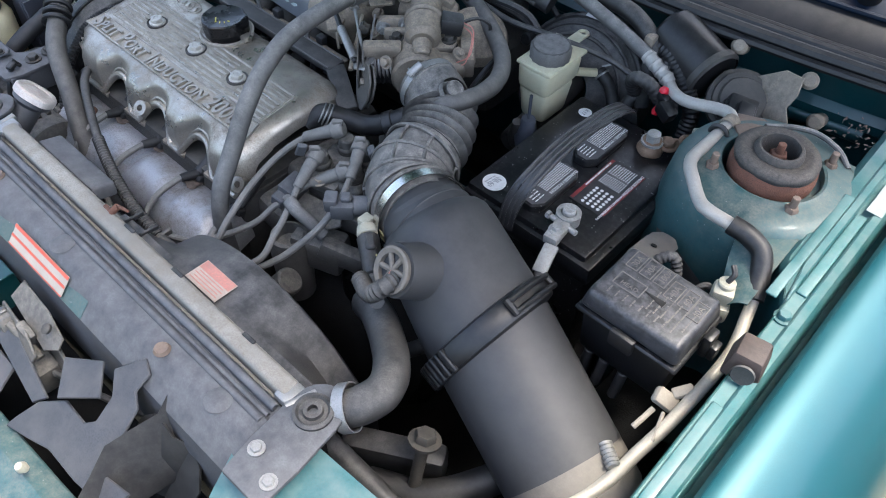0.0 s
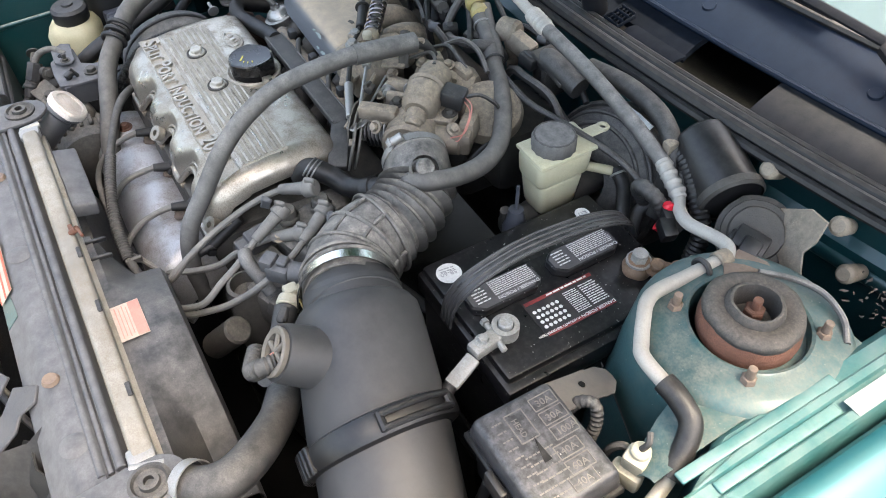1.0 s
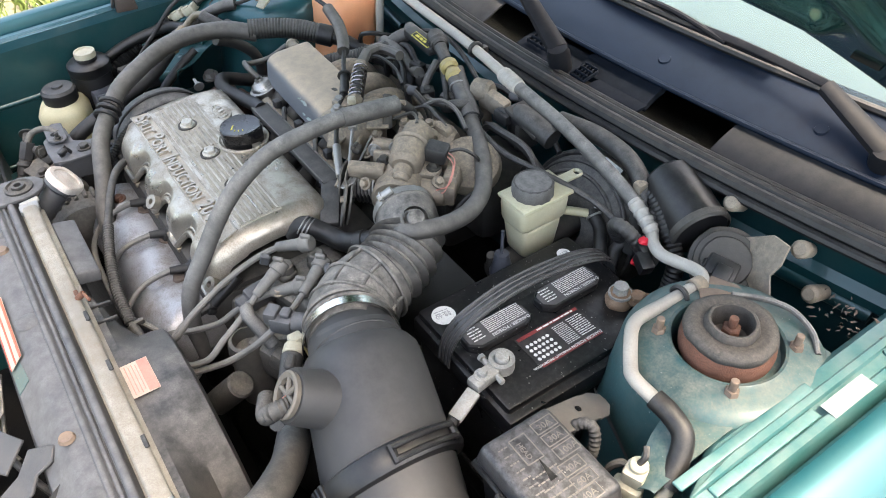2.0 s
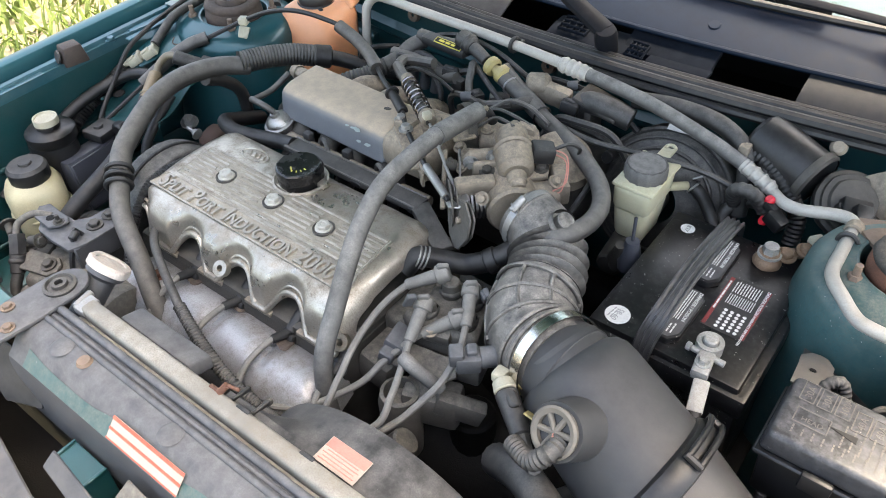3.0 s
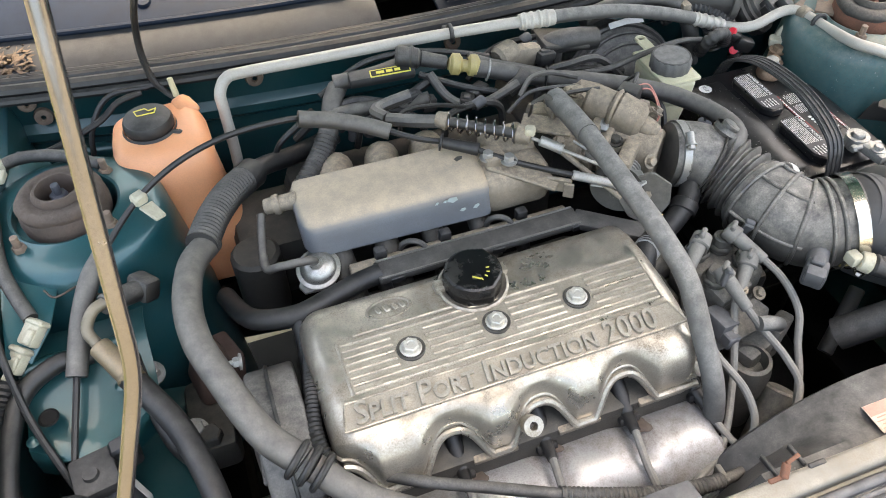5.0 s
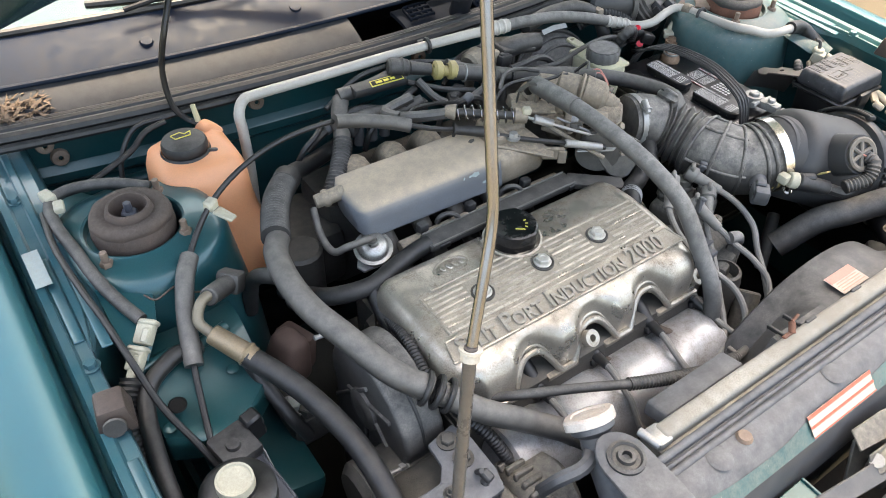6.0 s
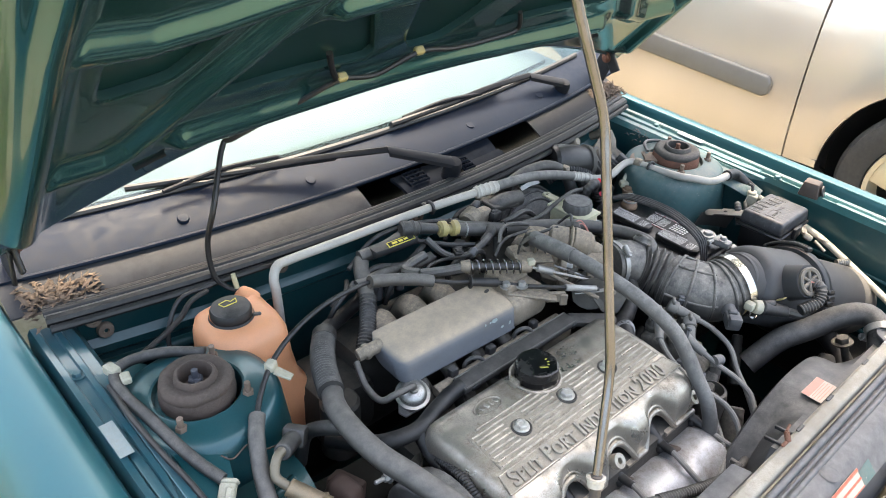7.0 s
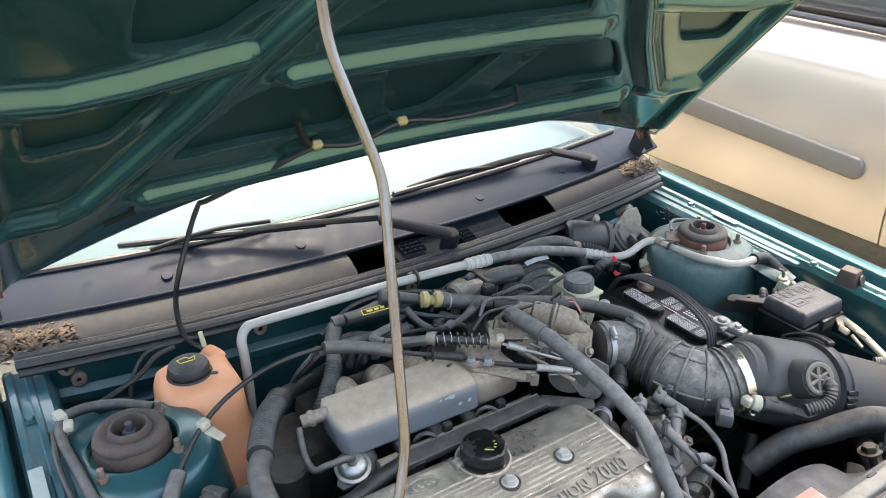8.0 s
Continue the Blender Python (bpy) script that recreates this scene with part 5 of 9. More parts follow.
for x, a in ((-0.125, 62), (-0.030, 75), (-0.210, 66)):
    p = (x, -0.416 + 0.056 * math.cos(radians(a)), 0.658 + 0.061 * math.sin(radians(a)))
    part("rusty_hole", lathe([(0, 0.001), (0.009, 0.0015), (0.011, 0.0)], p, (0, math.cos(radians(a)), math.sin(radians(a))), 16, lambda q: 1 + 0.2 * math.sin(3 * q + 1)), RUST_DARK, shield)
part("shield_bolt", hexbolt((-0.255, -0.417, 0.718), (0, -0.1, 1), 0.007, 0.006), RUST, shield)

# spark plug boots between the bulges, leads to the coil
ROUTES = (
    [(-0.222, -0.352, 0.738), (-0.222, -0.383, 0.718), (-0.224, -0.408, 0.724), (-0.222, -0.452, 0.712), (-0.212, -0.480, 0.678), (-0.15, -0.486, 0.655), (-0.05, -0.486, 0.665), (0.03, -0.478, 0.685), (0.075, -0.450, 0.715), (0.079, -0.420, 0.745), (0.067, -0.372, 0.762), (0.066, -0.324, 0.779), (0.080, -0.288, 0.795), (0.104, -0.268, 0.806)],
    [(-0.130, -0.352, 0.738), (-0.131, -0.383, 0.718), (-0.134, -0.408, 0.724), (-0.138, -0.452, 0.712), (-0.130, -0.480, 0.675), (-0.07, -0.484, 0.658), (0.03, -0.484, 0.682), (0.10, -0.465, 0.703), (0.143, -0.430, 0.728), (0.142, -0.400, 0.748), (0.132, -0.368, 0.762), (0.123, -0.342, 0.777), (0.116, -0.312, 0.792)],
    [(-0.036, -0.352, 0.738), (-0.037, -0.385, 0.720), (-0.042, -0.410, 0.725), (-0.046, -0.452, 0.713), (-0.034, -0.482, 0.690), (-0.005, -0.470, 0.690), (0.045, -0.445, 0.700), (0.085, -0.396, 0.720), (0.102, -0.365, 0.745), (0.123, -0.326, 0.768), (0.150, -0.300, 0.786)],
    [(0.043, -0.352, 0.738), (0.046, -0.385, 0.718), (0.048, -0.420, 0.712), (0.07, -0.462, 0.696), (0.12, -0.455, 0.702), (0.155, -0.415, 0.724), (0.170, -0.385, 0.742), (0.182, -0.360, 0.764), (0.181, -0.328, 0.781), (0.170, -0.300, 0.792), (0.154, -0.270, 0.803)],
)
LEAD_GREY = surf("dusty_grey_lead_silicone", (0.11, 0.107, 0.10), 0.55, 0, 0.2, 0.5, (0.30, 0.285, 0.255))
for k, pts in enumerate(ROUTES):
    w = thing("spark_plug_lead", pts[0], "dusty grey spark plug lead with rubber boots", "ignition lead", "spark plug leads")
    part("wire", hose(pts, 0.0042, 9, 8), LEAD_GREY, w)
    a, b = Vector(pts[0]), Vector(pts[1])
    part("boot", join(rod(a + Vector((0, 0.01, 0.006)), b, 0.0095, 0.0085, 14), rod(b, Vector(pts[2]), 0.0075, 0.0055, 12)), RUBBER_DARK, w)
    part("boot_clip", box(Vector(pts[1]) + Vector((0, -0.004, -0.004)), (0.024, 0.012, 0.010), 0.003, 2, (-30, 0, 0)), RUBBER_DARK, w)
    a, b = Vector(pts[-2]), Vector(pts[-1])
    d = (b - a).normalized()
    part("coil_boot", join(rod(b - d * 0.038, b + d * 0.002, 0.0065, 0.0085, 14), rod(b + d * 0.0, b + d * 0.016, 0.0115, 0.0105, 14), box(b + d * 0.008 + Vector((0, 0, 0.010)), (0.014, 0.006, 0.012), 0.002, 1, (0, 0, 40))), LEAD_GREY, w)

coil = thing("ignition_coil_pack", (0.135, -0.285, 0.70), "black ignition coil pack on a cast bracket", "ignition coil")
part("body", join(box((0.135, -0.275, 0.748), (0.080, 0.072, 0.050), 0.008, 3, (0, 0, 15)), box((0.135, -0.275, 0.715), (0.096, 0.088, 0.030), 0.006, 2, (0, 0, 15)), box((0.128, -0.305, 0.764), (0.050, 0.030, 0.020), 0.005, 2, (12, 0, 15))), CAST_DUSTY, coil, "dust-coated coil body")
for x, y in ((0.116, -0.256), (0.113, -0.298), (0.160, -0.286), (0.148, -0.256)):
    part("tower", join(rod((x, y, 0.768), (x, y, 0.795), 0.0125, 0.0105, 16), lathe([(0.013, 0), (0.0145, 0.002), (0.0145, 0.007), (0.013, 0.009)], (x, y, 0.776), (0, 0, 1), 8)), CAST_DUSTY, coil)
for x, y, a in ((0.102, -0.262, 20), (0.168, -0.264, -30), (0.104, -0.318, 60)):
    part("clip_hook", join(box((x, y, 0.806), (0.012, 0.005, 0.018), 0.0015, 1, (10, 20, a)), box((x + 0.004, y, 0.815), (0.012, 0.007, 0.005), 0.0015, 1, (10, 20, a))), PLASTIC_GREY, coil)
part("screw", hexbolt((0.134, -0.318, 0.775), (0, -0.3, 0.95), 0.0055, 0.005), ALU_DIRTY, coil)
part("screw", hexbolt((0.172, -0.312, 0.745), (0.1, -0.5, 0.85), 0.0055, 0.005), ALU_DIRTY, coil)
part("connector", join(box((0.100, -0.335, 0.752), (0.026, 0.034, 0.022), 0.003, 2, (0, 15, 10)), box((0.100, -0.356, 0.748), (0.018, 0.018, 0.016), 0.002, 1, (0, 15, 10))), PLASTIC_GREY, coil)
part("bracket", join(lathe([(0.024, 0.61), (0.026, 0.700), (0.023, 0.716), (0.0185, 0.718), (0.017, 0.700), (0, 0.698)], (0.128, -0.372, 0), (0, 0, 1), 28), box((0.155, -0.345, 0.690), (0.070, 0.040, 0.050), 0.008, 2, (0, 0, 20))), CAST_DUSTY, coil, "dusty cast cup housing")
part("bracket_plate", prism([(-0.045, -0.012), (0.030, -0.018), (0.048, -0.004), (0.040, 0.016), (-0.040, 0.020)], 0.004, pose(0.130, -0.335, 0.732, 24, 0, 14), 0.0012), CAST_DUSTY, coil, "dusty bent bracket plate")
part("foam_sleeve", hose([(0.128, -0.362, 0.768), (0.142, -0.364, 0.765), (0.158, -0.358, 0.750), (0.173, -0.352, 0.734)], 0.0085, 12), HOSE_PALE, coil, "chalky grey foam sleeve")
part("bracket_arm", join(box((0.19, -0.34, 0.70), (0.06, 0.02, 0.03), 0.005, 2, (0, 20, 30)), rod((0.16, -0.40, 0.68), (0.12, -0.43, 0.62), 0.018), box((0.075, -0.32, 0.70), (0.05, 0.09, 0.05), 0.012, 2, (0, 10, 0))), CAST_DUSTY, coil)
part("head_end_casting", join(box((0.068, -0.255, 0.715), (0.040, 0.110, 0.060), 0.012, 3), rod((0.075, -0.225, 0.735), (0.105, -0.225, 0.735), 0.020, 0.018), rod((0.08, -0.29, 0.745), (0.10, -0.30, 0.745), 0.012)), CAST_DUSTY, engine, "dusty castings at the end of the head")

# ---- intake ----
intake = thing("intake_manifold", (-0.19, -0.09, 0.78), "dusty grey intake plenum with runners", "intake manifold")


def plenum_mesh():
    """A rounded casting, taller towards the throttle."""
    rows = []
    for i in range(29):
        u = i / 28
        x = -0.306 + 0.222 * u
        e = min(u, 1 - u) / 0.05
        e = 1.0 if e >= 1 else math.sqrt(max(0.015, 1 - (1 - e) ** 2))
        cy, cz, hy, hz = -0.088 - 0.010 * u, 0.8275 + 0.003 * u, 0.038 * (0.6 + 0.4 * e), 0.0235 * (0.6 + 0.4 * e)
        row = []
        for k in range(25):
            a = 2 * math.pi * k / 24
            c, s = math.cos(a), math.sin(a)
            row.append(Vector((x, cy + hy * math.copysign(abs(c) ** 0.34, c) + 0.010 * s, cz + hz * math.copysign(abs(s) ** 0.30, s) + 0.003 * c)))
        rows.append(row)
    bm = bmesh.new()
    g = [[bm.verts.new(p) for p in r[:-1]] for r in rows]
    for a, b in zip(g, g[1:]):
        for k in range(24):
            bm.faces.new([a[k], a[(k + 1) % 24], b[(k + 1) % 24], b[k]])
    bm.faces.new(g[0])
    bm.faces.new(g[-1][::-1])
    return bm


part("plenum", plenum_mesh(), PLENUM_PAINT, intake, "sand-dusted blue-grey plenum chamber", 60)
part("plenum_spigot", join(rod((-0.298, -0.070, 0.842), (-0.336, -0.062, 0.836), 0.010, 0.009), lathe([(0.011, 0.0), (0.012, 0.004), (0.011, 0.008)], (-0.318, -0.066, 0.839), (-1, 0.2, -0.15), 16)), ALU_DIRTY, intake)
for x in (-0.268, -0.213, -0.158, -0.10):
    part("runner", sweep(spline([(x, -0.095, 0.808), (x, -0.118, 0.787), (x + 0.004, -0.15, 0.760), (x + 0.006, -0.18, 0.735)], 8), 0.012, 14, flat=1.3), ALU_DARK, intake)
for x in (-0.245, -0.185, -0.125):
    part("rear_runner", hose([(x, -0.06, 0.79), (x, -0.02, 0.806), (x + 0.008, 0.015, 0.798), (x + 0.01, 0.04, 0.75)], 0.022, 14), ALU_DIRTY, intake)
part("plenum_neck", join(box((-0.055, -0.100, 0.825), (0.09, 0.075, 0.055), 0.018, 3), box((-0.045, -0.07, 0.845), (0.06, 0.05, 0.03), 0.01, 3)), ALU_DIRTY, intake, "dirty cast neck")
for k, (x, w) in enumerate(((-0.138, 0.007), (-0.128, 0.004), (-0.146, 0.003), (-0.112, 0.005), (-0.156, 0.003))):
    part("paint_chip", prism([(-w, 0), (-w * 0.3, w * 0.5), (w * 0.8, w * 0.35), (w, -w * 0.2), (w * 0.1, -w * 0.5)], 0.0006, Matrix.Translation((x, -0.1352 - 0.008 * (k % 2), 0.843 - 0.011 * (k % 2))) @ pose(0, 0, 0, 75, 0, 8 * k), 0), PAPER_DULL, intake)
part("drip_stain", prism([(0, 0), (0.007, 0.002), (0.009, 0.006), (0.003, 0.007), (-0.002, 0.004)], 0.0008, pose(-0.118, -0.098, 0.8635), 0), ALU_DARK, intake)

# cable bracket on the plenum
cb = part("cable_bracket", join(prism([(0, 0), (0.075, -0.03), (0.082, -0.018), (0.07, 0.004), (0.03, 0.028), (0.0, 0.03)], 0.005, pose(-0.088, -0.115, 0.853, 8, 10, -12), 0.0015), box((-0.075, -0.10, 0.858), (0.026, 0.03, 0.016), 0.004)), ALU_DIRTY, intake, "pale dusty throttle cable bracket")
for x, y in ((-0.082, -0.104), (-0.062, -0.118)):
    part("bracket_bolt", hexbolt((x, y, 0.864), (0, 0, 1), 0.0065, 0.007), STEEL, cb)
part("fork", join(box((-0.012, -0.148, 0.836), (0.03, 0.006, 0.02), 0.002, 1, (0, 0, -35)), box((-0.004, -0.158, 0.832), (0.012, 0.004, 0.02), 0.001, 1, (0, 0, -35))), ALU_DIRTY, cb)

# throttle body
tb = thing("throttle_body", (0.09, -0.10, 0.79), "dusty cast aluminium throttle body with idle valve", "throttle body")
A = Vector((0.70, -0.71, 0.0)).normalized()
S = Vector((0.71, 0.70, 0.0)).normalized()
C0 = Vector((0.105, -0.118, 0.826))
part("bore", join(rod(C0 - A * 0.055, C0 + A * 0.030, 0.036, 0.034, 28, 0.1), rod(C0 - A * 0.075, C0 - A * 0.05, 0.030, 0.036, 24)), ALU_DIRTY, tb)
FM = Matrix.Translation(C0 - A * 0.052 + Vector((0, 0, 0.010))) @ Matrix((( S.x, 0, A.x, 0), (S.y, 0, A.y, 0), (0, 1, 0, 0), (0, 0, 0, 1))).to_4x4()
part("flange", prism([(-0.052, -0.03), (0.052, -0.03), (0.055, 0.02), (0.045, 0.034), (-0.045, 0.034), (-0.055, 0.02)], 0.012, FM, 0.004, 2), ALU_DIRTY, tb)
part("flange", prism([(-0.045, -0.03), (0.045, -0.03), (0.043, 0.028), (-0.043, 0.028)], 0.01, FM @ pose(0, 0, 0.018), 0.004, 2), ALU_DIRTY, tb)
for x, y in ((-0.044, 0.02), (0.046, 0.02), (-0.015, 0.026)):
    part("flange_bolt", hexbolt(FM @ Vector((x, y, 0.012)), tuple(A), 0.0065, 0.008), STEEL, tb)
part("idle_valve", join(rod((0.066, -0.060, 0.874), (0.088, -0.088, 0.872), 0.021, 0.021, 24, 0.2), rod((0.086, -0.086, 0.872), (0.112, -0.116, 0.864), 0.0245, 0.0225, 24, 0.3), lathe([(0.023, 0), (0.026, 0.003), (0.023, 0.006)], (0.086, -0.086, 0.872), (0.65, -0.75, -0.1), 24), rod((0.110, -0.114, 0.863), (0.124, -0.130, 0.856), 0.012, 0.010)), ALU_DIRTY, tb, "sand-coloured idle air valve")
part("valve_flange", prism([(-0.040, -0.016), (0.040, -0.016), (0.045, 0.0), (0.036, 0.018), (-0.036, 0.018), (-0.045, 0.0)], 0.009, pose(0.096, -0.098, 0.846, 0, 0, 42) @ pose(0, 0, 0, 12, 0, 0), 0.003, 2), ALU_DIRTY, tb, "dusty cast valve flange")
part("gasket", prism([(-0.041, -0.017), (0.041, -0.017), (0.046, 0.0), (0.037, 0.019), (-0.037, 0.019), (-0.046, 0.0)], 0.0016, pose(0.096, -0.098, 0.8438, 0, 0, 42) @ pose(0, 0, 0, 12, 0, 0), 0), RUBBER_DARK, tb)
for x in (-0.034, 0.034):
    part("flange_screw", hexbolt(pose(0.096, -0.098, 0.846, 0, 0, 42) @ pose(0, 0, 0, 12, 0, 0) @ Vector((x, 0.0, 0.0095)), (0, -0.15, 1), 0.0068, 0.006), ALU_DARK, tb)
part("valve_cap", lathe([(0.0118, 0.0), (0.0128, 0.002), (0.0122, 0.012), (0.009, 0.015), (0.004, 0.0155), (0.0035, 0.013), (0, 0.013)], (0.111, -0.115, 0.862), (0.62, -0.72, -0.3), 24), ALU_DIRTY, tb)
part("link_clamp", join(box((0.030, -0.140, 0.858), (0.014, 0.012, 0.012), 0.003, 2, (0, 20, 35)), rod((0.026, -0.136, 0.862), (0.036, -0.148, 0.866), 0.003, n=8)), ALU_DARK, tb)
part("black_bellows", ribbed([C0 - S * 0.030 + Vector((0, 0, -0.006)), C0 - S * 0.058 + Vector((0, 0, -0.006))], 0.0165, 0.0052, 0.0026, 20), RUBBER_DARK, tb, "ribbed black rubber bellows")
part("valve_plug", box((0.118, -0.068, 0.872), (0.03, 0.026, 0.022), 0.004, 2, (0, 10, 42)), PLASTIC, tb, "black connector")
part("wire", join(hose([(0.130, -0.06, 0.876), (0.150, -0.062, 0.874), (0.160, -0.078, 0.85), (0.150, -0.092, 0.84)], 0.0009, 6), hose([(0.130, -0.062, 0.872), (0.152, -0.066, 0.868), (0.158, -0.084, 0.84), (0.145, -0.09, 0.835)], 0.0009, 6)), PINK_RED, tb)
part("side_port", join(rod(C0 + S * 0.02, C0 + S * 0.062, 0.020, 0.017, 18), box(C0 + S * 0.062 + Vector((0, 0, 0.004)), (0.024, 0.026, 0.03), 0.004, 2, (0, 0, 45))), ALU_DIRTY, tb)
part("lever_spring", coil_of(C0 - S * 0.034, C0 - S * 0.064, 0.0165, 0.0019, 6), STEEL, tb, "coiled return spring")
pulley = part("throttle_pulley", join(*[lathe([(0.0, 0.0), (0.030, 0.0), (0.031, 0.002), (0.0, 0.002)], C0 - S * (0.068 + 0.007 * k), -S, 28) for k in range(2)], rod(C0 - S * 0.03, C0 - S * 0.085, 0.006)), CAST_DUSTY, tb, "steel throttle pulley")
QM = aim((0.078, -0.188, 0.822), (-0.50, -0.86, 0.23))
for k, (f, g) in enumerate(((0.92, -0.007), (1.0, 0.0))):
    part("throttle_quadrant", prism([(x * f, y * f) for x, y in ((-0.030, 0.012), (-0.012, 0.028), (0.020, 0.026), (0.034, 0.006), (0.026, -0.018), (0.002, -0.036), (-0.010, -0.036), (-0.024, -0.020))], 0.003, QM @ pose(0, 0, g, 0, 0, 25), 0.001), CAST_DUSTY, tb, "dusty steel throttle quadrant")
part("quadrant_nut", hexbolt(QM @ Vector((0.004, 0.004, 0.003)), (-0.50, -0.86, 0.23), 0.0045, 0.004, False), ALU_DIRTY, tb)
part("lever_block", box(C0 - S * 0.045 + Vector((0, 0, 0.026)), (0.05, 0.018, 0.018), 0.004, 2, (0, 0, 45)), ALU_DIRTY, tb)
part("pod", lathe([(0.020, 0.0), (0.040, 0.004), (0.044, 0.012), (0.044, 0.02), (0.040, 0.028), (0.018, 0.034), (0, 0.036)], (0.112, -0.012, 0.812), (0.35, -0.2, 0.9), 32), ALU_DIRTY, tb, "round dusty vacuum pod")
part("casting", join(rod((0.02, -0.05, 0.845), (0.075, -0.05, 0.85), 0.024, 0.022, 20, 0.3), rod((0.045, -0.035, 0.835), (0.08, -0.01, 0.84), 0.03, 0.025, 20, 0.4)), ALU_DIRTY, tb)

for p, a in (((0.030, -0.062, 0.868), (0, -0.2, 1)), ((0.058, -0.040, 0.873), (0.1, -0.2, 1)), ((0.012, -0.098, 0.853), (0, -0.4, 0.9)), ((0.150, -0.088, 0.852), (0.6, 0, 0.8)), ((0.095, -0.165, 0.850), (0.2, -0.8, 0.5)), ((0.035, -0.125, 0.846), (-0.3, -0.5, 0.8))):
    part("casting_bolt", hexbolt(p, a, 0.0058, 0.006), ALU_DIRTY, tb)
for c, s, t_ in (((0.034, -0.098, 0.842), (0.040, 0.034, 0.020), (10, 6, 40)), ((0.066, -0.024, 0.862), (0.030, 0.020, 0.014), (0, 12, 20)), ((0.012, -0.036, 0.852), (0.026, 0.030, 0.018), (0, 0, -15)), ((0.140, -0.060, 0.838), (0.024, 0.034, 0.026), (0, 0, 42)), ((0.075, -0.150, 0.842), (0.028, 0.014, 0.010), (0, 0, 45))):
    part("boss", taper_box(c, s, 0.8, 0.004, 2, t_), ALU_DIRTY, tb)
part("stay_plate", prism([(-0.03, -0.012), (0.02, -0.016), (0.034, -0.004), (0.026, 0.012), (-0.02, 0.014)], 0.003, pose(0.055, -0.165, 0.836, 20, -10, -38), 0.001), STEEL, tb, "bent steel linkage plate")
part("link_rod", rod((0.004, -0.118, 0.856), (0.050, -0.186, 0.826), 0.0032, n=8), ALU_DIRTY, tb)
part("link_rod", rod((0.022, -0.112, 0.862), (0.072, -0.178, 0.840), 0.0016, n=6), STEEL, tb)
part("hook_bracket", sweep([Vector(p) for p in ((-0.012, -0.060, 0.862), (-0.010, -0.064, 0.892), (0.002, -0.070, 0.902), (0.022, -0.082, 0.900), (0.026, -0.088, 0.868))], 0.0065, 6, flat=0.25), ALU_DARK, tb, "dark bent bracket")
for pts in ([(0.128, -0.058, 0.874), (0.142, -0.045, 0.880), (0.150, -0.030, 0.868), (0.140, -0.015, 0.846)], [(0.02, -0.075, 0.874), (0.035, -0.055, 0.884), (0.055, -0.058, 0.888), (0.075, -0.07, 0.894)], [(-0.02, -0.02, 0.850), (0.01, -0.012, 0.866), (0.045, -0.018, 0.870), (0.07, -0.02, 0.866)]):
    part("thin_line", hose(pts, 0.0026, 6), RUBBER, tb)

# return spring and accelerator cable end
part("cable_spring", coil_of(Vector((-0.112, -0.050, 0.884)), Vector((-0.042, -0.099, 0.881)), 0.0105, 0.0013, 8), ROD_STEEL, tb, "rusty cable spring")
part("spring_seat", rod((-0.122, -0.042, 0.885), (-0.110, -0.051, 0.884), 0.009, 0.011), ALU_DIRTY, tb)
part("spring_core", rod((-0.115, -0.047, 0.884), (-0.03, -0.107, 0.880), 0.0062, n=10), RUBBER, tb)
part("spring_seat", rod((-0.045, -0.096, 0.881), (-0.030, -0.107, 0.880), 0.011, 0.010), ALU_DIRTY, tb)
part("white_clip", box((-0.033, -0.108, 0.890), (0.012, 0.012, 0.010), 0.003, 2, (0, 0, -30)), CREAM_PL, tb, "white plastic clip")
part("pull_wire", join(rod((-0.030, -0.107, 0.878), (0.062, -0.172, 0.845), 0.0022, n=8), rod((-0.022, -0.112, 0.876), (0.0, -0.128, 0.868), 0.006)), STEEL, tb)
part("ledge", join(box((0.0, -0.085, 0.872), (0.06, 0.03, 0.004), 0.001, 1, (0, 0, -35)), box((0.018, -0.068, 0.885), (0.006, 0.03, 0.03), 0.002, 1, (0, 0, -35))), ALU_DIRTY, tb)

# fuel rail, loom channel, pressure regulator
fr = thing("fuel_rail", (-0.1, -0.165, 0.77), "dusty fuel rail with loom channel and injectors", "fuel rail")
part("rail", join(rod((-0.265, -0.150, 0.788), (0.00, -0.150, 0.788), 0.0095, n=14)), ALU_DIRTY, fr)
part("loom_channel", join(box((-0.118, -0.171, 0.798), (0.245, 0.028, 0.010), 0.002, 2), box((0.036, -0.192, 0.792), (0.082, 0.026, 0.010), 0.002, 2, (0, 8, -30))), LOOM_BLACK, fr, "dusty black plastic loom channel")
for a, b in (((-0.238, -0.158, 0.8035), (0.002, -0.158, 0.8035)), ((-0.238, -0.184, 0.8035), (0.002, -0.184, 0.8035))):
    part("channel_edge", rod(a, b, 0.0014, n=6), HOSE_GREY, fr)
for x in (-0.19, -0.085):
    part("injector_loop", ring_of((x, -0.150, 0.796), (0.5, 1, 0), 0.015, 0.0035, 14, 8, (0, 180)), RUBBER, fr)
for x in (-0.232, -0.155, -0.06):
    part("injector", join(rod((x, -0.150, 0.785), (x + 0.004, -0.165, 0.75), 0.010, 0.008), box((x + 0.004, -0.145, 0.80), (0.014, 0.012, 0.018), 0.003)), PLASTIC, fr)
    part("wire_mark", box((x + 0.012, -0.156, 0.80), (0.008, 0.003, 0.003), 0.001, 1), PINK_RED, fr)
for x in (-0.22, -0.10, 0.0):
    part("channel_clip", box((x, -0.184, 0.796), (0.016, 0.005, 0.008), 0.001, 1), PLASTIC_CLEAN, fr)
reg = thing("fuel_pressure_regulator", (-0.296, -0.133, 0.77), "shiny plated fuel pressure regulator with a vacuum spout", "regulator")
RX = (-0.296, -0.134, 0.784)
REG_AX = (-0.15, -0.30, 0.95)
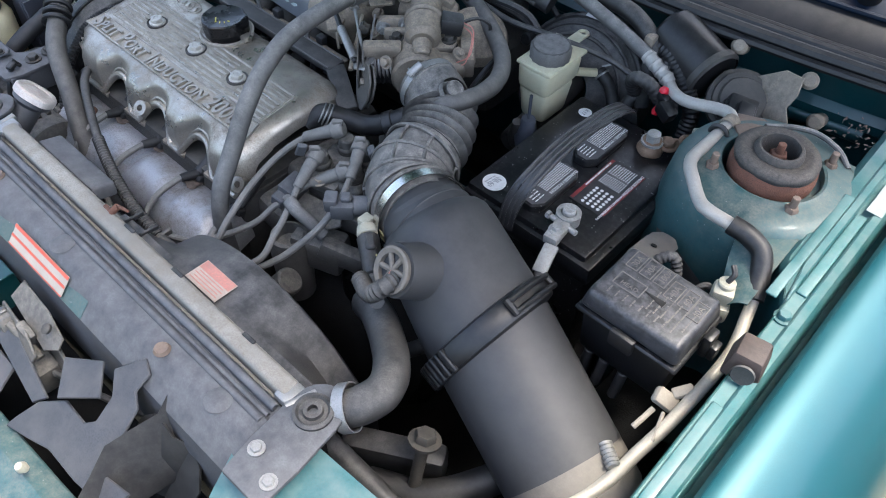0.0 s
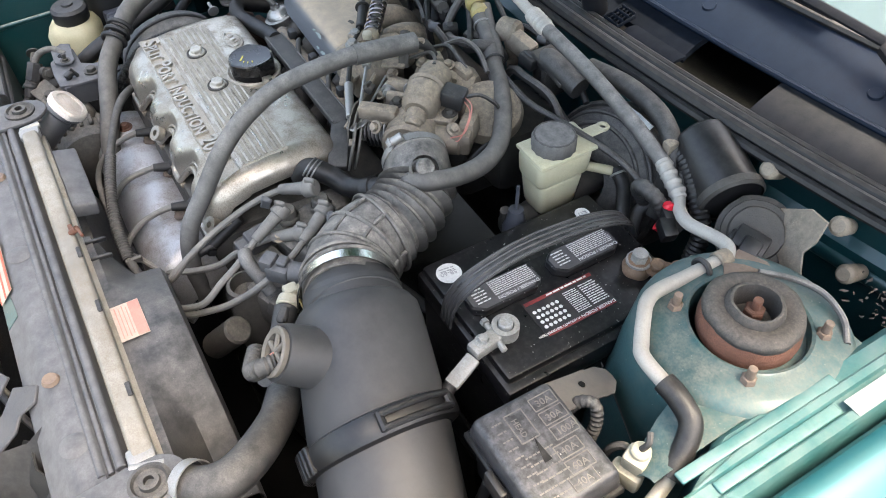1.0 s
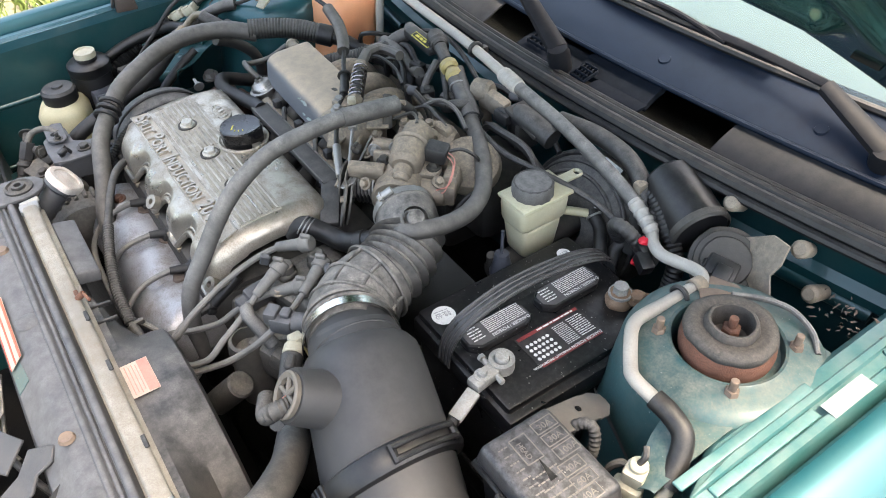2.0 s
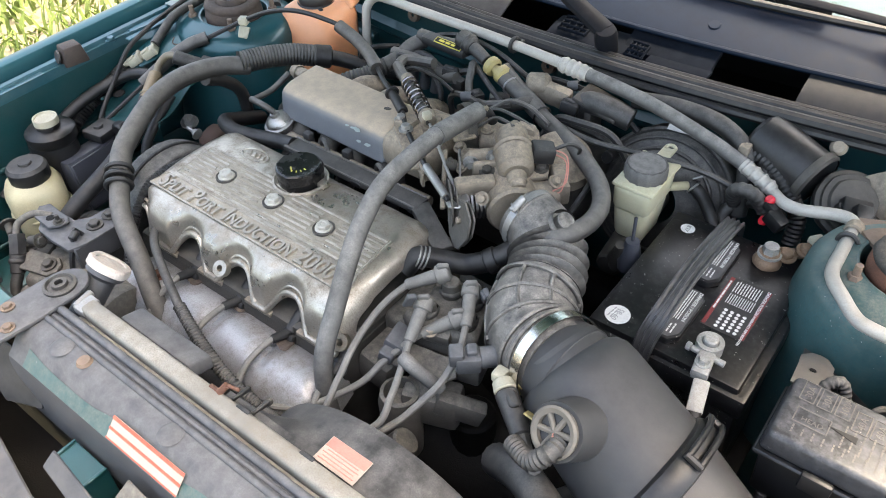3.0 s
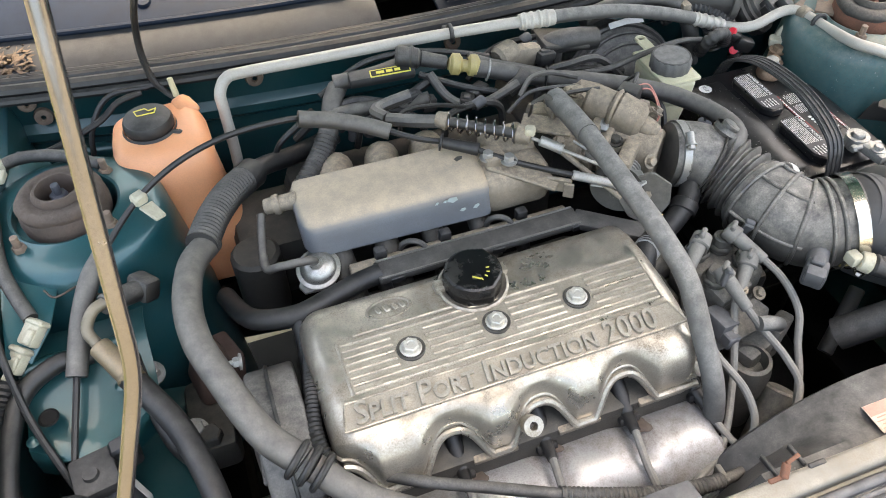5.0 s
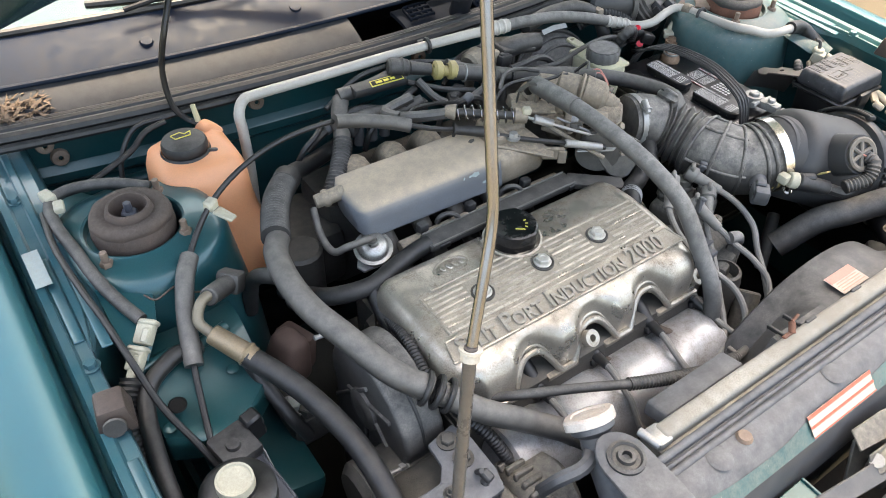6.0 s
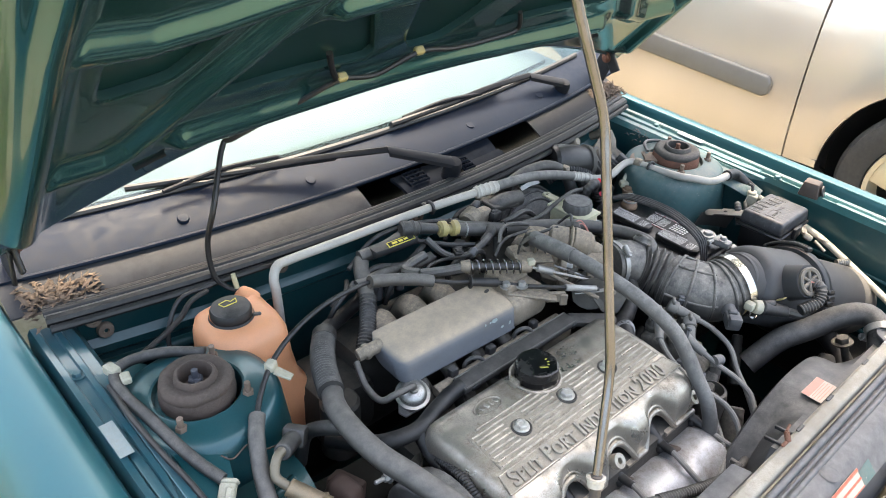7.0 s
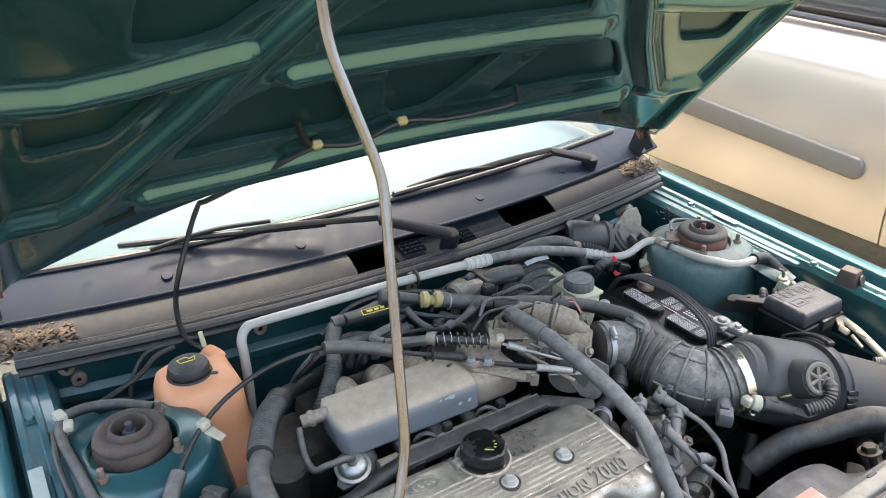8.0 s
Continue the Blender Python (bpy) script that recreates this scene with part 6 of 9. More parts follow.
reg_can = part("can", lathe([(0.012, -0.012), (0.014, 0.0), (0.0205, 0.002), (0.0205, 0.010), (0.0245, 0.0105), (0.025, 0.0135), (0.0205, 0.0145), (0.0185, 0.0205), (0.0120, 0.0250), (0.0075, 0.0262), (0.0068, 0.031), (0, 0.031)], RX, REG_AX, 36), surf("scuffed_plated_can", (0.42, 0.41, 0.385), 0.3, 0.85, 0.3, 0.2, (0.22, 0.19, 0.15), big=40, bump=0.06), reg)
part("dark_band", lathe([(0.0190, 0.0), (0.0197, 0.001), (0.0192, 0.0035), (0.0186, 0.004)], Vector(RX) + Vector(REG_AX).normalized() * 0.0150, REG_AX, 32), RUBBER_DARK, reg_can)
part("flange", prism([(-0.028, -0.006), (0.0, -0.022), (0.030, -0.006), (0.030, 0.006), (0.0, 0.022), (-0.028, 0.006)], 0.004, aim(Vector(RX) + Vector((0, 0, -0.004)), (-0.15, -0.30, 0.95)) @ pose(0, 0, 0, 0, 0, 50), 0.001), STEEL, reg)
part("spout", hose([(-0.300, -0.143, 0.815), (-0.312, -0.150, 0.826), (-0.338, -0.148, 0.826), (-0.352, -0.135, 0.815), (-0.350, -0.10, 0.815), (-0.342, -0.068, 0.832)], 0.0048, 10), HOSE_GREY, reg)


# ---- air filter canister, meter and bellows tube ----
AX = Vector((1, -0.2957, -0.4285))
AL = AX.length
AX.normalize()
AP = Vector((0.4, -0.3267, 0.7629))


def along(s):
    return AP + AX * (s * AL)


can = thing("air_filter_canister", along(0.17) - Vector((0, 0, 0.1)), "large charcoal plastic air filter canister with a clamp ring", "air filter")
part("upper_can", lathe([(0.048, -0.120 * AL), (0.052, -0.104 * AL), (0.059, -0.100 * AL), (0.0648, -0.092 * AL), (0.0668, -0.078 * AL), (0.072, 0.02 * AL)], AP, AX, 64), CAN_GREY, can, "smooth charcoal upper can")
part("lower_can", lathe([(0.070, 0.02 * AL), (0.0695, 0.04 * AL), (0.0675, 0.145 * AL), (0.0675, 0.158 * AL)], AP, AX, 64), CAN_GREY, can, "smooth charcoal lower can")
# end section in a paler tan than the rest of the can
part("end_section", lathe([(0.0660, 0.1575 * AL), (0.0672, 0.1580 * AL), (0.0668, 0.195 * AL), (0.063, 0.203 * AL), (0, 0.204 * AL)], AP, AX, 64), surf("pale_tan_can_end", (0.13, 0.118, 0.10), 0.6, 0, 0.2, 0.4, (0.26, 0.235, 0.20), big=14), can, "pale tan end section of the can")
side = Vector((-0.6, -0.8, 0.0))
side = (side - AX * side.dot(AX)).normalized()
RN = (AX - side * 0.20).normalized()                 # the ring sits a little askew
RC = along(0.019)
CM = aim(RC, RN)
part("clamp_ring", lathe([(0.071, -0.0145), (0.0785, -0.012), (0.0815, -0.007), (0.0815, 0.006), (0.0785, 0.012), (0.070, 0.0145)], RC, RN, 64), PLASTIC_CLEAN, can, "black plastic clamp ring")
U = CM.to_3x3().inverted() @ Vector((0.55, 0.35, 0.75))
ua = math.atan2(U.y, U.x)
V = CM.to_3x3().inverted() @ side
va = math.atan2(V.y, V.x)
for k in range(11):
    a = va + radians(-38 + 7 * k)
    part("ring_tooth", box((0, 0, 0), (0.006, 0.0075, 0.027), 0.0015, 1), PLASTIC_CLEAN, can).matrix_local = Matrix.Translation(CM @ Vector((0.0815 * math.cos(a), 0.0815 * math.sin(a), 0)) - PLACE[can]) @ CM.to_3x3().to_4x4() @ pose(0, 0, 0, 0, 0, math.degrees(a))
for k, r in ((-0.006, 0.0865), (0.007, 0.0865)):
    part("ring_latch", sweep([CM @ Vector((r * math.cos(ua + radians(d)), r * math.sin(ua + radians(d)), k)) for d in range(-24, 29, 4)], 0.0032, 8), PLASTIC_CLEAN, can)
for d in (-24, 28):
    part("latch_link", rod(CM @ Vector((0.085 * math.cos(ua + radians(d)), 0.085 * math.sin(ua + radians(d)), -0.009)), CM @ Vector((0.085 * math.cos(ua + radians(d)), 0.085 * math.sin(ua + radians(d)), 0.010)), 0.004, n=8), PLASTIC_CLEAN, can)
part("seam_line", rod(along(0.04) + CM.to_3x3() @ Vector((0.0685 * math.cos(ua - 0.9), 0.0685 * math.sin(ua - 0.9), 0)), along(0.14) + CM.to_3x3() @ Vector((0.067 * math.cos(ua - 0.9), 0.067 * math.sin(ua - 0.9), 0)), 0.0012, n=6), CAN_GREY, can)

# air meter boss and its plug on the can's side
HB = Vector((0.338, -0.392, 0.842))
HV = Vector((-0.19, -0.79, 0.58)).normalized()
meter = part("meter_boss", lathe([(0.034, -0.075), (0.030, -0.03), (0.0285, -0.004), (0.0275, 0.0), (0, 0.0)], HB, HV, 32), CAN_GREY, can, "charcoal sensor boss")
TAN = surf("tan_grey_plastic", (0.11, 0.10, 0.085), 0.6, 0, 0.2, 0.35)
hub = part("meter_hub", lathe([(0.018, -0.004), (0.0235, 0.0), (0.0245, 0.005), (0.022, 0.0065), (0.0175, 0.005), (0.017, -0.004)], HB, HV, 36), TAN, meter, "tan six-spoked sensor hub")
part("hub_floor", lathe([(0, -0.003), (0.0195, -0.003), (0.0195, -0.001), (0, -0.001)], HB, HV, 24), PLASTIC_CLEAN, hub)
for k in range(6):
    part("spoke", rod(HB + HV * 0.002, HB + HV * 0.002 + aim((0, 0, 0), HV).to_3x3() @ Vector((0.0205 * math.cos(radians(60 * k + 20)), 0.0205 * math.sin(radians(60 * k + 20)), 0)), 0.0030, n=8), TAN, hub)
part("meter_conduit", ribbed([HB + HV * 0.004 + Vector((0.008, -0.002, -0.006)), HB + HV * 0.018 + Vector((0.008, -0.006, -0.016)), HB + HV * 0.020 + Vector((-0.006, -0.010, -0.034)), HB + HV * 0.012 + Vector((-0.035, -0.004, -0.04))], 0.0085, 0.005, 0.0015, 12), RUBBER, meter)
part("meter_wires", join(*[hose([HB + HV * 0.003 + Vector((0.002 * k, 0, -0.002 * k)), HB + HV * 0.016 + Vector((0.006 + 0.001 * k, -0.004, -0.008)), HB + HV * 0.020 + Vector((0.004, -0.008, -0.018 - 0.002 * k))], 0.0012, 6) for k in range(4)]), PINK_RED, meter)

plug = thing("sensor_connector", (0.272, -0.372, 0.79), "cream and black sensor connector with short wires", "connector")
part("cream_half", join(rod((0.252, -0.350, 0.808), (0.262, -0.358, 0.806), 0.011, 0.012, 14), box((0.247, -0.346, 0.809), (0.014, 0.016, 0.014), 0.003)), CREAM_PL, plug, "cream plastic half")
part("black_half", join(rod((0.262, -0.358, 0.806), (0.300, -0.386, 0.795), 0.0125, 0.0105, 14, 0.2), box((0.275, -0.366, 0.812), (0.02, 0.012, 0.01), 0.003, 1, (0, 0, -36))), PLASTIC, plug)
part("tape", box((0.30, -0.372, 0.813), (0.012, 0.002, 0.014), 0.0005, 1, (50, 10, 0)), BRASS, plug)
part("tape", box((0.262, -0.338, 0.792), (0.016, 0.002, 0.03), 0.0005, 1, (20, 20, 0)), BRASS, plug, "loose yellowed tape tag")
part("wires", hose([(0.30, -0.386, 0.795), (0.318, -0.402, 0.79), (0.33, -0.41, 0.80)], 0.008, 8), RUBBER, plug)

tube = thing("intake_tube", (0.21, -0.21, 0.75), "dusty black rubber intake tube with bellows", "intake hose")
TP = [(0.138, -0.138, 0.828), (0.166, -0.147, 0.824), (0.193, -0.168, 0.813), (0.210, -0.202, 0.805), (0.221, -0.244, 0.801), (0.245, -0.278, 0.799), (0.291, -0.298, 0.808)]
full = spline(TP, 20)
N1, N2 = 34, 66
part("throttle_sleeve", sweep(full[0:N1], lambda k, N: 0.037 + 0.006 * k / N + (0.0015 if 6 < k < 12 else 0), 28), BELLOWS, tube)
bell = even(full[N1 - 2:N2], 0.0026)
part("bellows", sweep(bell, lambda k, N: 0.0435 + 0.0042 * math.cos(2 * math.pi * k / 5), 30), BELLOWS, tube, "corrugated bellows")
part("elbow", sweep(full[N2 - 2:], lambda k, N: 0.046 + 0.0045 * min(1, k / (N * 0.35)) - 0.001 * k / N, 32), BELLOWS, tube, "ribbed rubber elbow")
for i in (70, 82, 96, 106, 110):
    p, d = full[i], (full[i + 1] - full[i - 1]).normalized()
    part("elbow_rib", ring_of(p, d, 0.0500 if i < 105 else 0.0510, 0.0027, 44, 8), BELLOWS, tube)
for off in ((0.9, 0.1), (0.35, 1.0), (-0.35, 0.9), (-0.95, 0.2)):
    pts = []
    for i in range(70, 99, 2):
        d = (full[i + 1] - full[i - 1]).normalized()
        s1 = d.cross(Vector((0, 0, 1))).normalized()
        v = (s1 * off[0] + s1.cross(d) * off[1]).normalized()
        pts.append(full[i] + v * 0.0497)
    part("elbow_rib", sweep(pts, 0.0023, 8), BELLOWS, tube)
e0, e1 = full[115], (full[118] - full[112]).normalized()
part("band_clamp", clamp(full[116], e1, 0.0540, 0.013, 200), BRIGHT_BAND, tube, "steel band clamp")
part("outlet_neck", rod(full[114], along(-0.095), 0.0505, 0.0545, 48, 0.05), CAN_GREY, can)
part("band_clamp", clamp(full[7], (full[9] - full[5]).normalized(), 0.0388, 0.009, 120), STEEL, tube, "worm-drive hose clamp")
part("side_spout", join(rod(full[28], full[28] + Vector((0.03, -0.004, 0.047)), 0.013, 0.011), lathe([(0.016, 0), (0.018, 0.004), (0.016, 0.01)], full[28] + Vector((0.022, -0.003, 0.034)), (0.5, 0, 0.85), 18)), BELLOWS, tube)
part("temperature_sensor", join(box((0.204, -0.342, 0.798), (0.028, 0.024, 0.022), 0.004, 2, (0, 0, 40)), rod((0.212, -0.334, 0.799), (0.240, -0.306, 0.80), 0.012), box((0.194, -0.350, 0.806), (0.016, 0.020, 0.018), 0.003, 2, (0, 0, 40)), box((0.206, -0.338, 0.812), (0.012, 0.014, 0.008), 0.002, 1, (0, 0, 40))), PLASTIC_GREY, tube, "black temperature sensor")


# ---- battery ----
battery = thing("battery", (0.36, -0.085, 0.60), "black car battery with worn white printed labels and a carry strap", "battery")
part("case", join(box((0.3615, -0.085, 0.685), (0.180, 0.236, 0.175), 0.006, 2), box((0.3615, -0.085, 0.762), (0.190, 0.246, 0.030), 0.006, 2)), BATTERY_BLK, battery)
lid = part("lid", join(box((0.3575, -0.085, 0.779), (0.176, 0.234, 0.014), 0.005, 2)), BATTERY_BLK, battery, "black lid with dust specks")
part("lid_step", box((0.300, -0.085, 0.7825), (0.055, 0.20, 0.009), 0.004, 2), BATTERY_BLK, lid)
for y in (-0.146, -0.040):
    poly = [(-0.045, -0.008), (-0.033, -0.018), (0.033, -0.018), (0.045, -0.008), (0.045, 0.008), (0.033, 0.018), (-0.033, 0.018), (-0.045, 0.008)]
    m = pose(0.350, y, 0.786, 0, 0, 90)
    v = part("vent_cap", prism(poly, 0.011, m, 0.003, 2), BATTERY_BLK, battery, "black vent cap with printed warnings")
    part("cap_rim", prism([(x * 0.93, q * 0.86) for x, q in poly], 0.0008, m @ pose(0, 0, 0.011), 0.0003), surf("grey_rubbed_plastic_%d" % (y < -0.1), (0.05, 0.05, 0.052), 0.55, 0, 0.3, 0.3, (0.16, 0.155, 0.15)), v)
    flip = pose(0, 0, 0.0122, 0, 0, 0)
    part("fine_print", bars(m @ flip, -0.013, 0.0125, 0.052, 8, 0.0013, 0.0026, 3 if y < -0.1 else 4), WHITE, v)
    part("warning_text", lettering("DANGER / POISON", 0.0062, m @ flip @ pose(0.040, -0.0085, 0, 0, 0, 180), 0.0002), WHITE, v)
    part("warning_mark", bars(m @ flip, -0.036, 0.010, 0.016, 5, 0.0017, 0.0044, 9 if y < -0.1 else 8), WHITE, v)
m = pose(0.352, -0.05, 0.8068, 0, 0, 90)
lab = part("printed_label", prism([(0.374, -0.138), (0.4235, -0.138), (0.4235, -0.046), (0.374, -0.046)], 0.0006, pose(0, 0, 0.7862), 0), surf("dusty_dark_label", (0.018, 0.017, 0.018), 0.5, 0, 0.3, 0.12, (0.12, 0.11, 0.1)), battery, "dark label with red bands and white print")
LM = pose(0.4235, -0.138, 0.7870, 0, 0, 90)
for a in (0.0, 0.044):
    part("red_band", prism([(0.002, a + 0.0005), (0.09, a + 0.0005), (0.09, a + 0.005), (0.002, a + 0.005)], 0.0003, LM, 0), surf("worn_red_band_%d" % (a > 0), (0.30, 0.03, 0.03), 0.55, 0, 0.4, 0.45, (0.05, 0.04, 0.04), big=90), lab)
dots = []
for i in range(6):
    for j in range(4):
        dots.append(lathe([(0, 0.0003), (0.0022, 0.0003), (0.0022, 0.0)], LM @ Vector((0.006 + 0.0058 * i, 0.012 + 0.0072 * j, 0.0002)), (0, 0, 1), 10))
part("dot_print", join(*dots), WHITE, lab)
part("fine_print", bars(LM, 0.046, 0.0385, 0.018, 12, 0.0011, 0.0026, 21, 0.0004), WHITE, lab)
part("fine_print", bars(LM, 0.067, 0.0385, 0.021, 10, 0.0014, 0.0031, 22, 0.0004), WHITE, lab)
part("label_text", lettering("DANGER POISON", 0.0056, LM @ pose(0.090, 0.0056, 0.0008, 0, 0, 180), 0.0002), WHITE, lab)
part("label_text", lettering("WARRANTY INFORMATION", 0.0042, LM @ pose(0.044, 0.0050, 0.0008, 0, 0, 180), 0.0002), WHITE, lab)
part("fine_print", bars(LM, 0.030, 0.0455, 0.055, 1, 0.0022, 0.004, 24, 0.0006), WHITE, lab)
seal = part("date_seal", lathe([(0, 0.0006), (0.0145, 0.0006), (0.0145, 0.0)], (0.295, -0.181, 0.7866), (0, 0, 1), 32), WHITE, battery, "round white size seal reading 58-60")
part("seal_text", lettering("58-60", 0.0085, pose(0.2925, -0.181, 0.7874, 0, 0, -98), 0.0002, align="CENTER"), INK, seal)
part("seal_print", bars(pose(0.290, -0.1915, 0.7874, 0, 0, 82), 0.002, 0.003, 0.017, 2, 0.0016, 0.0035, 5), INK, seal)
seal2 = part("date_seal", lathe([(0, 0.0006), (0.009, 0.0006), (0.009, 0.0)], (0.296, 0.003, 0.7866), (0, 0, 1), 28), WHITE, battery, "small round white seal reading K17")
part("seal_text", lettering("K17", 0.0075, pose(0.2935, 0.003, 0.7874, 0, 0, -92), 0.0003, align="CENTER"), INK, seal2)
STRAP = [(0.338, -0.211, 0.765), (0.340, -0.206, 0.798), (0.345, -0.186, 0.827), (0.348, -0.130, 0.845), (0.350, -0.07, 0.845), (0.350, -0.018, 0.835), (0.346, 0.022, 0.811), (0.344, 0.038, 0.780)]
STRAP_MAT = surf("worn_grey_black_strap", (0.035, 0.035, 0.036), 0.3, 0, 0.25, 0.3, (0.16, 0.155, 0.15), blotch=0.5)
strap = part("carry_strap", sheet([[p + Vector((u, 0, 0.0006 * math.cos(u * 1400))) for u in (-0.0115, -0.009, -0.0065, -0.004, 0.0, 0.004, 0.0065, 0.009, 0.0115)] for p in spline(STRAP, 8)], 0.0022), STRAP_MAT, battery, "worn black plastic carry strap")
for u in (-0.0095, -0.003, 0.003, 0.0095):
    part("strap_rib", sweep([p + Vector((u, 0, 0.0012)) for p in spline(STRAP, 8)], 0.0013, 6), STRAP_MAT, strap)

# terminals
neg = thing("negative_terminal", (0.398, -0.185, 0.785), "corroded grey lead battery clamp on the negative post", "battery terminal")
part("post", rod((0.399, -0.176, 0.78), (0.399, -0.176, 0.812), 0.0085, 0.0078, 18), LEAD, neg)
part("clamp", join(lathe([(0.009, 0.0), (0.0145, 0.0), (0.0145, 0.014), (0.009, 0.014), (0.009, 0.0)], (0.399, -0.176, 0.793), (0, 0, 1), 22), box((0.404, -0.204, 0.799), (0.018, 0.034, 0.013), 0.003, 2, (0, 0, 8)), box((0.415, -0.237, 0.790), (0.017, 0.036, 0.006), 0.002, 2, (24, 0, 14))), LEAD, neg)
part("clamp_bolt", join(hexbolt((0.404, -0.206, 0.806), (0, 0, 1), 0.006, 0.006), rod((0.385, -0.19, 0.801), (0.422, -0.192, 0.801), 0.0035), hexbolt((0.384, -0.19, 0.801), (-1, 0, 0), 0.005, 0.005, False)), LEAD, neg)
part("cable", hose([(0.419, -0.252, 0.785), (0.424, -0.268, 0.77), (0.422, -0.282, 0.74), (0.41, -0.285, 0.69)], 0.0075, 10), RUBBER_DARK, neg, "thick black earth cable")
pos = thing("positive_terminal", (0.400, 0.0, 0.785), "rusty battery clamp and fusible link on the positive post", "battery terminal")
LINK = surf("copper_brown_link", (0.30, 0.20, 0.135), 0.5, 0.5, 0.35, 0.35, (0.20, 0.13, 0.09), big=60, bump=0.3)
part("clamp", lathe([(0.009, 0.0), (0.0165, 0.0), (0.0172, 0.004), (0.0150, 0.009), (0.0125, 0.012), (0.0120, 0.017), (0, 0.017)], (0.398, 0.0, 0.787), (0, 0, 1), 24, lambda a: 1 + 0.03 * math.sin(5 * a)), LINK, pos, "corroded brass clamp ring")
part("clamp_bolt", join(hexbolt((0.398, 0.0, 0.803), (0, 0, 1), 0.0095, 0.010), lathe([(0.0085, 0.0), (0.0085, 0.003), (0.006, 0.004), (0, 0.004)], (0.398, 0.0, 0.811), (0, 0, 1), 16)), LEAD, pos, "dull grey bolt head")
for (x, y, z), r in (((0.414, 0.012, 0.799), 0.0085), ((0.431, 0.030, 0.802), 0.0078)):
    part("link_nut", join(hexbolt((x, y, z), (0.1, -0.1, 1), r, 0.007), lathe([(0.004, 0), (r * 1.35, 0), (r * 1.35, 0.002), (0.004, 0.002)], (x, y, z - 0.002), (0.1, -0.1, 1), 18)), LINK, pos)
part("link_bar", sheet([[Vector((0.402 + 0.034 * k / 6 - 0.006 * v, 0.004 + 0.034 * k / 6 + 0.006 * v, 0.7965 + 0.004 * k / 6 + 0.0015 * math.sin(k))) for v in (-1, 0, 1)] for k in range(7)], 0.003), LINK, pos, "brown fusible link bar")
part("ring_terminal", join(box((0.438, 0.046, 0.807), (0.018, 0.018, 0.012), 0.003, 2, (0, 0, -40)), hose([(0.442, 0.050, 0.808), (0.452, 0.052, 0.820), (0.470, 0.048, 0.836), (0.488, 0.036, 0.849)], 0.0048, 8)), CREAM_PL, pos, "dirty cream lead end")
part("cable_boot", ribbed([(0.362, 0.066, 0.812), (0.350, 0.056, 0.832), (0.334, 0.052, 0.836), (0.324, 0.058, 0.822), (0.326, 0.070, 0.800)], 0.0085, 0.007, 0.0012, 12), RUBBER, pos, "black rubber boot and cable loop")
part("cover", join(box((0.372, 0.058, 0.822), (0.018, 0.012, 0.014), 0.004, 2, (0, 20, -20)), box((0.384, 0.050, 0.812), (0.026, 0.018, 0.020), 0.004, 2, (0, 20, -20))), PLASTIC_CLEAN, pos)
part("red_cap", join(lathe([(0.006, 0), (0.0065, 0.005), (0.0045, 0.008), (0, 0.008)], (0.370, 0.062, 0.826), (-0.4, -0.2, 0.9), 16), lathe([(0.0055, 0), (0.006, 0.005), (0, 0.006)], (0.372, 0.052, 0.803), (-0.6, -0.5, 0.5), 16)), surf("bright_red_plastic", (0.62, 0.01, 0.03), 0.35, 0, 0.1, 0.05), pos, "bright red terminal cap")
part("cable", hose([(0.385, 0.062, 0.81), (0.365, 0.085, 0.80), (0.335, 0.095, 0.79), (0.315, 0.080, 0.77), (0.325, 0.06, 0.74)], 0.009, 10), RUBBER, pos)

# battery tray edge and bracket
tray = thing("battery_tray", (0.36, -0.085, 0.56), "black steel battery tray", "tray")
part("tray", join(box((0.36, -0.085, 0.592), (0.22, 0.27, 0.012), 0.003), box((0.36, -0.215, 0.615), (0.22, 0.006, 0.04), 0.002, 1)), GREASE_SHADE, tray)
part("tray_leg", box((0.38, -0.06, 0.44), (0.14, 0.2, 0.29), 0.02), GREASE_SHADE, tray)

# ---- brake fluid reservoir, cylinder and booster ----
mc = thing("brake_fluid_reservoir", (0.226, 0.008, 0.72), "yellowed milky brake fluid reservoir with a ribbed dark cap", "reservoir")
part("tank", join(taper_box((0.226, 0.010, 0.8165), (0.050, 0.076, 0.042), 1.07, 0.010, 3), taper_box((0.226, 0.008, 0.775), (0.040, 0.054, 0.056), 1.24, 0.009, 3)), MILK_PALE, mc)
part("tank_lip", box((0.227, 0.012, 0.8375), (0.056, 0.086, 0.006), 0.0028, 2), MILK_PALE, mc)
part("tab", join(box((0.227, 0.064, 0.839), (0.018, 0.026, 0.004), 0.002, 1), ring_of((0.227, 0.079, 0.839), (0, 0, 1), 0.0065, 0.0026, 16, 6)), MILK_PALE, mc)
part("spout", rod((0.240, 0.048, 0.80), (0.262, 0.074, 0.796), 0.006), MILKY, mc)
mcap = part("cap", lathe([(0.0255, 0.838), (0.0268, 0.841), (0.0268, 0.855), (0.0250, 0.8585), (0.019, 0.8592), (0, 0.8585)], (0.227, 0.005, 0), (0, 0, 1), 60, lambda a: 1 + 0.022 * math.copysign(abs(math.cos(15 * a)) ** 0.4, math.cos(15 * a))), surf("crusted_dark_cap", (0.095, 0.092, 0.088), 0.6, 0, 0.3, 0.42, (0.26, 0.25, 0.235), big=26, bump=0.25, blotch=0.5, speck=0.15), mc, "ribbed dark cap with crusted dust")
part("cap_rim", ring_of((0.227, 0.005, 0.8580), (0, 0, 1), 0.0240, 0.0014, 40, 6), RUBBER, mcap)
cyl = thing("brake_master_cylinder", (0.22, 0.03, 0.70), "dirty brake master cylinder with steel pipes", "brake cylinder")
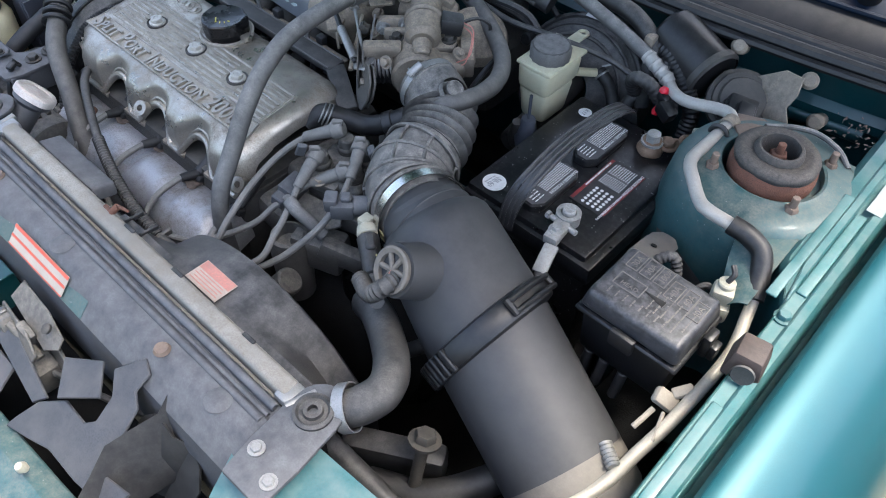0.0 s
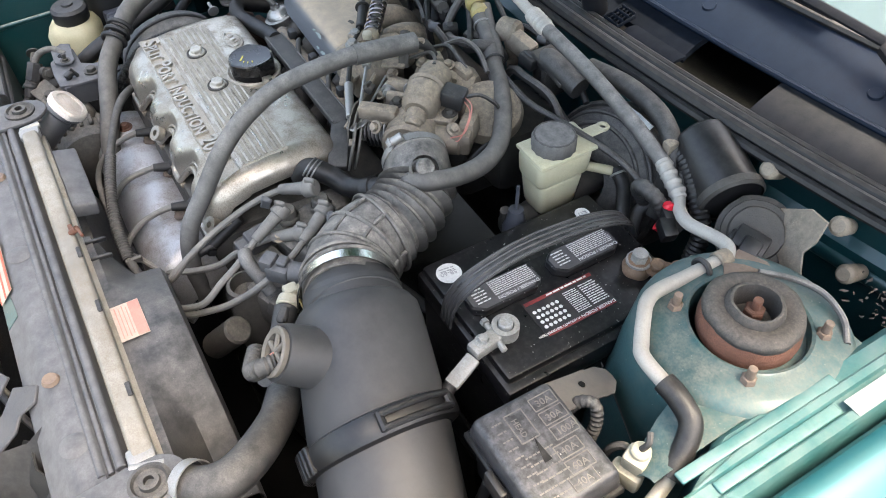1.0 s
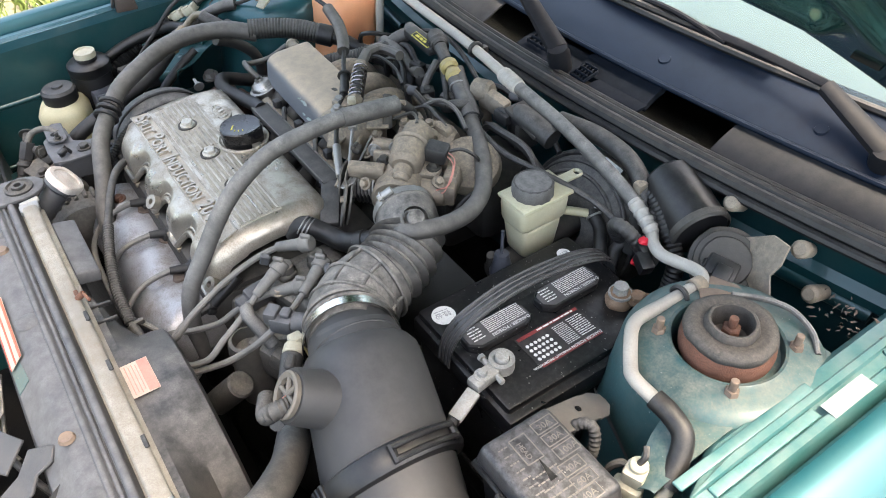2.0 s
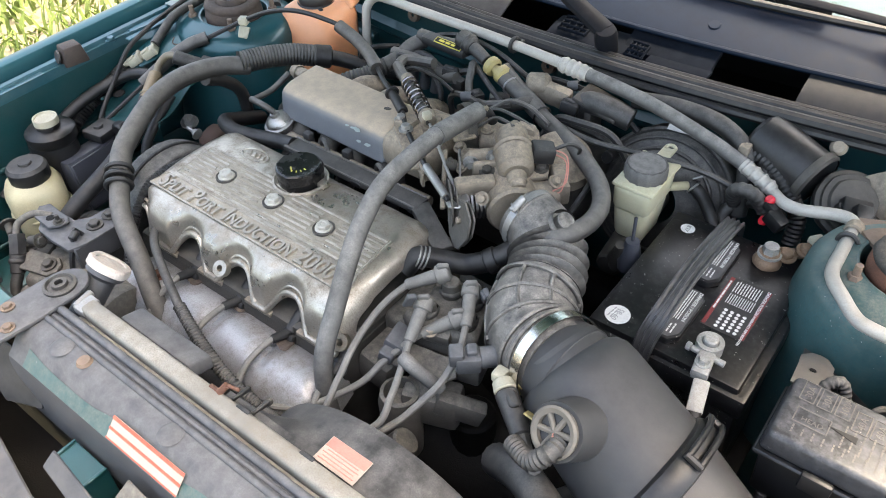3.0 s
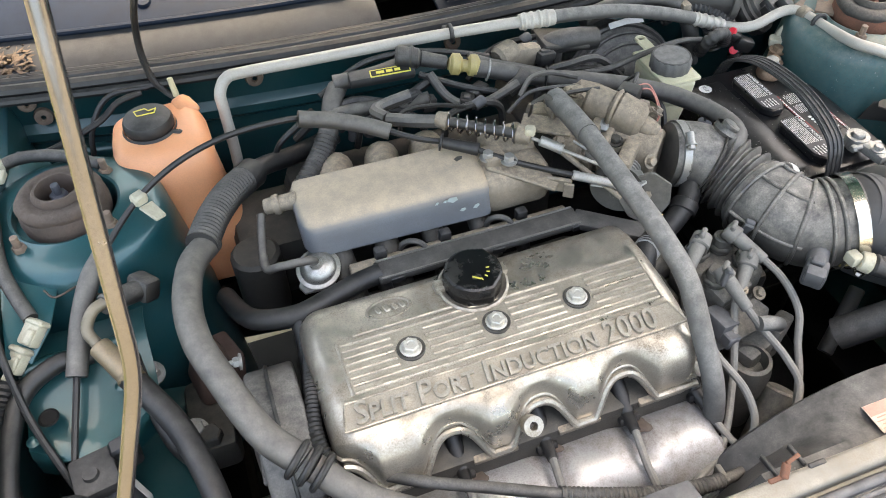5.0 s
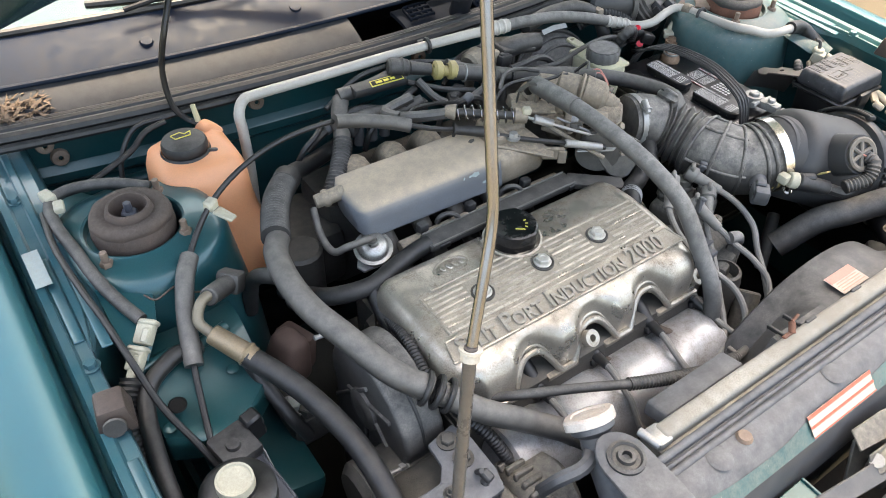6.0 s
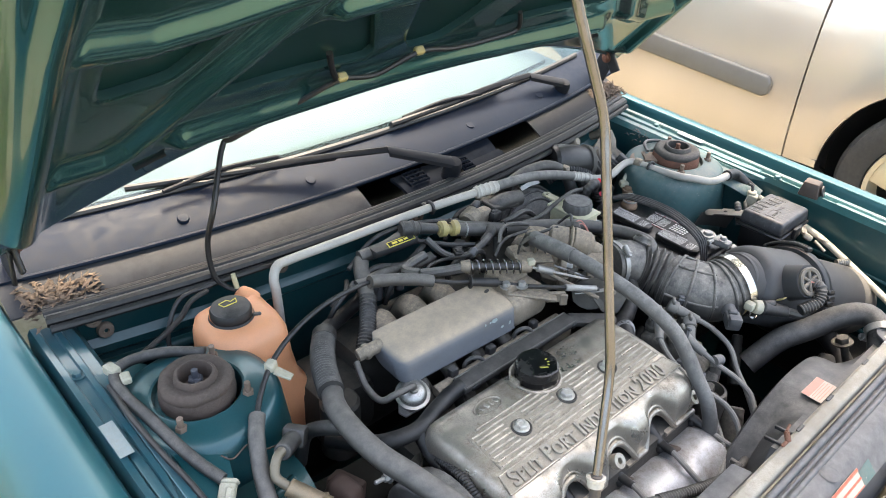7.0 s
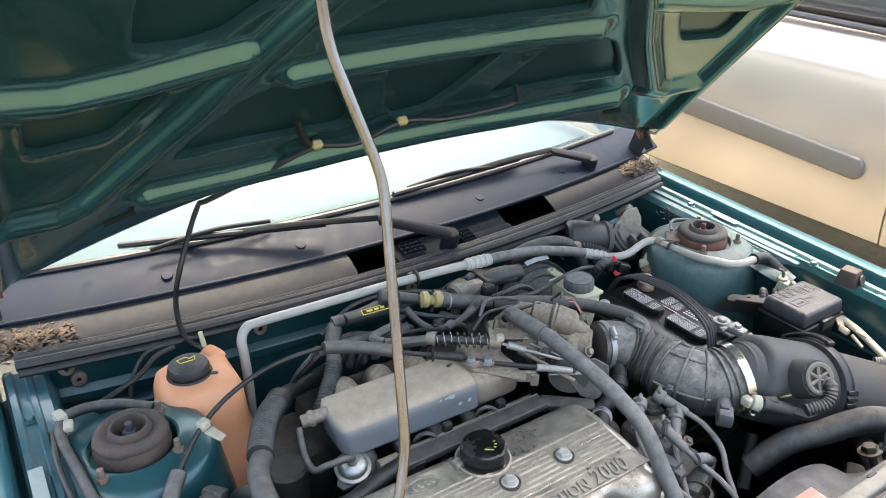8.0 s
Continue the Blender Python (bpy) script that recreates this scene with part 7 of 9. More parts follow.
part("body", join(rod((0.222, -0.055, 0.725), (0.214, 0.10, 0.745), 0.018, 0.02, 20), lathe([(0.012, 0.0), (0.014, 0.018), (0.010, 0.03), (0.006, 0.05), (0, 0.05)], (0.235, -0.055, 0.735), (0.1, -0.3, 0.95), 14)), ALU_DARK, cyl)
part("pressure_switch", join(lathe([(0.014, 0.0), (0.016, 0.015), (0.012, 0.03), (0.009, 0.045), (0, 0.046)], (0.252, -0.062, 0.745), (0, 0, 1), 16), rod((0.252, -0.062, 0.79), (0.250, -0.060, 0.825), 0.0022)), NAVY_BOX, cyl, "blue-grey pressure switch")
part("brake_pipe", hose([(0.275, -0.02, 0.70), (0.285, 0.03, 0.72), (0.30, 0.06, 0.705)], 0.004, 8), STEEL, cyl)
booster = thing("brake_booster", (0.205, 0.12, 0.68), "large black brake booster drum", "brake booster")
part("drum", lathe([(0.03, 0.035), (0.055, 0.030), (0.085, 0.020), (0.092, 0.008), (0.100, 0.004), (0.102, -0.006), (0.098, -0.010), (0.100, -0.05), (0.06, -0.055)], (0.220, 0.104, 0.738), (0.05, -0.93, 0.36), 56), BOOSTER, booster)
for q, Rr, rr in ((0.004, 0.098, 0.0045), (0.016, 0.088, 0.003), (0.024, 0.074, 0.003)):
    part("drum_rim", ring_of(Vector((0.220, 0.104, 0.738)) + Vector((0.05, -0.93, 0.36)).normalized() * q, (0.05, -0.93, 0.36), Rr, rr, 56, 8), BOOSTER, booster)
TX, TN = Vector((0.99, 0.05, -0.06)).normalized(), Vector((0.03, -0.55, 0.83)).normalized()
TY = TN.cross(TX)
part("paper_tag", prism([(0, 0), (0.030, 0.003), (0.058, 0.001), (0.058, 0.010), (0.030, 0.012), (0, 0.009)], 0.0006, Matrix(((TX.x, TY.x, TN.x, 0.202), (TX.y, TY.y, TN.y, 0.121), (TX.z, TY.z, TN.z, 0.8370), (0, 0, 0, 1))), 0), WHITE, booster, "faded white paper tag")
part("check_valve", rod((0.15, 0.075, 0.80), (0.15, 0.055, 0.805), 0.009), PLASTIC, booster)

part("hose_ribs", ribbed([(0.405, 0.080, 0.765), (0.400, 0.090, 0.800), (0.376, 0.098, 0.828), (0.340, 0.112, 0.846), (0.312, 0.122, 0.845)], 0.010, 0.006, 0.0016, 14), RUBBER_DARK, booster, "black ribbed conduit")
# ---- black motor with bracket by the bulkhead ----
motor = thing("wiper_motor", (0.385, 0.16, 0.78), "black cylindrical motor with a pale steel bracket", "motor")
M0, M1 = Vector((0.318, 0.150, 0.855)), Vector((0.418, 0.118, 0.832))
MD = (M1 - M0).normalized()
part("housing", lathe([(0, -0.004), (0.028, -0.004), (0.034, 0.002), (0.036, 0.02), (0.036, 0.088), (0.033, 0.092), (0, 0.092)], M0, MD, 36), PLASTIC_CLEAN, motor, "satin black motor can")
part("can_band", lathe([(0.036, 0.080), (0.0385, 0.081), (0.0385, 0.090), (0.035, 0.093)], M0, MD, 36), ALU_DARK, motor, "crimped steel rim")
GA = Vector((0.4, -0.6, 0.75)).normalized()
GC = Vector((0.446, 0.118, 0.822))
part("gear_case", lathe([(0.018, -0.03), (0.040, -0.012), (0.043, 0.0), (0.042, 0.006), (0.037, 0.008), (0.036, 0.013), (0.030, 0.014), (0.028, 0.019), (0.016, 0.021), (0, 0.021)], GC, GA, 32, lambda a: 1 + 0.04 * max(0.0, math.cos(3 * a)) ** 8), ALU_DARK, motor, "grimy dark gear case")
part("plug_block", join(box(GC + GA * 0.020 + Vector((0.004, -0.012, -0.004)), (0.036, 0.026, 0.022), 0.003, 2, (30, 10, 25)), box(GC + GA * 0.030 + Vector((0.010, -0.020, -0.004)), (0.020, 0.022, 0.020), 0.003, 2, (30, 10, 25)), box(GC + GA * 0.026 + Vector((-0.012, -0.018, -0.010)), (0.012, 0.020, 0.016), 0.002, 1, (30, 10, 25))), PLASTIC_CLEAN, motor, "black plug connector")
part("bracket", prism([(0, 0), (0.03, -0.002), (0.062, -0.012), (0.072, 0.002), (0.050, 0.022), (0.052, 0.040), (0.045, 0.062), (0.020, 0.058), (-0.01, 0.03)], 0.003, Matrix.Translation((0.452, 0.128, 0.822)) @ pose(0, 0, 0, 62, 0, -18), 0.001), ALU_DIRTY, motor, "pale dirty cast bracket")
for p, a in (((0.408, 0.164, 0.866), (0.1, -0.75, 0.5)), ((0.505, 0.164, 0.862), (0.1, -0.75, 0.5)), ((0.531, 0.172, 0.808), (0.0, -0.85, 0.4))):
    part("rubber_grommet", lathe([(0, 0.010), (0.0070, 0.010), (0.0085, 0.008), (0.0100, 0.007), (0.011, 0.004), (0.0105, -0.006), (0.009, -0.03)], p, a, 22), surf("tan_cream_rubber_%d" % round(1000 * p[0]), (0.30, 0.25, 0.19), 0.7, 0, 0.3, 0.3, (0.20, 0.165, 0.13), big=50), motor, "cream rubber mounting grommet")
part("plug_lead", ribbed([(0.365, 0.085, 0.79), (0.35, 0.10, 0.83), (0.33, 0.125, 0.84), (0.30, 0.14, 0.82)], 0.010, 0.006, 0.0015, 12), RUBBER, motor)

# ---- fuse box ----
fuse = thing("fuse_box", (0.541, -0.232, 0.72), "dusty black fuse box with moulded amp ratings on its lid", "fuse box")
part("base", join(taper_box((0.541, -0.232, 0.775), (0.100, 0.072, 0.075), 1.08, 0.005, 2), box((0.541, -0.232, 0.806), (0.118, 0.092, 0.006), 0.002, 1)), PLASTIC_CLEAN, fuse)
flid = part("lid", taper_box((0.541, -0.232, 0.823), (0.114, 0.088, 0.026), 0.92, 0.006, 3), surf("scuffed_grey_lid_plastic", (0.030, 0.031, 0.035), 0.34, 0, 0.35, 0.28, (0.150, 0.151, 0.157), big=24, blotch=0.35, fine=420, flecks=0.06), fuse, "scuffed dusty lid")
FL = pose(0.541, -0.232, 0.8363, 0, 0, 90)
MARK = surf("rubbed_pale_lettering", (0.085, 0.085, 0.085), 0.6, 0, 0.3, 0.3)
cells = ((0.020, 0.037, "30A"), (0.020, 0.021, "30A"), (0.020, 0.005, "100A"), (0.012, -0.012, "40A"), (0.012, -0.028, "60A"), (0.006, -0.042, "40A"))
for k, (u, v, txt) in enumerate(cells):
    CM2 = FL @ pose(u - 0.004, v - 0.004, 0)
    part("amp_rating", lettering(txt, 0.0095, CM2, 0.0003), MARK, flid)
    part("cell_border", join(*[rod(CM2 @ Vector(a), CM2 @ Vector(b), 0.0006, n=5) for a, b in (((-0.004, -0.003, 0), (0.02, -0.003, 0)), ((0.02, -0.003, 0), (0.02, 0.010, 0)), ((0.02, 0.010, 0), (-0.004, 0.010, 0)), ((-0.004, 0.010, 0), (-0.004, -0.003, 0)))]), MARK, flid)
part("head_mark", lettering("HEAD", 0.0075, FL @ pose(-0.012, 0.034, 0, 0, 0, -90), 0.0003), MARK, flid)
part("head_border", join(*[rod(FL @ Vector(a), FL @ Vector(b), 0.0007, n=5) for a, b in (((-0.016, 0.010, 0), (0.002, 0.010, 0)), ((0.002, 0.010, 0), (0.002, 0.040, 0)), ((0.002, 0.040, 0), (-0.016, 0.040, 0)), ((-0.016, 0.040, 0), (-0.016, 0.010, 0)))]), MARK, flid)
part("print_row", bars(FL, -0.030, 0.036, 0.010, 9, 0.0016, 0.009, 31, 0.0004), MARK, flid)
part("print_row", bars(FL, -0.022, -0.004, 0.028, 6, 0.0016, 0.008, 32, 0.0004), MARK, flid)
part("arrow_mark", prism([(-0.010, -0.014), (-0.002, -0.014), (-0.004, 0.012)], 0.0006, FL, 0), PLASTIC_CLEAN, flid)
part("latch", join(box((0.604, -0.222, 0.806), (0.010, 0.02, 0.03), 0.003), box((0.612, -0.222, 0.80), (0.008, 0.014, 0.02), 0.002)), PLASTIC_CLEAN, fuse)
part("latch", box((0.541, -0.281, 0.806), (0.028, 0.008, 0.022), 0.003), PLASTIC_CLEAN, fuse)
for x in (0.505, 0.524, 0.548):
    part("cable_stub", rod((x, -0.262, 0.735), (x, -0.272, 0.70), 0.006), PLASTIC, fuse)
BRACKET_STEEL = surf("dusty_grey_strap_steel", (0.12, 0.112, 0.104), 0.5, 0.4, 0.25, 0.40, (0.21, 0.195, 0.17))
fuse_strap = part("fuse_bracket", sheet([[Vector((0.484 + 0.034 * v - 0.004 * k / 6, -0.192 + 0.076 * k / 6 - 0.010 * abs(2 * v - 1) ** 3 * (k > 4), 0.822 - 0.026 * k / 6)) for v in (0, 0.25, 0.5, 0.75, 1)] for k in range(7)], 0.0022), BRACKET_STEEL, fuse, "dusty grey steel bracket tongue")
part("bracket_arm", sheet([[Vector((0.480 + 0.098 * k / 8, -0.116 - 0.026 * k / 8 + 0.012 * v, 0.797 - 0.030 * (k / 8) ** 1.5 - 0.036 * v)) for v in (0, 0.3, 0.7, 1)] for k in range(9)], 0.0022), BRACKET_STEEL, fuse_strap, "brown-grey bracket arm")
# near-black disc painted for the shaded hole, nothing is cut
part("strap_hole", lathe([(0, 0.0006), (0.0032, 0.0006), (0.0036, 0.0)], (0.497, -0.155, 0.8105), (0, 0.33, 0.94), 14), GREASE_SHADE, fuse_strap)
part("loop_hose", ribbed([(0.505, -0.185, 0.79), (0.513, -0.172, 0.815), (0.524, -0.163, 0.820), (0.533, -0.165, 0.805), (0.536, -0.172, 0.78)], 0.0055, 0.005, 0.001, 10), RUBBER, fuse)
rel = thing("cream_connector", (0.585, -0.165, 0.78), "cream plastic connector with a grey wire on top", "connector")
part("shell", join(box((0.584, -0.162, 0.808), (0.022, 0.020, 0.030), 0.004, 2, (8, 0, 20)), box((0.584, -0.170, 0.792), (0.03, 0.016, 0.022), 0.004, 2, (0, 0, 20)), rod((0.584, -0.160, 0.818), (0.584, -0.160, 0.828), 0.009)), CREAM_PL, rel)
part("wire", join(hose([(0.584, -0.160, 0.828), (0.586, -0.156, 0.838), (0.580, -0.150, 0.842)], 0.003, 7), hose([(0.575, -0.158, 0.80), (0.566, -0.160, 0.806), (0.558, -0.168, 0.795), (0.556, -0.172, 0.77)], 0.004, 8)), RUBBER, rel)

# tattered wiring near the fender
frag = thing("torn_connector", (0.60, -0.31, 0.74), "broken cream connector with torn dry tape", "connector")
part("shell", join(box((0.603, -0.284, 0.772), (0.026, 0.018, 0.012), 0.004, 2, (20, 30, 20)), box((0.612, -0.268, 0.778), (0.022, 0.012, 0.008), 0.003, 2, (0, -20, 50)), rod((0.600, -0.30, 0.772), (0.595, -0.325, 0.762), 0.003), rod((0.610, -0.30, 0.776), (0.618, -0.33, 0.77), 0.002)), surf("dirty_torn_plastic", (0.36, 0.32, 0.26), 0.7, 0, 0.3, 0.4), frag)
part("spring", ribbed([(0.585, -0.355, 0.755), (0.605, -0.37, 0.757)], 0.006, 0.0045, 0.0018, 10), STEEL, frag)

# rubber hood stops on both rails
for sx in (-1, 1):
    y = -0.247
    st = thing("hood_stop", (sx * 0.648, y, 0.838), "square dark rubber hood stop on the fender rail", "rubber stop", "hood stops")
    part("block", taper_box((sx * 0.646, y, 0.852), (0.036, 0.040, 0.030), 0.72, 0.003, 2, (0, 0, 8 * sx)), surf("brown_black_stop_rubber_%d" % (sx > 0), (0.045, 0.032, 0.027), 0.6, 0, 0.35, 0.25, (0.12, 0.09, 0.075), big=40, bump=0.3), st)
    part("socket", lathe([(0.009, 0.0), (0.011, 0.002), (0.010, 0.004), (0.0, 0.003)], (sx * 0.650, y - 0.019, 0.851), (0.2 * sx, -0.95, 0.25), 18), RUBBER, st)

# ---- air conditioning line: pipe, hose, pipe, sleeve, pipe ----
ac = thing("air_conditioning_line", (0.05, 0.1, 0.85), "aluminium air conditioning pipe with grey hose section and crimped ends", "pipe")
part("pipe", hose([(-0.352, 0.118, 0.70), (-0.349, 0.118, 0.78), (-0.349, 0.122, 0.845), (-0.348, 0.128, 0.868), (-0.336, 0.137, 0.881), (-0.315, 0.139, 0.883), (-0.224, 0.132, 0.885), (-0.12, 0.122, 0.889), (-0.045, 0.113, 0.892), (0.020, 0.101, 0.896), (0.046, 0.0957, 0.8973)], 0.0075, 12), PIPE, ac, "long dull aluminium pipe")
part("crimp", join(rod((0.044, 0.096, 0.8972), (0.092, 0.0885, 0.8985), 0.0105, 0.0105, 16), *[lathe([(0.0105, 0), (0.012, 0.003), (0.0105, 0.006)], Vector((0.048, 0.0954, 0.8974)) + Vector((0.010, -0.0016, 0.0003)) * k, (1, -0.2, 0.05), 16) for k in range(4)]), PIPE, ac)
part("hose", hose([(0.088, 0.089, 0.8985), (0.12, 0.087, 0.897), (0.186, 0.087, 0.888), (0.26, 0.091, 0.866), (0.322, 0.093, 0.843)], 0.0092, 14), HOSE_PALE, ac, "dusty grey rubber hose")
part("crimp", join(rod((0.318, 0.093, 0.8445), (0.366, 0.081, 0.829), 0.0095, 0.0088, 16), *[lathe([(0.0088, 0), (0.0108, 0.004), (0.0088, 0.008)], Vector((0.321, 0.0925, 0.8435)) + Vector((0.011, -0.0027, -0.0035)) * k, (0.95, -0.25, -0.3), 16) for k in range(4)]), PIPE, ac)
part("pipe", hose([(0.364, 0.081, 0.829), (0.382, 0.066, 0.830), (0.405, 0.058, 0.834), (0.440, 0.061, 0.842), (0.458, 0.058, 0.846), (0.468, 0.046, 0.847), (0.468, 0.032, 0.848), (0.469, -0.010, 0.851), (0.470, -0.050, 0.855), (0.476, -0.068, 0.856), (0.488, -0.082, 0.855), (0.508, -0.101, 0.851), (0.524, -0.112, 0.854), (0.562, -0.114, 0.854)], 0.0074, 14), PIPE, ac, "bright bent aluminium pipe")
part("union", lathe([(0.010, 0), (0.0105, 0.002), (0.0105, 0.014), (0.0085, 0.016)], (0.4685, 0.046, 0.8475), (0, -1, 0.05), 16), ALU_DIRTY, ac)
part("sleeve", hose([(0.552, -0.114, 0.855), (0.572, -0.113, 0.852), (0.592, -0.116, 0.844), (0.604, -0.132, 0.829), (0.612, -0.152, 0.816)], 0.0108, 14), RUBBER_DARK, ac, "black rubber sleeve")
part("pipe", hose([(0.609, -0.140, 0.816), (0.616, -0.165, 0.804), (0.625, -0.212, 0.790), (0.621, -0.292, 0.775), (0.613, -0.344, 0.760), (0.604, -0.391, 0.745), (0.57, -0.48, 0.725), (0.53, -0.53, 0.71)], 0.0066, 12), surf("cream_oxidised_pipe", (0.50, 0.46, 0.38), 0.5, 0.4, 0.15, 0.2, (0.35, 0.3, 0.22)), ac, "cream oxidised aluminium pipe")
part("clip", join(ring_of((-0.045, 0.113, 0.892), (1, -0.13, 0.04), 0.010, 0.003, 20, 8), box((-0.045, 0.125, 0.888), (0.012, 0.02, 0.010), 0.003)), PLASTIC, ac)
part("tower_bracket", sheet([[Vector((0.486 + 0.034 * k / 5 - 0.009 * v, 0.022 + 0.034 * k / 5 + 0.009 * v, 0.8555 + 0.003 * math.sin(k))) for v in (-1, -0.4, 0.4, 1)] for k in range(6)], 0.004), STUD_TAN, ac, "rusty pipe bracket on the tower")
part("stray_lead", hose([(0.506, 0.046, 0.862), (0.530, 0.070, 0.860), (0.556, 0.083, 0.857), (0.585, 0.078, 0.853), (0.605, 0.062, 0.848)], 0.0032, 8), HOSE_PALE, ac, "thin pale lead")
part("clip", join(ring_of((0.469, 0.010, 0.850), (0, -1, 0.1), 0.0105, 0.003, 20, 8)), PLASTIC, ac)
part("mount_tab", prism([(0, 0), (0.05, -0.004), (0.056, 0.012), (0.03, 0.024), (0.0, 0.018)], 0.003, pose(0.470, 0.046, 0.846, 0, 0, 12), 0.001), STUD_TAN, ac, "rusty pipe tab")


# ---- washer bottle ----
wash = thing("washer_bottle", (-0.43, 0.09, 0.68), "orange translucent washer bottle with a black cap", "bottle")


def bottle():
    bm = bmesh.new()
    levels = [(0.66, 0.046, 0.03, -0.395, 0.045), (0.70, 0.050, 0.036, -0.400, 0.05), (0.735, 0.054, 0.042, -0.405, 0.055), (0.765, 0.058, 0.052, -0.425, 0.075), (0.80, 0.060, 0.058, -0.432, 0.085), (0.84, 0.058, 0.054, -0.431, 0.090), (0.856, 0.052, 0.048, -0.431, 0.094), (0.8625, 0.042, 0.038, -0.432, 0.097)]
    rings = []
    for z, hx, hy, cx, cy in levels:
        ring = []
        for k in range(36):
            a = 2 * math.pi * k / 36
            c, s = math.cos(a), math.sin(a)
            ring.append(bm.verts.new((cx + hx * math.copysign(abs(c) ** 0.5, c), cy + hy * math.copysign(abs(s) ** 0.5, s), z + (0.010 * max(0, c) * max(0, s) if z > 0.85 else 0))))
        rings.append(ring)
    for a, b in zip(rings, rings[1:]):
        for k in range(36):
            bm.faces.new([a[k], a[(k + 1) % 36], b[(k + 1) % 36], b[k]])
    bm.faces.new(rings[-1])
    bm.faces.new(rings[0][::-1])
    return bm


part("tank", bottle(), ORANGE, wash, "", 50)
part("peak", taper_box((-0.396, 0.130, 0.862), (0.034, 0.040, 0.018), 0.5, 0.006, 3, (0, -12, 20)), ORANGE, wash)
wcap = part("cap", lathe([(0.026, 0.858), (0.028, 0.862), (0.0295, 0.866), (0.0295, 0.874), (0.0275, 0.8785), (0.018, 0.8815), (0, 0.8825)], (-0.438, 0.096, 0), (0, 0, 1), 40), PLASTIC, wash, "dusty black screw cap with yellow symbol")
part("cap_skirt", lathe([(0.031, 0.0), (0.0325, 0.003), (0.031, 0.006)], (-0.438, 0.096, 0.860), (0, 0, 1), 36), PLASTIC_CLEAN, wcap)
part("symbol", join(*[rod((-0.438 + a[0], 0.099 + a[1], 0.8832), (-0.438 + b[0], 0.099 + b[1], 0.8832), 0.0007, n=5) for a, b in (((-0.010, -0.004), (0.010, -0.004)), ((0.010, -0.004), (0.013, 0.005)), ((0.013, 0.005), (0.004, 0.002)), ((0.004, 0.002), (0.0, 0.008)), ((0.0, 0.008), (-0.013, 0.006)), ((-0.013, 0.006), (-0.010, -0.004)))]), YELLOW, wcap)
part("cap_tab", box((-0.412, 0.078, 0.862), (0.02, 0.008, 0.006), 0.002, 1, (0, 0, -25)), PLASTIC_CLEAN, wcap)
part("spigot", rod((-0.400, 0.146, 0.866), (-0.402, 0.150, 0.890), 0.004, 0.0035), MILKY, wash)
up_end = [tuple(hood_at(*q)) for q in ((-0.362, -0.192, -0.016), (-0.345, -0.180, -0.014), (-0.275, -0.150, -0.014), (-0.215, -0.115, -0.014), (-0.182, -0.103, -0.013))]
part("washer_hose", hose([(-0.398, 0.142, 0.862), (-0.412, 0.158, 0.868), (-0.424, 0.166, 0.890), (-0.424, 0.172, 0.940), (-0.408, 0.168, 1.00), *up_end], 0.0042, 8), RUBBER_DARK, wash, "thin black washer hose up to the hood")
hw = part("hood_hose", sweep(spline([hood_at(x, s, l) for x, s, l in ((-0.182, -0.103, -0.013), (-0.11, -0.120, -0.016), (-0.036, -0.089, -0.013), (0.05, -0.108, -0.013), (0.13, -0.108, -0.012), (0.190, -0.094, -0.011), (0.176, -0.055, 0.0))], 8), 0.0042, 8), RUBBER_DARK, wash)
for x, s in ((-0.182, -0.103), (-0.036, -0.089)):
    part("hose_clip", join(box(hood_at(x, s, -0.011), (0.018, 0.014, 0.012), 0.003, 1, (47, 0, 0))), BRASS, hw, "tan plastic hose clip")
part("spray_tee", join(sweep([hood_at(-0.196, -0.098, -0.011), hood_at(-0.214, -0.068, -0.006), hood_at(-0.222, -0.045, 0.004)], 0.005, 8)), RUBBER_DARK, hw)

# ---- power steering and coolant bottles ----
ps = thing("power_steering_reservoir", (-0.56, -0.33, 0.66), "dark plastic reservoir with a black cap and off-white insert", "reservoir")
part("body", lathe([(0.0, 0.66), (0.028, 0.66), (0.033, 0.68), (0.034, 0.74), (0.036, 0.745), (0.034, 0.775), (0, 0.775)], (-0.582, -0.354, 0), (0, 0, 1), 30), PLASTIC, ps)
part("cap", lathe([(0.034, 0.772), (0.037, 0.776), (0.037, 0.790), (0.033, 0.794), (0.018, 0.796), (0.017, 0.806), (0.0, 0.806)], (-0.578, -0.352, 0), (0, 0, 1), 34), PLASTIC_CLEAN, ps)
part("cap_insert", lathe([(0.0, 0.809), (0.012, 0.809), (0.0150, 0.8095), (0.0160, 0.812), (0.0180, 0.812), (0.0185, 0.802)], (-0.578, -0.352, 0), (0, 0, 1), 28), CREAM_PL, ps, "off-white cap insert")
cool = thing("coolant_bottle", (-0.545, -0.42, 0.62), "yellowed milky bottle with a wide black cap", "bottle")
part("tank", join(lathe([(0.0, 0.64), (0.036, 0.64), (0.042, 0.66), (0.043, 0.735), (0.037, 0.748), (0.024, 0.757)], (-0.545, -0.420, 0), (0, 0, 1), 48, lambda a: 0.96 * (abs(math.cos(a + 0.4)) ** 3.2 + abs(math.sin(a + 0.4)) ** 3.2) ** (-1 / 3.2)), ring_of((-0.545, -0.420, 0.700), (0, 0, 1), 0.0425, 0.0025, 40, 8)), MILKY, cool)
part("cap", lathe([(0.026, 0.752), (0.029, 0.756), (0.029, 0.774), (0.025, 0.779), (0.010, 0.780), (0.009, 0.783), (0, 0.783)], (-0.543, -0.418, 0), (0, 0, 1), 34), PLASTIC, cool, "dusty black screw cap")
module = thing("relay_module", (-0.50, -0.29, 0.68), "flat blue-black control module with a pale sticker", "control module")
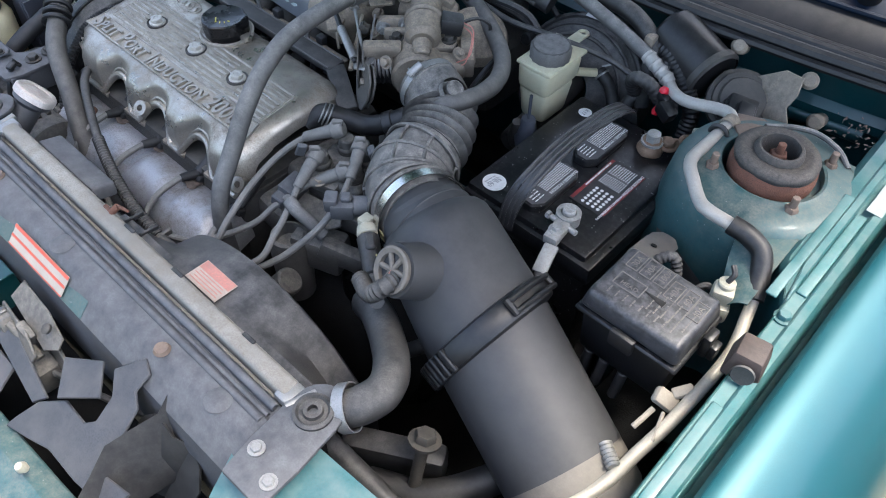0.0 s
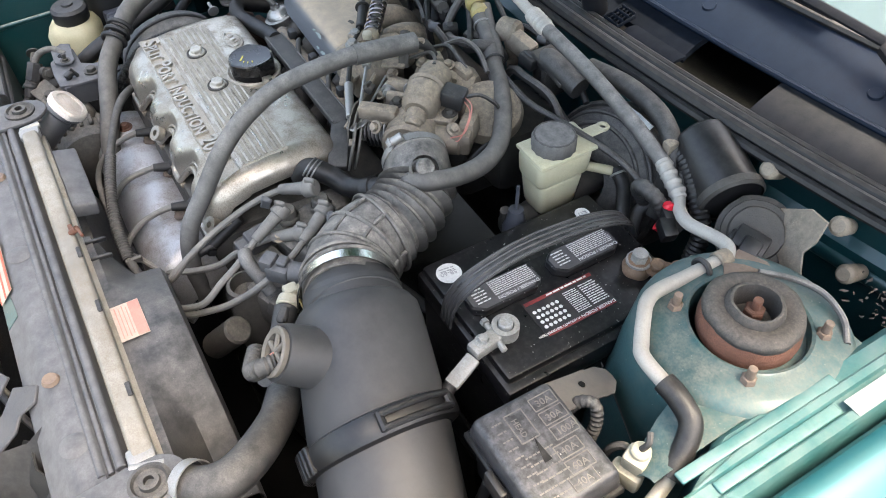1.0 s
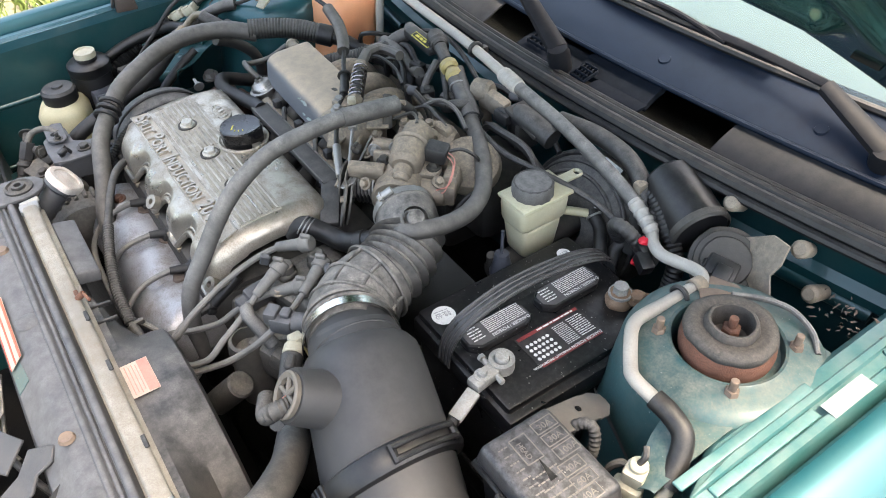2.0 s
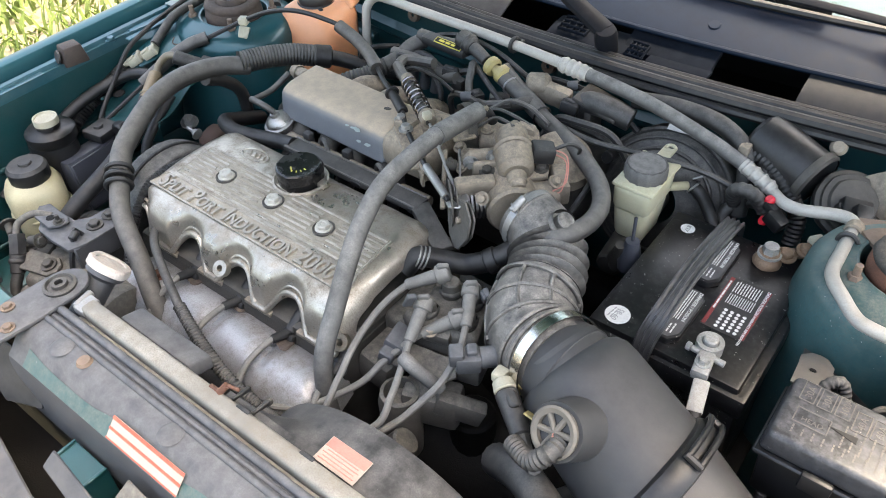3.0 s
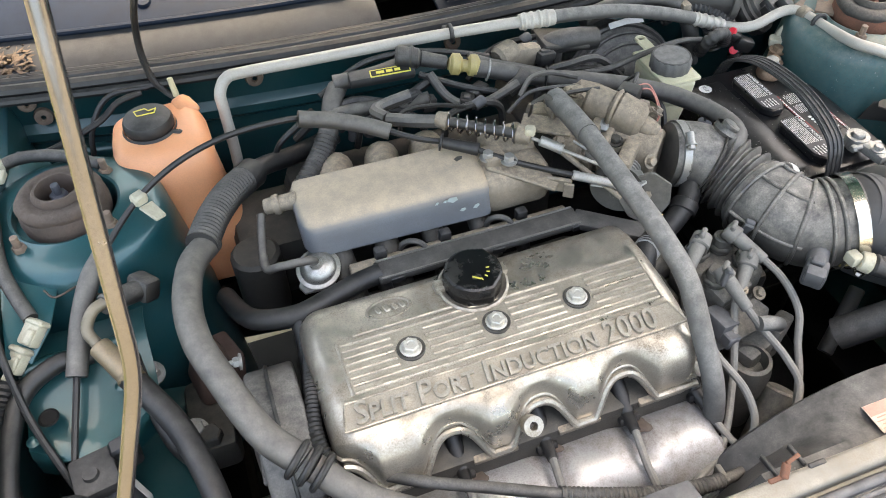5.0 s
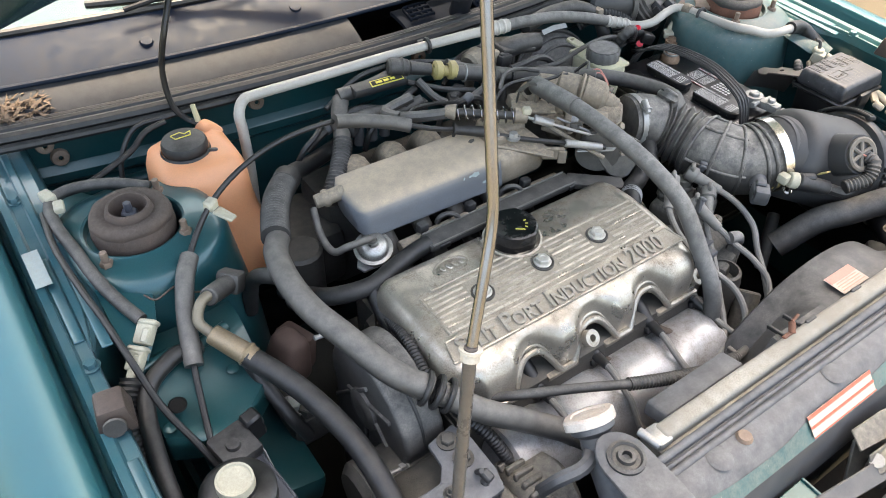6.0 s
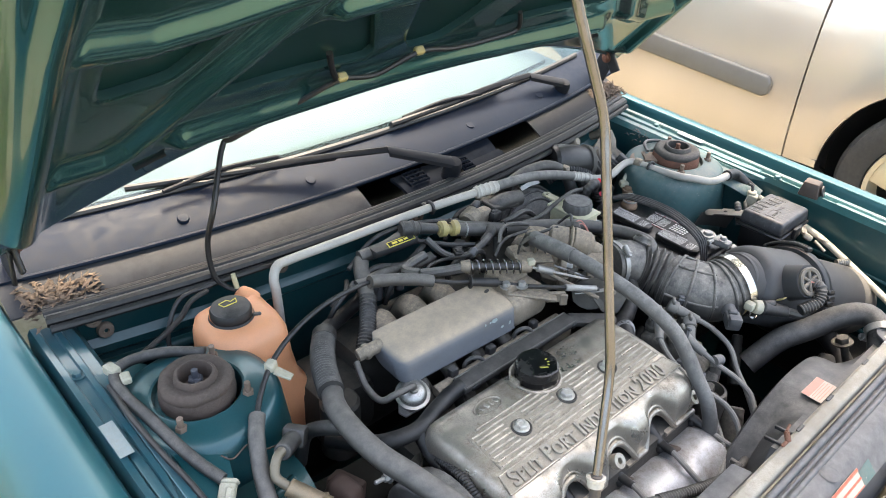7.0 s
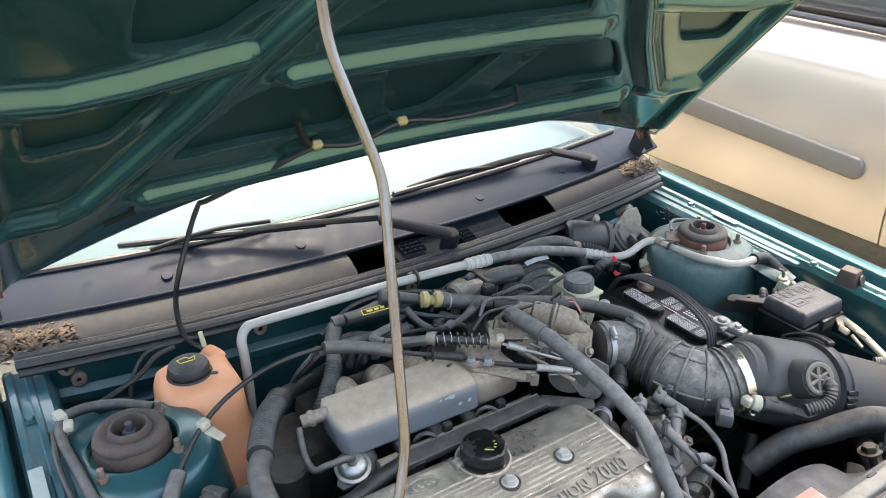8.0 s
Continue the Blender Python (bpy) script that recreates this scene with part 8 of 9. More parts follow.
part("box", join(box((-0.545, -0.322, 0.706), (0.034, 0.092, 0.090), 0.003, 2, (0, -8, 6)), box((-0.5275, -0.322, 0.7085), (0.004, 0.082, 0.080), 0.001, 1, (0, -8, 6))), NAVY_BOX, module)
part("sticker", box((-0.5262, -0.288, 0.716), (0.0008, 0.011, 0.050), 0, turn=(0, -8, 6)), WHITE, module)
part("lid_block", join(box((-0.556, -0.285, 0.760), (0.042, 0.046, 0.016), 0.004, 2, (0, 0, 10)), lathe([(0, 0.004), (0.007, 0.004), (0.008, 0)], (-0.558, -0.288, 0.768), (0, 0, 1), 14)), PLASTIC, module)
part("plug", join(box((-0.529, -0.268, 0.765), (0.02, 0.018, 0.022), 0.003, 1, (0, -8, 10)), box((-0.527, -0.262, 0.748), (0.018, 0.024, 0.026), 0.003, 1, (0, -8, 10))), PLASTIC_CLEAN, module)

# mounting bracket beside the radiator
arm = thing("pump_bracket", (-0.40, -0.43, 0.70), "greasy grey steel pump bracket with bolts", "bracket")
part("plate", prism([(-0.455, -0.452), (-0.449, -0.438), (-0.402, -0.436), (-0.390, -0.420), (-0.388, -0.392), (-0.352, -0.385), (-0.344, -0.410), (-0.345, -0.455), (-0.352, -0.478), (-0.39, -0.480), (-0.425, -0.478)], 0.007, pose(0, 0, 0.748), 0.002, 2), PLASTIC_GREY, arm)
tab = part("tab", prism([(-0.458, -0.453), (-0.451, -0.440), (-0.402, -0.442), (-0.394, -0.448), (-0.396, -0.462), (-0.406, -0.472), (-0.446, -0.470)], 0.004, pose(0, 0, 0.7595), 0.0012), PLASTIC_GREY, arm, "dusty grey steel tab with a round hole")
# the hole's shade is a flat near-black disc on the tab
part("hole", lathe([(0, 0.0006), (0.0058, 0.0006), (0.0062, 0.0)], (-0.421, -0.458, 0.7635), (0, 0, 1), 18), GREASE_SHADE, tab)
part("stud", join(hexbolt((-0.404, -0.456, 0.7640), (0, 0, 1), 0.0052, 0.004), rod((-0.404, -0.456, 0.764), (-0.404, -0.456, 0.775), 0.003, n=8)), ALU_DARK, tab)
part("flange_edge", box((-0.348, -0.43, 0.735), (0.006, 0.085, 0.036), 0.002, 1, (0, 0, -4)), PLASTIC_GREY, arm)
for x, y in ((-0.369, -0.401), (-0.367, -0.427)):
    part("bolt", hexbolt((x, y, 0.757), (0, 0, 1), 0.0078, 0.006), ALU_DARK, arm)
part("hydraulic_fitting", join(hose([(-0.428, -0.452, 0.760), (-0.448, -0.468, 0.764), (-0.455, -0.488, 0.758), (-0.450, -0.500, 0.746)], 0.0052, 10)), CAST_DUSTY, arm, "dusty bent steel pipe")
part("hex_union", join(rod((-0.450, -0.498, 0.748), (-0.438, -0.512, 0.726), 0.0115, 0.0115, 6, 0.1), rod((-0.438, -0.512, 0.726), (-0.428, -0.526, 0.706), 0.0105, 0.0095, 16), lathe([(0.0105, 0), (0.012, 0.002), (0.012, 0.005), (0.0105, 0.007)], (-0.436, -0.515, 0.722), (0.5, -0.7, -1.0), 16), hose([(-0.428, -0.526, 0.706), (-0.420, -0.54, 0.69), (-0.40, -0.55, 0.66)], 0.008, 10)), PLASTIC, arm, "dark hex union and hose end")
part("side_fitting", join(rod((-0.462, -0.500, 0.742), (-0.478, -0.494, 0.748), 0.006), hexbolt((-0.478, -0.494, 0.748), (-1, 0.3, 0.3), 0.008, 0.006)), ALU_DARK, arm)
part("side_fitting", join(rod((-0.430, -0.492, 0.742), (-0.412, -0.486, 0.746), 0.007), hexbolt((-0.412, -0.486, 0.746), (1, 0.3, 0.3), 0.007, 0.005)), ALU_DARK, arm)
part("lug_plate", prism([(-0.035, -0.014), (0.020, -0.016), (0.030, -0.006), (0.030, 0.006), (0.020, 0.016), (-0.030, 0.018)], 0.006, pose(-0.402, -0.500, 0.716, 14, 0, 18), 0.002, 2), CAST_DUSTY, arm, "dusty cast lug with a bolt")
part("lug_bolt", hexbolt((-0.388, -0.497, 0.724), (0, -0.2, 1), 0.0075, 0.006), ALU_DARK, arm)
part("lower_casting", join(box((-0.375, -0.485, 0.690), (0.10, 0.07, 0.05), 0.014, 3, (8, 0, 12)), box((-0.440, -0.470, 0.680), (0.06, 0.06, 0.05), 0.012, 3), rod((-0.36, -0.52, 0.69), (-0.41, -0.53, 0.68), 0.016)), CAST_DUSTY, arm, "dusty pump casting")
for k in range(5):
    part("cooling_rib", box((-0.372 + 0.012 * k, -0.522, 0.690), (0.005, 0.020, 0.034), 0.0015, 1, (10, 0, 12)), ALU_DARK, arm)
part("loose_plug", join(rod((-0.365, -0.448, 0.756), (-0.366, -0.456, 0.770), 0.003), box((-0.362, -0.460, 0.763), (0.010, 0.014, 0.009), 0.002, 1, (20, 0, 15)), hose([(-0.366, -0.46, 0.758), (-0.36, -0.475, 0.735), (-0.365, -0.48, 0.71)], 0.004, 7)), PLASTIC, arm)
part("pump", join(rod((-0.46, -0.36, 0.66), (-0.36, -0.36, 0.66), 0.045, 0.045, 26, 0.2), box((-0.41, -0.42, 0.69), (0.10, 0.08, 0.06), 0.015, 3)), ALU_DARK, arm, "dirty pump housing")
part("lower_lug", join(box((-0.435, -0.49, 0.715), (0.045, 0.03, 0.014), 0.005, 2, (0, 0, 30)), hexbolt((-0.445, -0.49, 0.723), (0, 0, 1), 0.008, 0.006)), ALU_DARK, arm)
alt = thing("alternator", (-0.29, -0.45, 0.6), "dusty alternator with a slotted fan ring", "alternator")
AC0, ACD = Vector((-0.322, -0.472, 0.664)), Vector((-1.0, 0.0, 0.06)).normalized()
part("housing", lathe([(0.0, 0.012), (0.02, 0.014), (0.045, 0.006), (0.052, -0.004), (0.054, -0.05), (0.040, -0.062), (0, -0.064)], AC0, ACD, 36), CAST_DUSTY, alt, "dusty cast alternator housing")
for k in range(24):
    a = 2 * math.pi * k / 24
    q = aim(AC0, ACD) @ Vector((0.053 * math.cos(a), 0.053 * math.sin(a), -0.012))
    o = part("fan_blade", box((0, 0, 0), (0.010, 0.0065, 0.026), 0.0015, 1), CAST_DUSTY, alt)
    o.matrix_local = Matrix.Translation(q - PLACE[alt]) @ aim((0, 0, 0), ACD) @ pose(0, 0, 0, 0, 0, math.degrees(a))
mnt = thing("engine_mount", (-0.45, -0.16, 0.62), "rusty brown engine mount block beside the timing cover", "engine mount")
part("block", join(taper_box((-0.440, -0.165, 0.712), (0.046, 0.060, 0.066), 0.72, 0.012, 3, (6, 8, 14)), box((-0.425, -0.15, 0.70), (0.03, 0.05, 0.05), 0.006, 2, (0, 10, 20))), surf("brown_rusty_casting", (0.085, 0.050, 0.040), 0.75, 0.1, 0.35, 0.3, (0.13, 0.10, 0.085)), mnt)
part("arm", join(box((-0.455, -0.20, 0.66), (0.05, 0.10, 0.05), 0.01, 2), rod((-0.455, -0.24, 0.69), (-0.455, -0.24, 0.705), 0.012, n=6)), ALU_DARK, mnt)

# white connector and looms on the fender side
wc = thing("white_connector", (-0.60, -0.165, 0.79), "chalky white wiring connector hanging by the fender", "connector")
for c, s in (((-0.586, -0.149, 0.830), 1.0), ((-0.605, -0.168, 0.818), 0.92)):
    Mh = Matrix.Translation(c) @ pose(0, 0, 0, 30, 0, -44)
    part("half", join(box((0, 0, 0), (0.019 * s, 0.027, 0.014), 0.003, 2), box((0, 0.011 * s, 0.001), (0.023 * s, 0.006, 0.016), 0.002, 1), box((0.004, -0.004, 0.008), (0.008, 0.016, 0.004), 0.0015, 1)), CREAM_PL, wc).matrix_local = Matrix.Translation(-PLACE[wc]) @ Mh
part("latch_tongue", box((-0.617, -0.181, 0.810), (0.009, 0.016, 0.008), 0.002, 1, (30, 0, -44)), CREAM_PL, wc)
lm = thing("fender_loom", (-0.61, 0.0, 0.84), "taped grey wiring loom along the fender", "wiring loom")
part("loom", hose([(-0.500, 0.060, 0.852), (-0.54, 0.088, 0.856), (-0.585, 0.100, 0.858), (-0.612, 0.086, 0.858), (-0.618, 0.04, 0.860), (-0.612, -0.02, 0.861), (-0.606, -0.073, 0.858), (-0.596, -0.108, 0.847), (-0.584, -0.138, 0.838)], 0.0075, 10), RUBBER, lm, "grey taped loom")
part("thin_wire", hose([(-0.625, 0.072, 0.856), (-0.630, -0.009, 0.866), (-0.624, -0.083, 0.857), (-0.618, -0.125, 0.850), (-0.612, -0.174, 0.833), (-0.603, -0.221, 0.795), (-0.589, -0.258, 0.770), (-0.575, -0.29, 0.74)], 0.0038, 8), RUBBER_DARK, lm)
part("joint", join(box((-0.612, 0.092, 0.862), (0.014, 0.022, 0.014), 0.003, 2, (0, 0, 15)), box((-0.606, 0.062, 0.866), (0.012, 0.018, 0.010), 0.002, 1, (0, 0, -10))), CREAM_PL, lm)
part("stray_wire", hose([(-0.57, -0.108, 0.842), (-0.56, -0.118, 0.838), (-0.535, -0.110, 0.838), (-0.52, -0.122, 0.83), (-0.50, -0.118, 0.82)], 0.0012, 5), RUST_DARK, lm)
part("back_wire", hose([(-0.60, 0.10, 0.855), (-0.56, 0.12, 0.845), (-0.50, 0.14, 0.855), (-0.47, 0.155, 0.868), (-0.44, 0.16, 0.872)], 0.004, 8), RUBBER_DARK, lm)
part("back_wire", hose([(-0.52, 0.135, 0.80), (-0.51, 0.15, 0.84), (-0.48, 0.165, 0.872), (-0.43, 0.165, 0.874)], 0.0036, 8), RUBBER_DARK, lm)

# pressed ledge between the tower and the front of the fender side
rows = []
for i in range(13):
    x = -0.612 + 0.125 * i / 12
    u = i / 12
    edge = -0.262 + 0.020 * (2 * u - 1) ** 2 + 0.045 * max(0, u - 0.55)
    rows.append([Vector((x, -0.125 + (edge + 0.125) * j / 7, 0.800 - 0.030 * (j / 7) ** 1.4 - 0.006 * math.sin(math.pi * u) + 0.006 * math.sin(math.pi * j / 3.5))) for j in range(8)] + [Vector((x, edge - 0.004, 0.762)), Vector((x, edge - 0.004, 0.735))])
ledge = part("fender_ledge", sheet(rows, 0.0016), TEAL_BAY, car, "dark teal pressed ledge with a round hole", 40)
# raised ring round a near-black disc that stands for shade in the hole
part("drain_hole", lathe([(0, 0.0004), (0.0075, 0.0004), (0.0085, 0.0012), (0.0100, 0.0)], (-0.588, -0.222, 0.7855), (0.0, -0.12, 1), 24), GREASE_SHADE, ledge)
part("ledge_bead", hose([(-0.607, -0.172, 0.801), (-0.575, -0.165, 0.800), (-0.54, -0.168, 0.799), (-0.505, -0.158, 0.797)], 0.007, 10), TEAL_BAY, ledge)
for x, y in ((-0.604, -0.240), (-0.52, -0.205)):
    part("weld_spot", lathe([(0, 0.0016), (0.004, 0.0014), (0.007, 0.0)], (x, y, 0.780), (0, 0, 1), 12), TEAL_BAY, ledge)
part("hanging_loom", ribbed([(-0.616, -0.180, 0.806), (-0.632, -0.205, 0.785), (-0.638, -0.26, 0.760), (-0.63, -0.32, 0.73), (-0.62, -0.38, 0.70)], 0.0115, 0.006, 0.0015, 12), RUBBER_DARK, lm, "black ribbed conduit")

part("thick_branch", hose([(-0.626, -0.44, 0.69), (-0.630, -0.36, 0.735), (-0.628, -0.28, 0.775), (-0.612, -0.205, 0.796), (-0.575, -0.178, 0.806), (-0.54, -0.172, 0.80)], 0.0095, 10), RUBBER_DARK, lm, "black rubber-sheathed branch")


# ---- hoses and cables over the engine ----
def hose_thing(name, label, pts, r, mat, category="hose", per=10, n=14):
    t = thing(name, pts[0], label, category)
    part("tube", hose(pts, r, n, per), mat, t)
    return t


h = hose_thing("coolant_hose", "long chalky grey hose arching over the valve cover", [(0.055, -0.415, 0.64), (0.051, -0.416, 0.706), (0.046, -0.404, 0.757), (0.042, -0.376, 0.798), (0.036, -0.336, 0.850), (0.026, -0.295, 0.878), (0.018, -0.245, 0.895), (0.016, -0.164, 0.902), (0.017, -0.120, 0.899)], 0.0112, HOSE_PALE)
part("sleeve", hose([(0.016, -0.150, 0.9015), (0.017, -0.11, 0.898), (0.018, -0.066, 0.893)], 0.0128, 14), HOSE_PALE, h)
part("bend", hose([(0.018, -0.070, 0.893), (0.022, -0.055, 0.888), (0.026, -0.045, 0.870)], 0.008, 10), RUBBER_DARK, h)
h = hose_thing("vacuum_hose", "dusty grey brake vacuum hose with yellowed fitting", [(-0.032, 0.064, 0.866), (0.010, 0.052, 0.856), (0.057, 0.031, 0.849), (0.105, 0.010, 0.846), (0.150, -0.016, 0.844), (0.190, -0.048, 0.842), (0.213, -0.085, 0.843), (0.221, -0.125, 0.848), (0.216, -0.158, 0.852), (0.202, -0.174, 0.848), (0.186, -0.172, 0.832)], 0.0115, HOSE_GREY)
part("second_hose", hose([(-0.036, 0.076, 0.876), (-0.01, 0.066, 0.866), (0.03, 0.052, 0.856), (0.058, 0.038, 0.850)], 0.0075, 10), HOSE_GREY, h)
part("fitting", join(lathe([(0.009, 0), (0.014, 0.003), (0.014, 0.012), (0.009, 0.016)], (-0.062, 0.073, 0.874), (0.9, -0.25, -0.15), 16), lathe([(0.009, 0), (0.014, 0.003), (0.014, 0.012), (0.009, 0.016)], (-0.040, 0.068, 0.870), (0.9, -0.25, -0.15), 16), rod((-0.064, 0.074, 0.874), (-0.026, 0.063, 0.866), 0.008)), BRASS, h, "yellowed plastic check valve")
part("wire_tie", ring_of((-0.014, 0.059, 0.861), (0.9, -0.35, -0.2), 0.0125, 0.0015, 18, 6), STEEL, h)
part("wire_tie", ring_of((0.056, 0.032, 0.850), (0.9, -0.4, -0.05), 0.0135, 0.0016, 18, 6), PLASTIC_CLEAN, h)
part("connector", join(rod((-0.128, 0.094, 0.888), (-0.098, 0.084, 0.884), 0.014, 0.013, 14, 0.25), rod((-0.098, 0.084, 0.884), (-0.066, 0.074, 0.876), 0.010, 0.009), lathe([(0.013, 0), (0.0155, 0.004), (0.013, 0.008)], (-0.112, 0.089, 0.886), (0.9, -0.3, -0.1), 16)), RUBBER, h)
h = hose_thing("breather_hose", "black rubber breather hose with spring clamp", [(0.045, -0.258, 0.775), (0.056, -0.242, 0.790), (0.078, -0.222, 0.782), (0.105, -0.210, 0.780), (0.135, -0.196, 0.795), (0.152, -0.178, 0.806)], 0.0135, RUBBER_DARK)
part("clamp", join(*[ring_of((0.058 + 0.004 * k, -0.240 + 0.003 * k, 0.789 - 0.001 * k), (0.7, 0.5, -0.4), 0.0145, 0.0012, 20, 6) for k in (-1, 0, 1)]), STEEL, h)
part("collar", lathe([(0.014, 0), (0.0165, 0.002), (0.0165, 0.014), (0.014, 0.016)], (0.128, -0.201, 0.789), (0.6, 0.5, 0.4), 18), RUBBER_DARK, h)
h = hose_thing("main_conduit", "thick dusty grey hose looping round the engine", [(-0.402, -0.095, 0.838), (-0.424, -0.135, 0.848), (-0.434, -0.188, 0.853), (-0.432, -0.235, 0.850), (-0.420, -0.275, 0.843), (-0.396, -0.335, 0.824), (-0.368, -0.368, 0.808)], 0.0145, HOSE_GREY)
part("ribbed_sleeve", ribbed([(-0.345, 0.005, 0.828), (-0.37, -0.028, 0.838), (-0.392, -0.065, 0.843), (-0.410, -0.105, 0.845)], 0.0165, 0.0052, 0.0014, 18), RUBBER, h, "ribbed split conduit")
part("rear_end", join(rod((-0.335, 0.018, 0.824), (-0.352, -0.004, 0.831), 0.0185, 0.018, 18, 0.15), hose([(-0.34, 0.012, 0.826), (-0.32, 0.035, 0.815), (-0.28, 0.06, 0.80), (-0.22, 0.08, 0.80)], 0.012, 10)), RUBBER_DARK, h)
part("collar", join(*[ring_of((-0.372 + 0.009 * k, -0.365 - 0.008 * k, 0.810 - 0.004 * k), (0.65, -0.6, -0.35), 0.0165, 0.0035, 24, 8) for k in (0, 1, 2)]), RUBBER_DARK, h)
part("lower_tube", hose([(-0.360, -0.375, 0.804), (-0.325, -0.405, 0.780), (-0.27, -0.428, 0.742), (-0.22, -0.45, 0.70), (-0.19, -0.455, 0.62)], 0.0135, 12), HOSE_GREY, h)
part("side_branch", hose([(-0.43, -0.16, 0.835), (-0.44, -0.12, 0.81), (-0.445, -0.09, 0.775), (-0.45, -0.08, 0.72)], 0.010, 10), RUBBER, h)
h = hose_thing("rear_hose", "black hose along the back of the head", [(-0.405, -0.09, 0.74), (-0.392, -0.145, 0.770), (-0.375, -0.180, 0.790), (-0.335, -0.192, 0.794), (-0.295, -0.180, 0.792), (-0.262, -0.172, 0.794), (-0.235, -0.170, 0.797)], 0.0115, RUBBER_DARK)
part("branch", hose([(-0.335, -0.190, 0.796), (-0.335, -0.22, 0.770), (-0.342, -0.27, 0.770), (-0.352, -0.30, 0.765)], 0.010, 10), RUBBER_DARK, h)
h = thing("front_loom", (-0.2, -0.44, 0.68), "ribbed black wiring conduit across the front of the engine", "wiring loom")
part("loom", ribbed([(-0.335, -0.235, 0.775), (-0.343, -0.285, 0.788), (-0.350, -0.335, 0.782), (-0.338, -0.378, 0.760), (-0.318, -0.412, 0.735), (-0.300, -0.440, 0.690)], 0.0068, 0.0045, 0.0012, 12), RUBBER_DARK, h)
part("thin_loom", hose([(-0.312, -0.352, 0.735), (-0.298, -0.378, 0.752), (-0.262, -0.405, 0.762), (-0.215, -0.428, 0.762), (-0.150, -0.455, 0.752)], 0.0058, 10), RUBBER, h, "dusty black wire sheath")
part("ribbed_run", ribbed([(-0.152, -0.454, 0.752), (-0.10, -0.470, 0.742), (-0.04, -0.482, 0.728), (0.015, -0.484, 0.716)], 0.0068, 0.0045, 0.0013, 12), RUBBER, h, "ribbed black conduit")
part("thin_loom", hose([(0.013, -0.484, 0.716), (0.05, -0.478, 0.708), (0.09, -0.462, 0.700), (0.12, -0.44, 0.68)], 0.0058, 10), RUBBER, h)
part("strap", box((0.018, -0.478, 0.716), (0.006, 0.02, 0.008), 0.001, 1), HOSE_GREY, h)
h = thing("accelerator_cable", (-0.28, -0.02, 0.85), "black control cable with grey protective sleeves", "cable")
part("cable", hose([(-0.575, -0.27, 0.76), (-0.563, -0.22, 0.785), (-0.548, -0.165, 0.815), (-0.534, -0.132, 0.836), (-0.505, -0.083, 0.852), (-0.462, -0.046, 0.876), (-0.415, -0.030, 0.898), (-0.36, -0.022, 0.912), (-0.30, -0.016, 0.912), (-0.258, -0.012, 0.902), (-0.19, -0.035, 0.885), (-0.150, -0.058, 0.876), (-0.105, -0.080, 0.870), (-0.06, -0.118, 0.862), (0.0, -0.155, 0.852), (0.055, -0.18, 0.838)], 0.0036, 8, 8), RUBBER_DARK, h)
part("sleeve", hose([(-0.556, -0.195, 0.800), (-0.542, -0.150, 0.825), (-0.525, -0.113, 0.844), (-0.508, -0.087, 0.851)], 0.0105, 12), HOSE_GREY, h, "grey foam sleeve")
part("sleeve", hose([(-0.275, -0.014, 0.908), (-0.235, -0.018, 0.897), (-0.20, -0.030, 0.888), (-0.178, -0.042, 0.882)], 0.0095, 12), HOSE_GREY, h, "grey foam sleeve")
part("boot", join(rod((-0.128, -0.069, 0.873), (-0.088, -0.092, 0.867), 0.0065, 0.0075), lathe([(0.006, 0), (0.0105, 0.001), (0.0105, 0.003), (0.006, 0.004)], (-0.128, -0.069, 0.873), (0.85, -0.45, -0.15), 16)), RUBBER_DARK, h)
part("ferrule", rod((0.0, -0.155, 0.852), (0.05, -0.178, 0.840), 0.0055), STEEL, h)
part("white_clip", join(box((-0.460, -0.045, 0.877), (0.016, 0.014, 0.014), 0.003, 1, (0, 0, 30)), prism([(-0.006, -0.014), (0.008, -0.014), (0.010, 0.010), (-0.008, 0.010)], 0.004, pose(-0.452, -0.056, 0.864, 18, 14, 40), 0.001)), CREAM_PL, h, "off-white cable clip")
h = thing("steering_pressure_line", (-0.5, -0.25, 0.76), "thick black hydraulic hose with a brass-coloured end", "hydraulic hose")
part("hose", hose([(-0.506, -0.218, 0.808), (-0.472, -0.275, 0.784), (-0.452, -0.345, 0.764), (-0.448, -0.41, 0.74), (-0.45, -0.47, 0.70)], 0.0125, 12), RUBBER_DARK, h)
part("ferrule", join(rod((-0.527, -0.183, 0.822), (-0.500, -0.226, 0.805), 0.0112, 0.0125, 16, 0.1), lathe([(0.0125, 0), (0.0142, 0.003), (0.0125, 0.006)], (-0.506, -0.216, 0.809), (0.5, -0.8, -0.3), 16)), surf("tarnished_brass_ferrule", (0.28, 0.21, 0.13), 0.45, 0.7, 0.3, 0.3), h, "tarnished brass ferrule")
part("bend", hose([(-0.527, -0.183, 0.822), (-0.534, -0.168, 0.832), (-0.524, -0.156, 0.844), (-0.508, -0.148, 0.845)], 0.0060, 10), surf("tarnished_pipe_bend", (0.20, 0.17, 0.12), 0.45, 0.5, 0.3, 0.35), h)
part("rubber_block", join(rod((-0.514, -0.152, 0.844), (-0.482, -0.126, 0.826), 0.011, 0.0115, 14), box((-0.478, -0.122, 0.824), (0.022, 0.03, 0.026), 0.005, 2, (0, 25, 40))), RUBBER, h)
part("return_hose", hose([(-0.505, -0.18, 0.79), (-0.497, -0.225, 0.765), (-0.486, -0.262, 0.735), (-0.47, -0.27, 0.69)], 0.008, 10), RUBBER_DARK, h)
h = thing("rear_ribbed_hose", (-0.25, 0.02, 0.80), "grey hose running into a ribbed conduit behind the plenum", "hose")
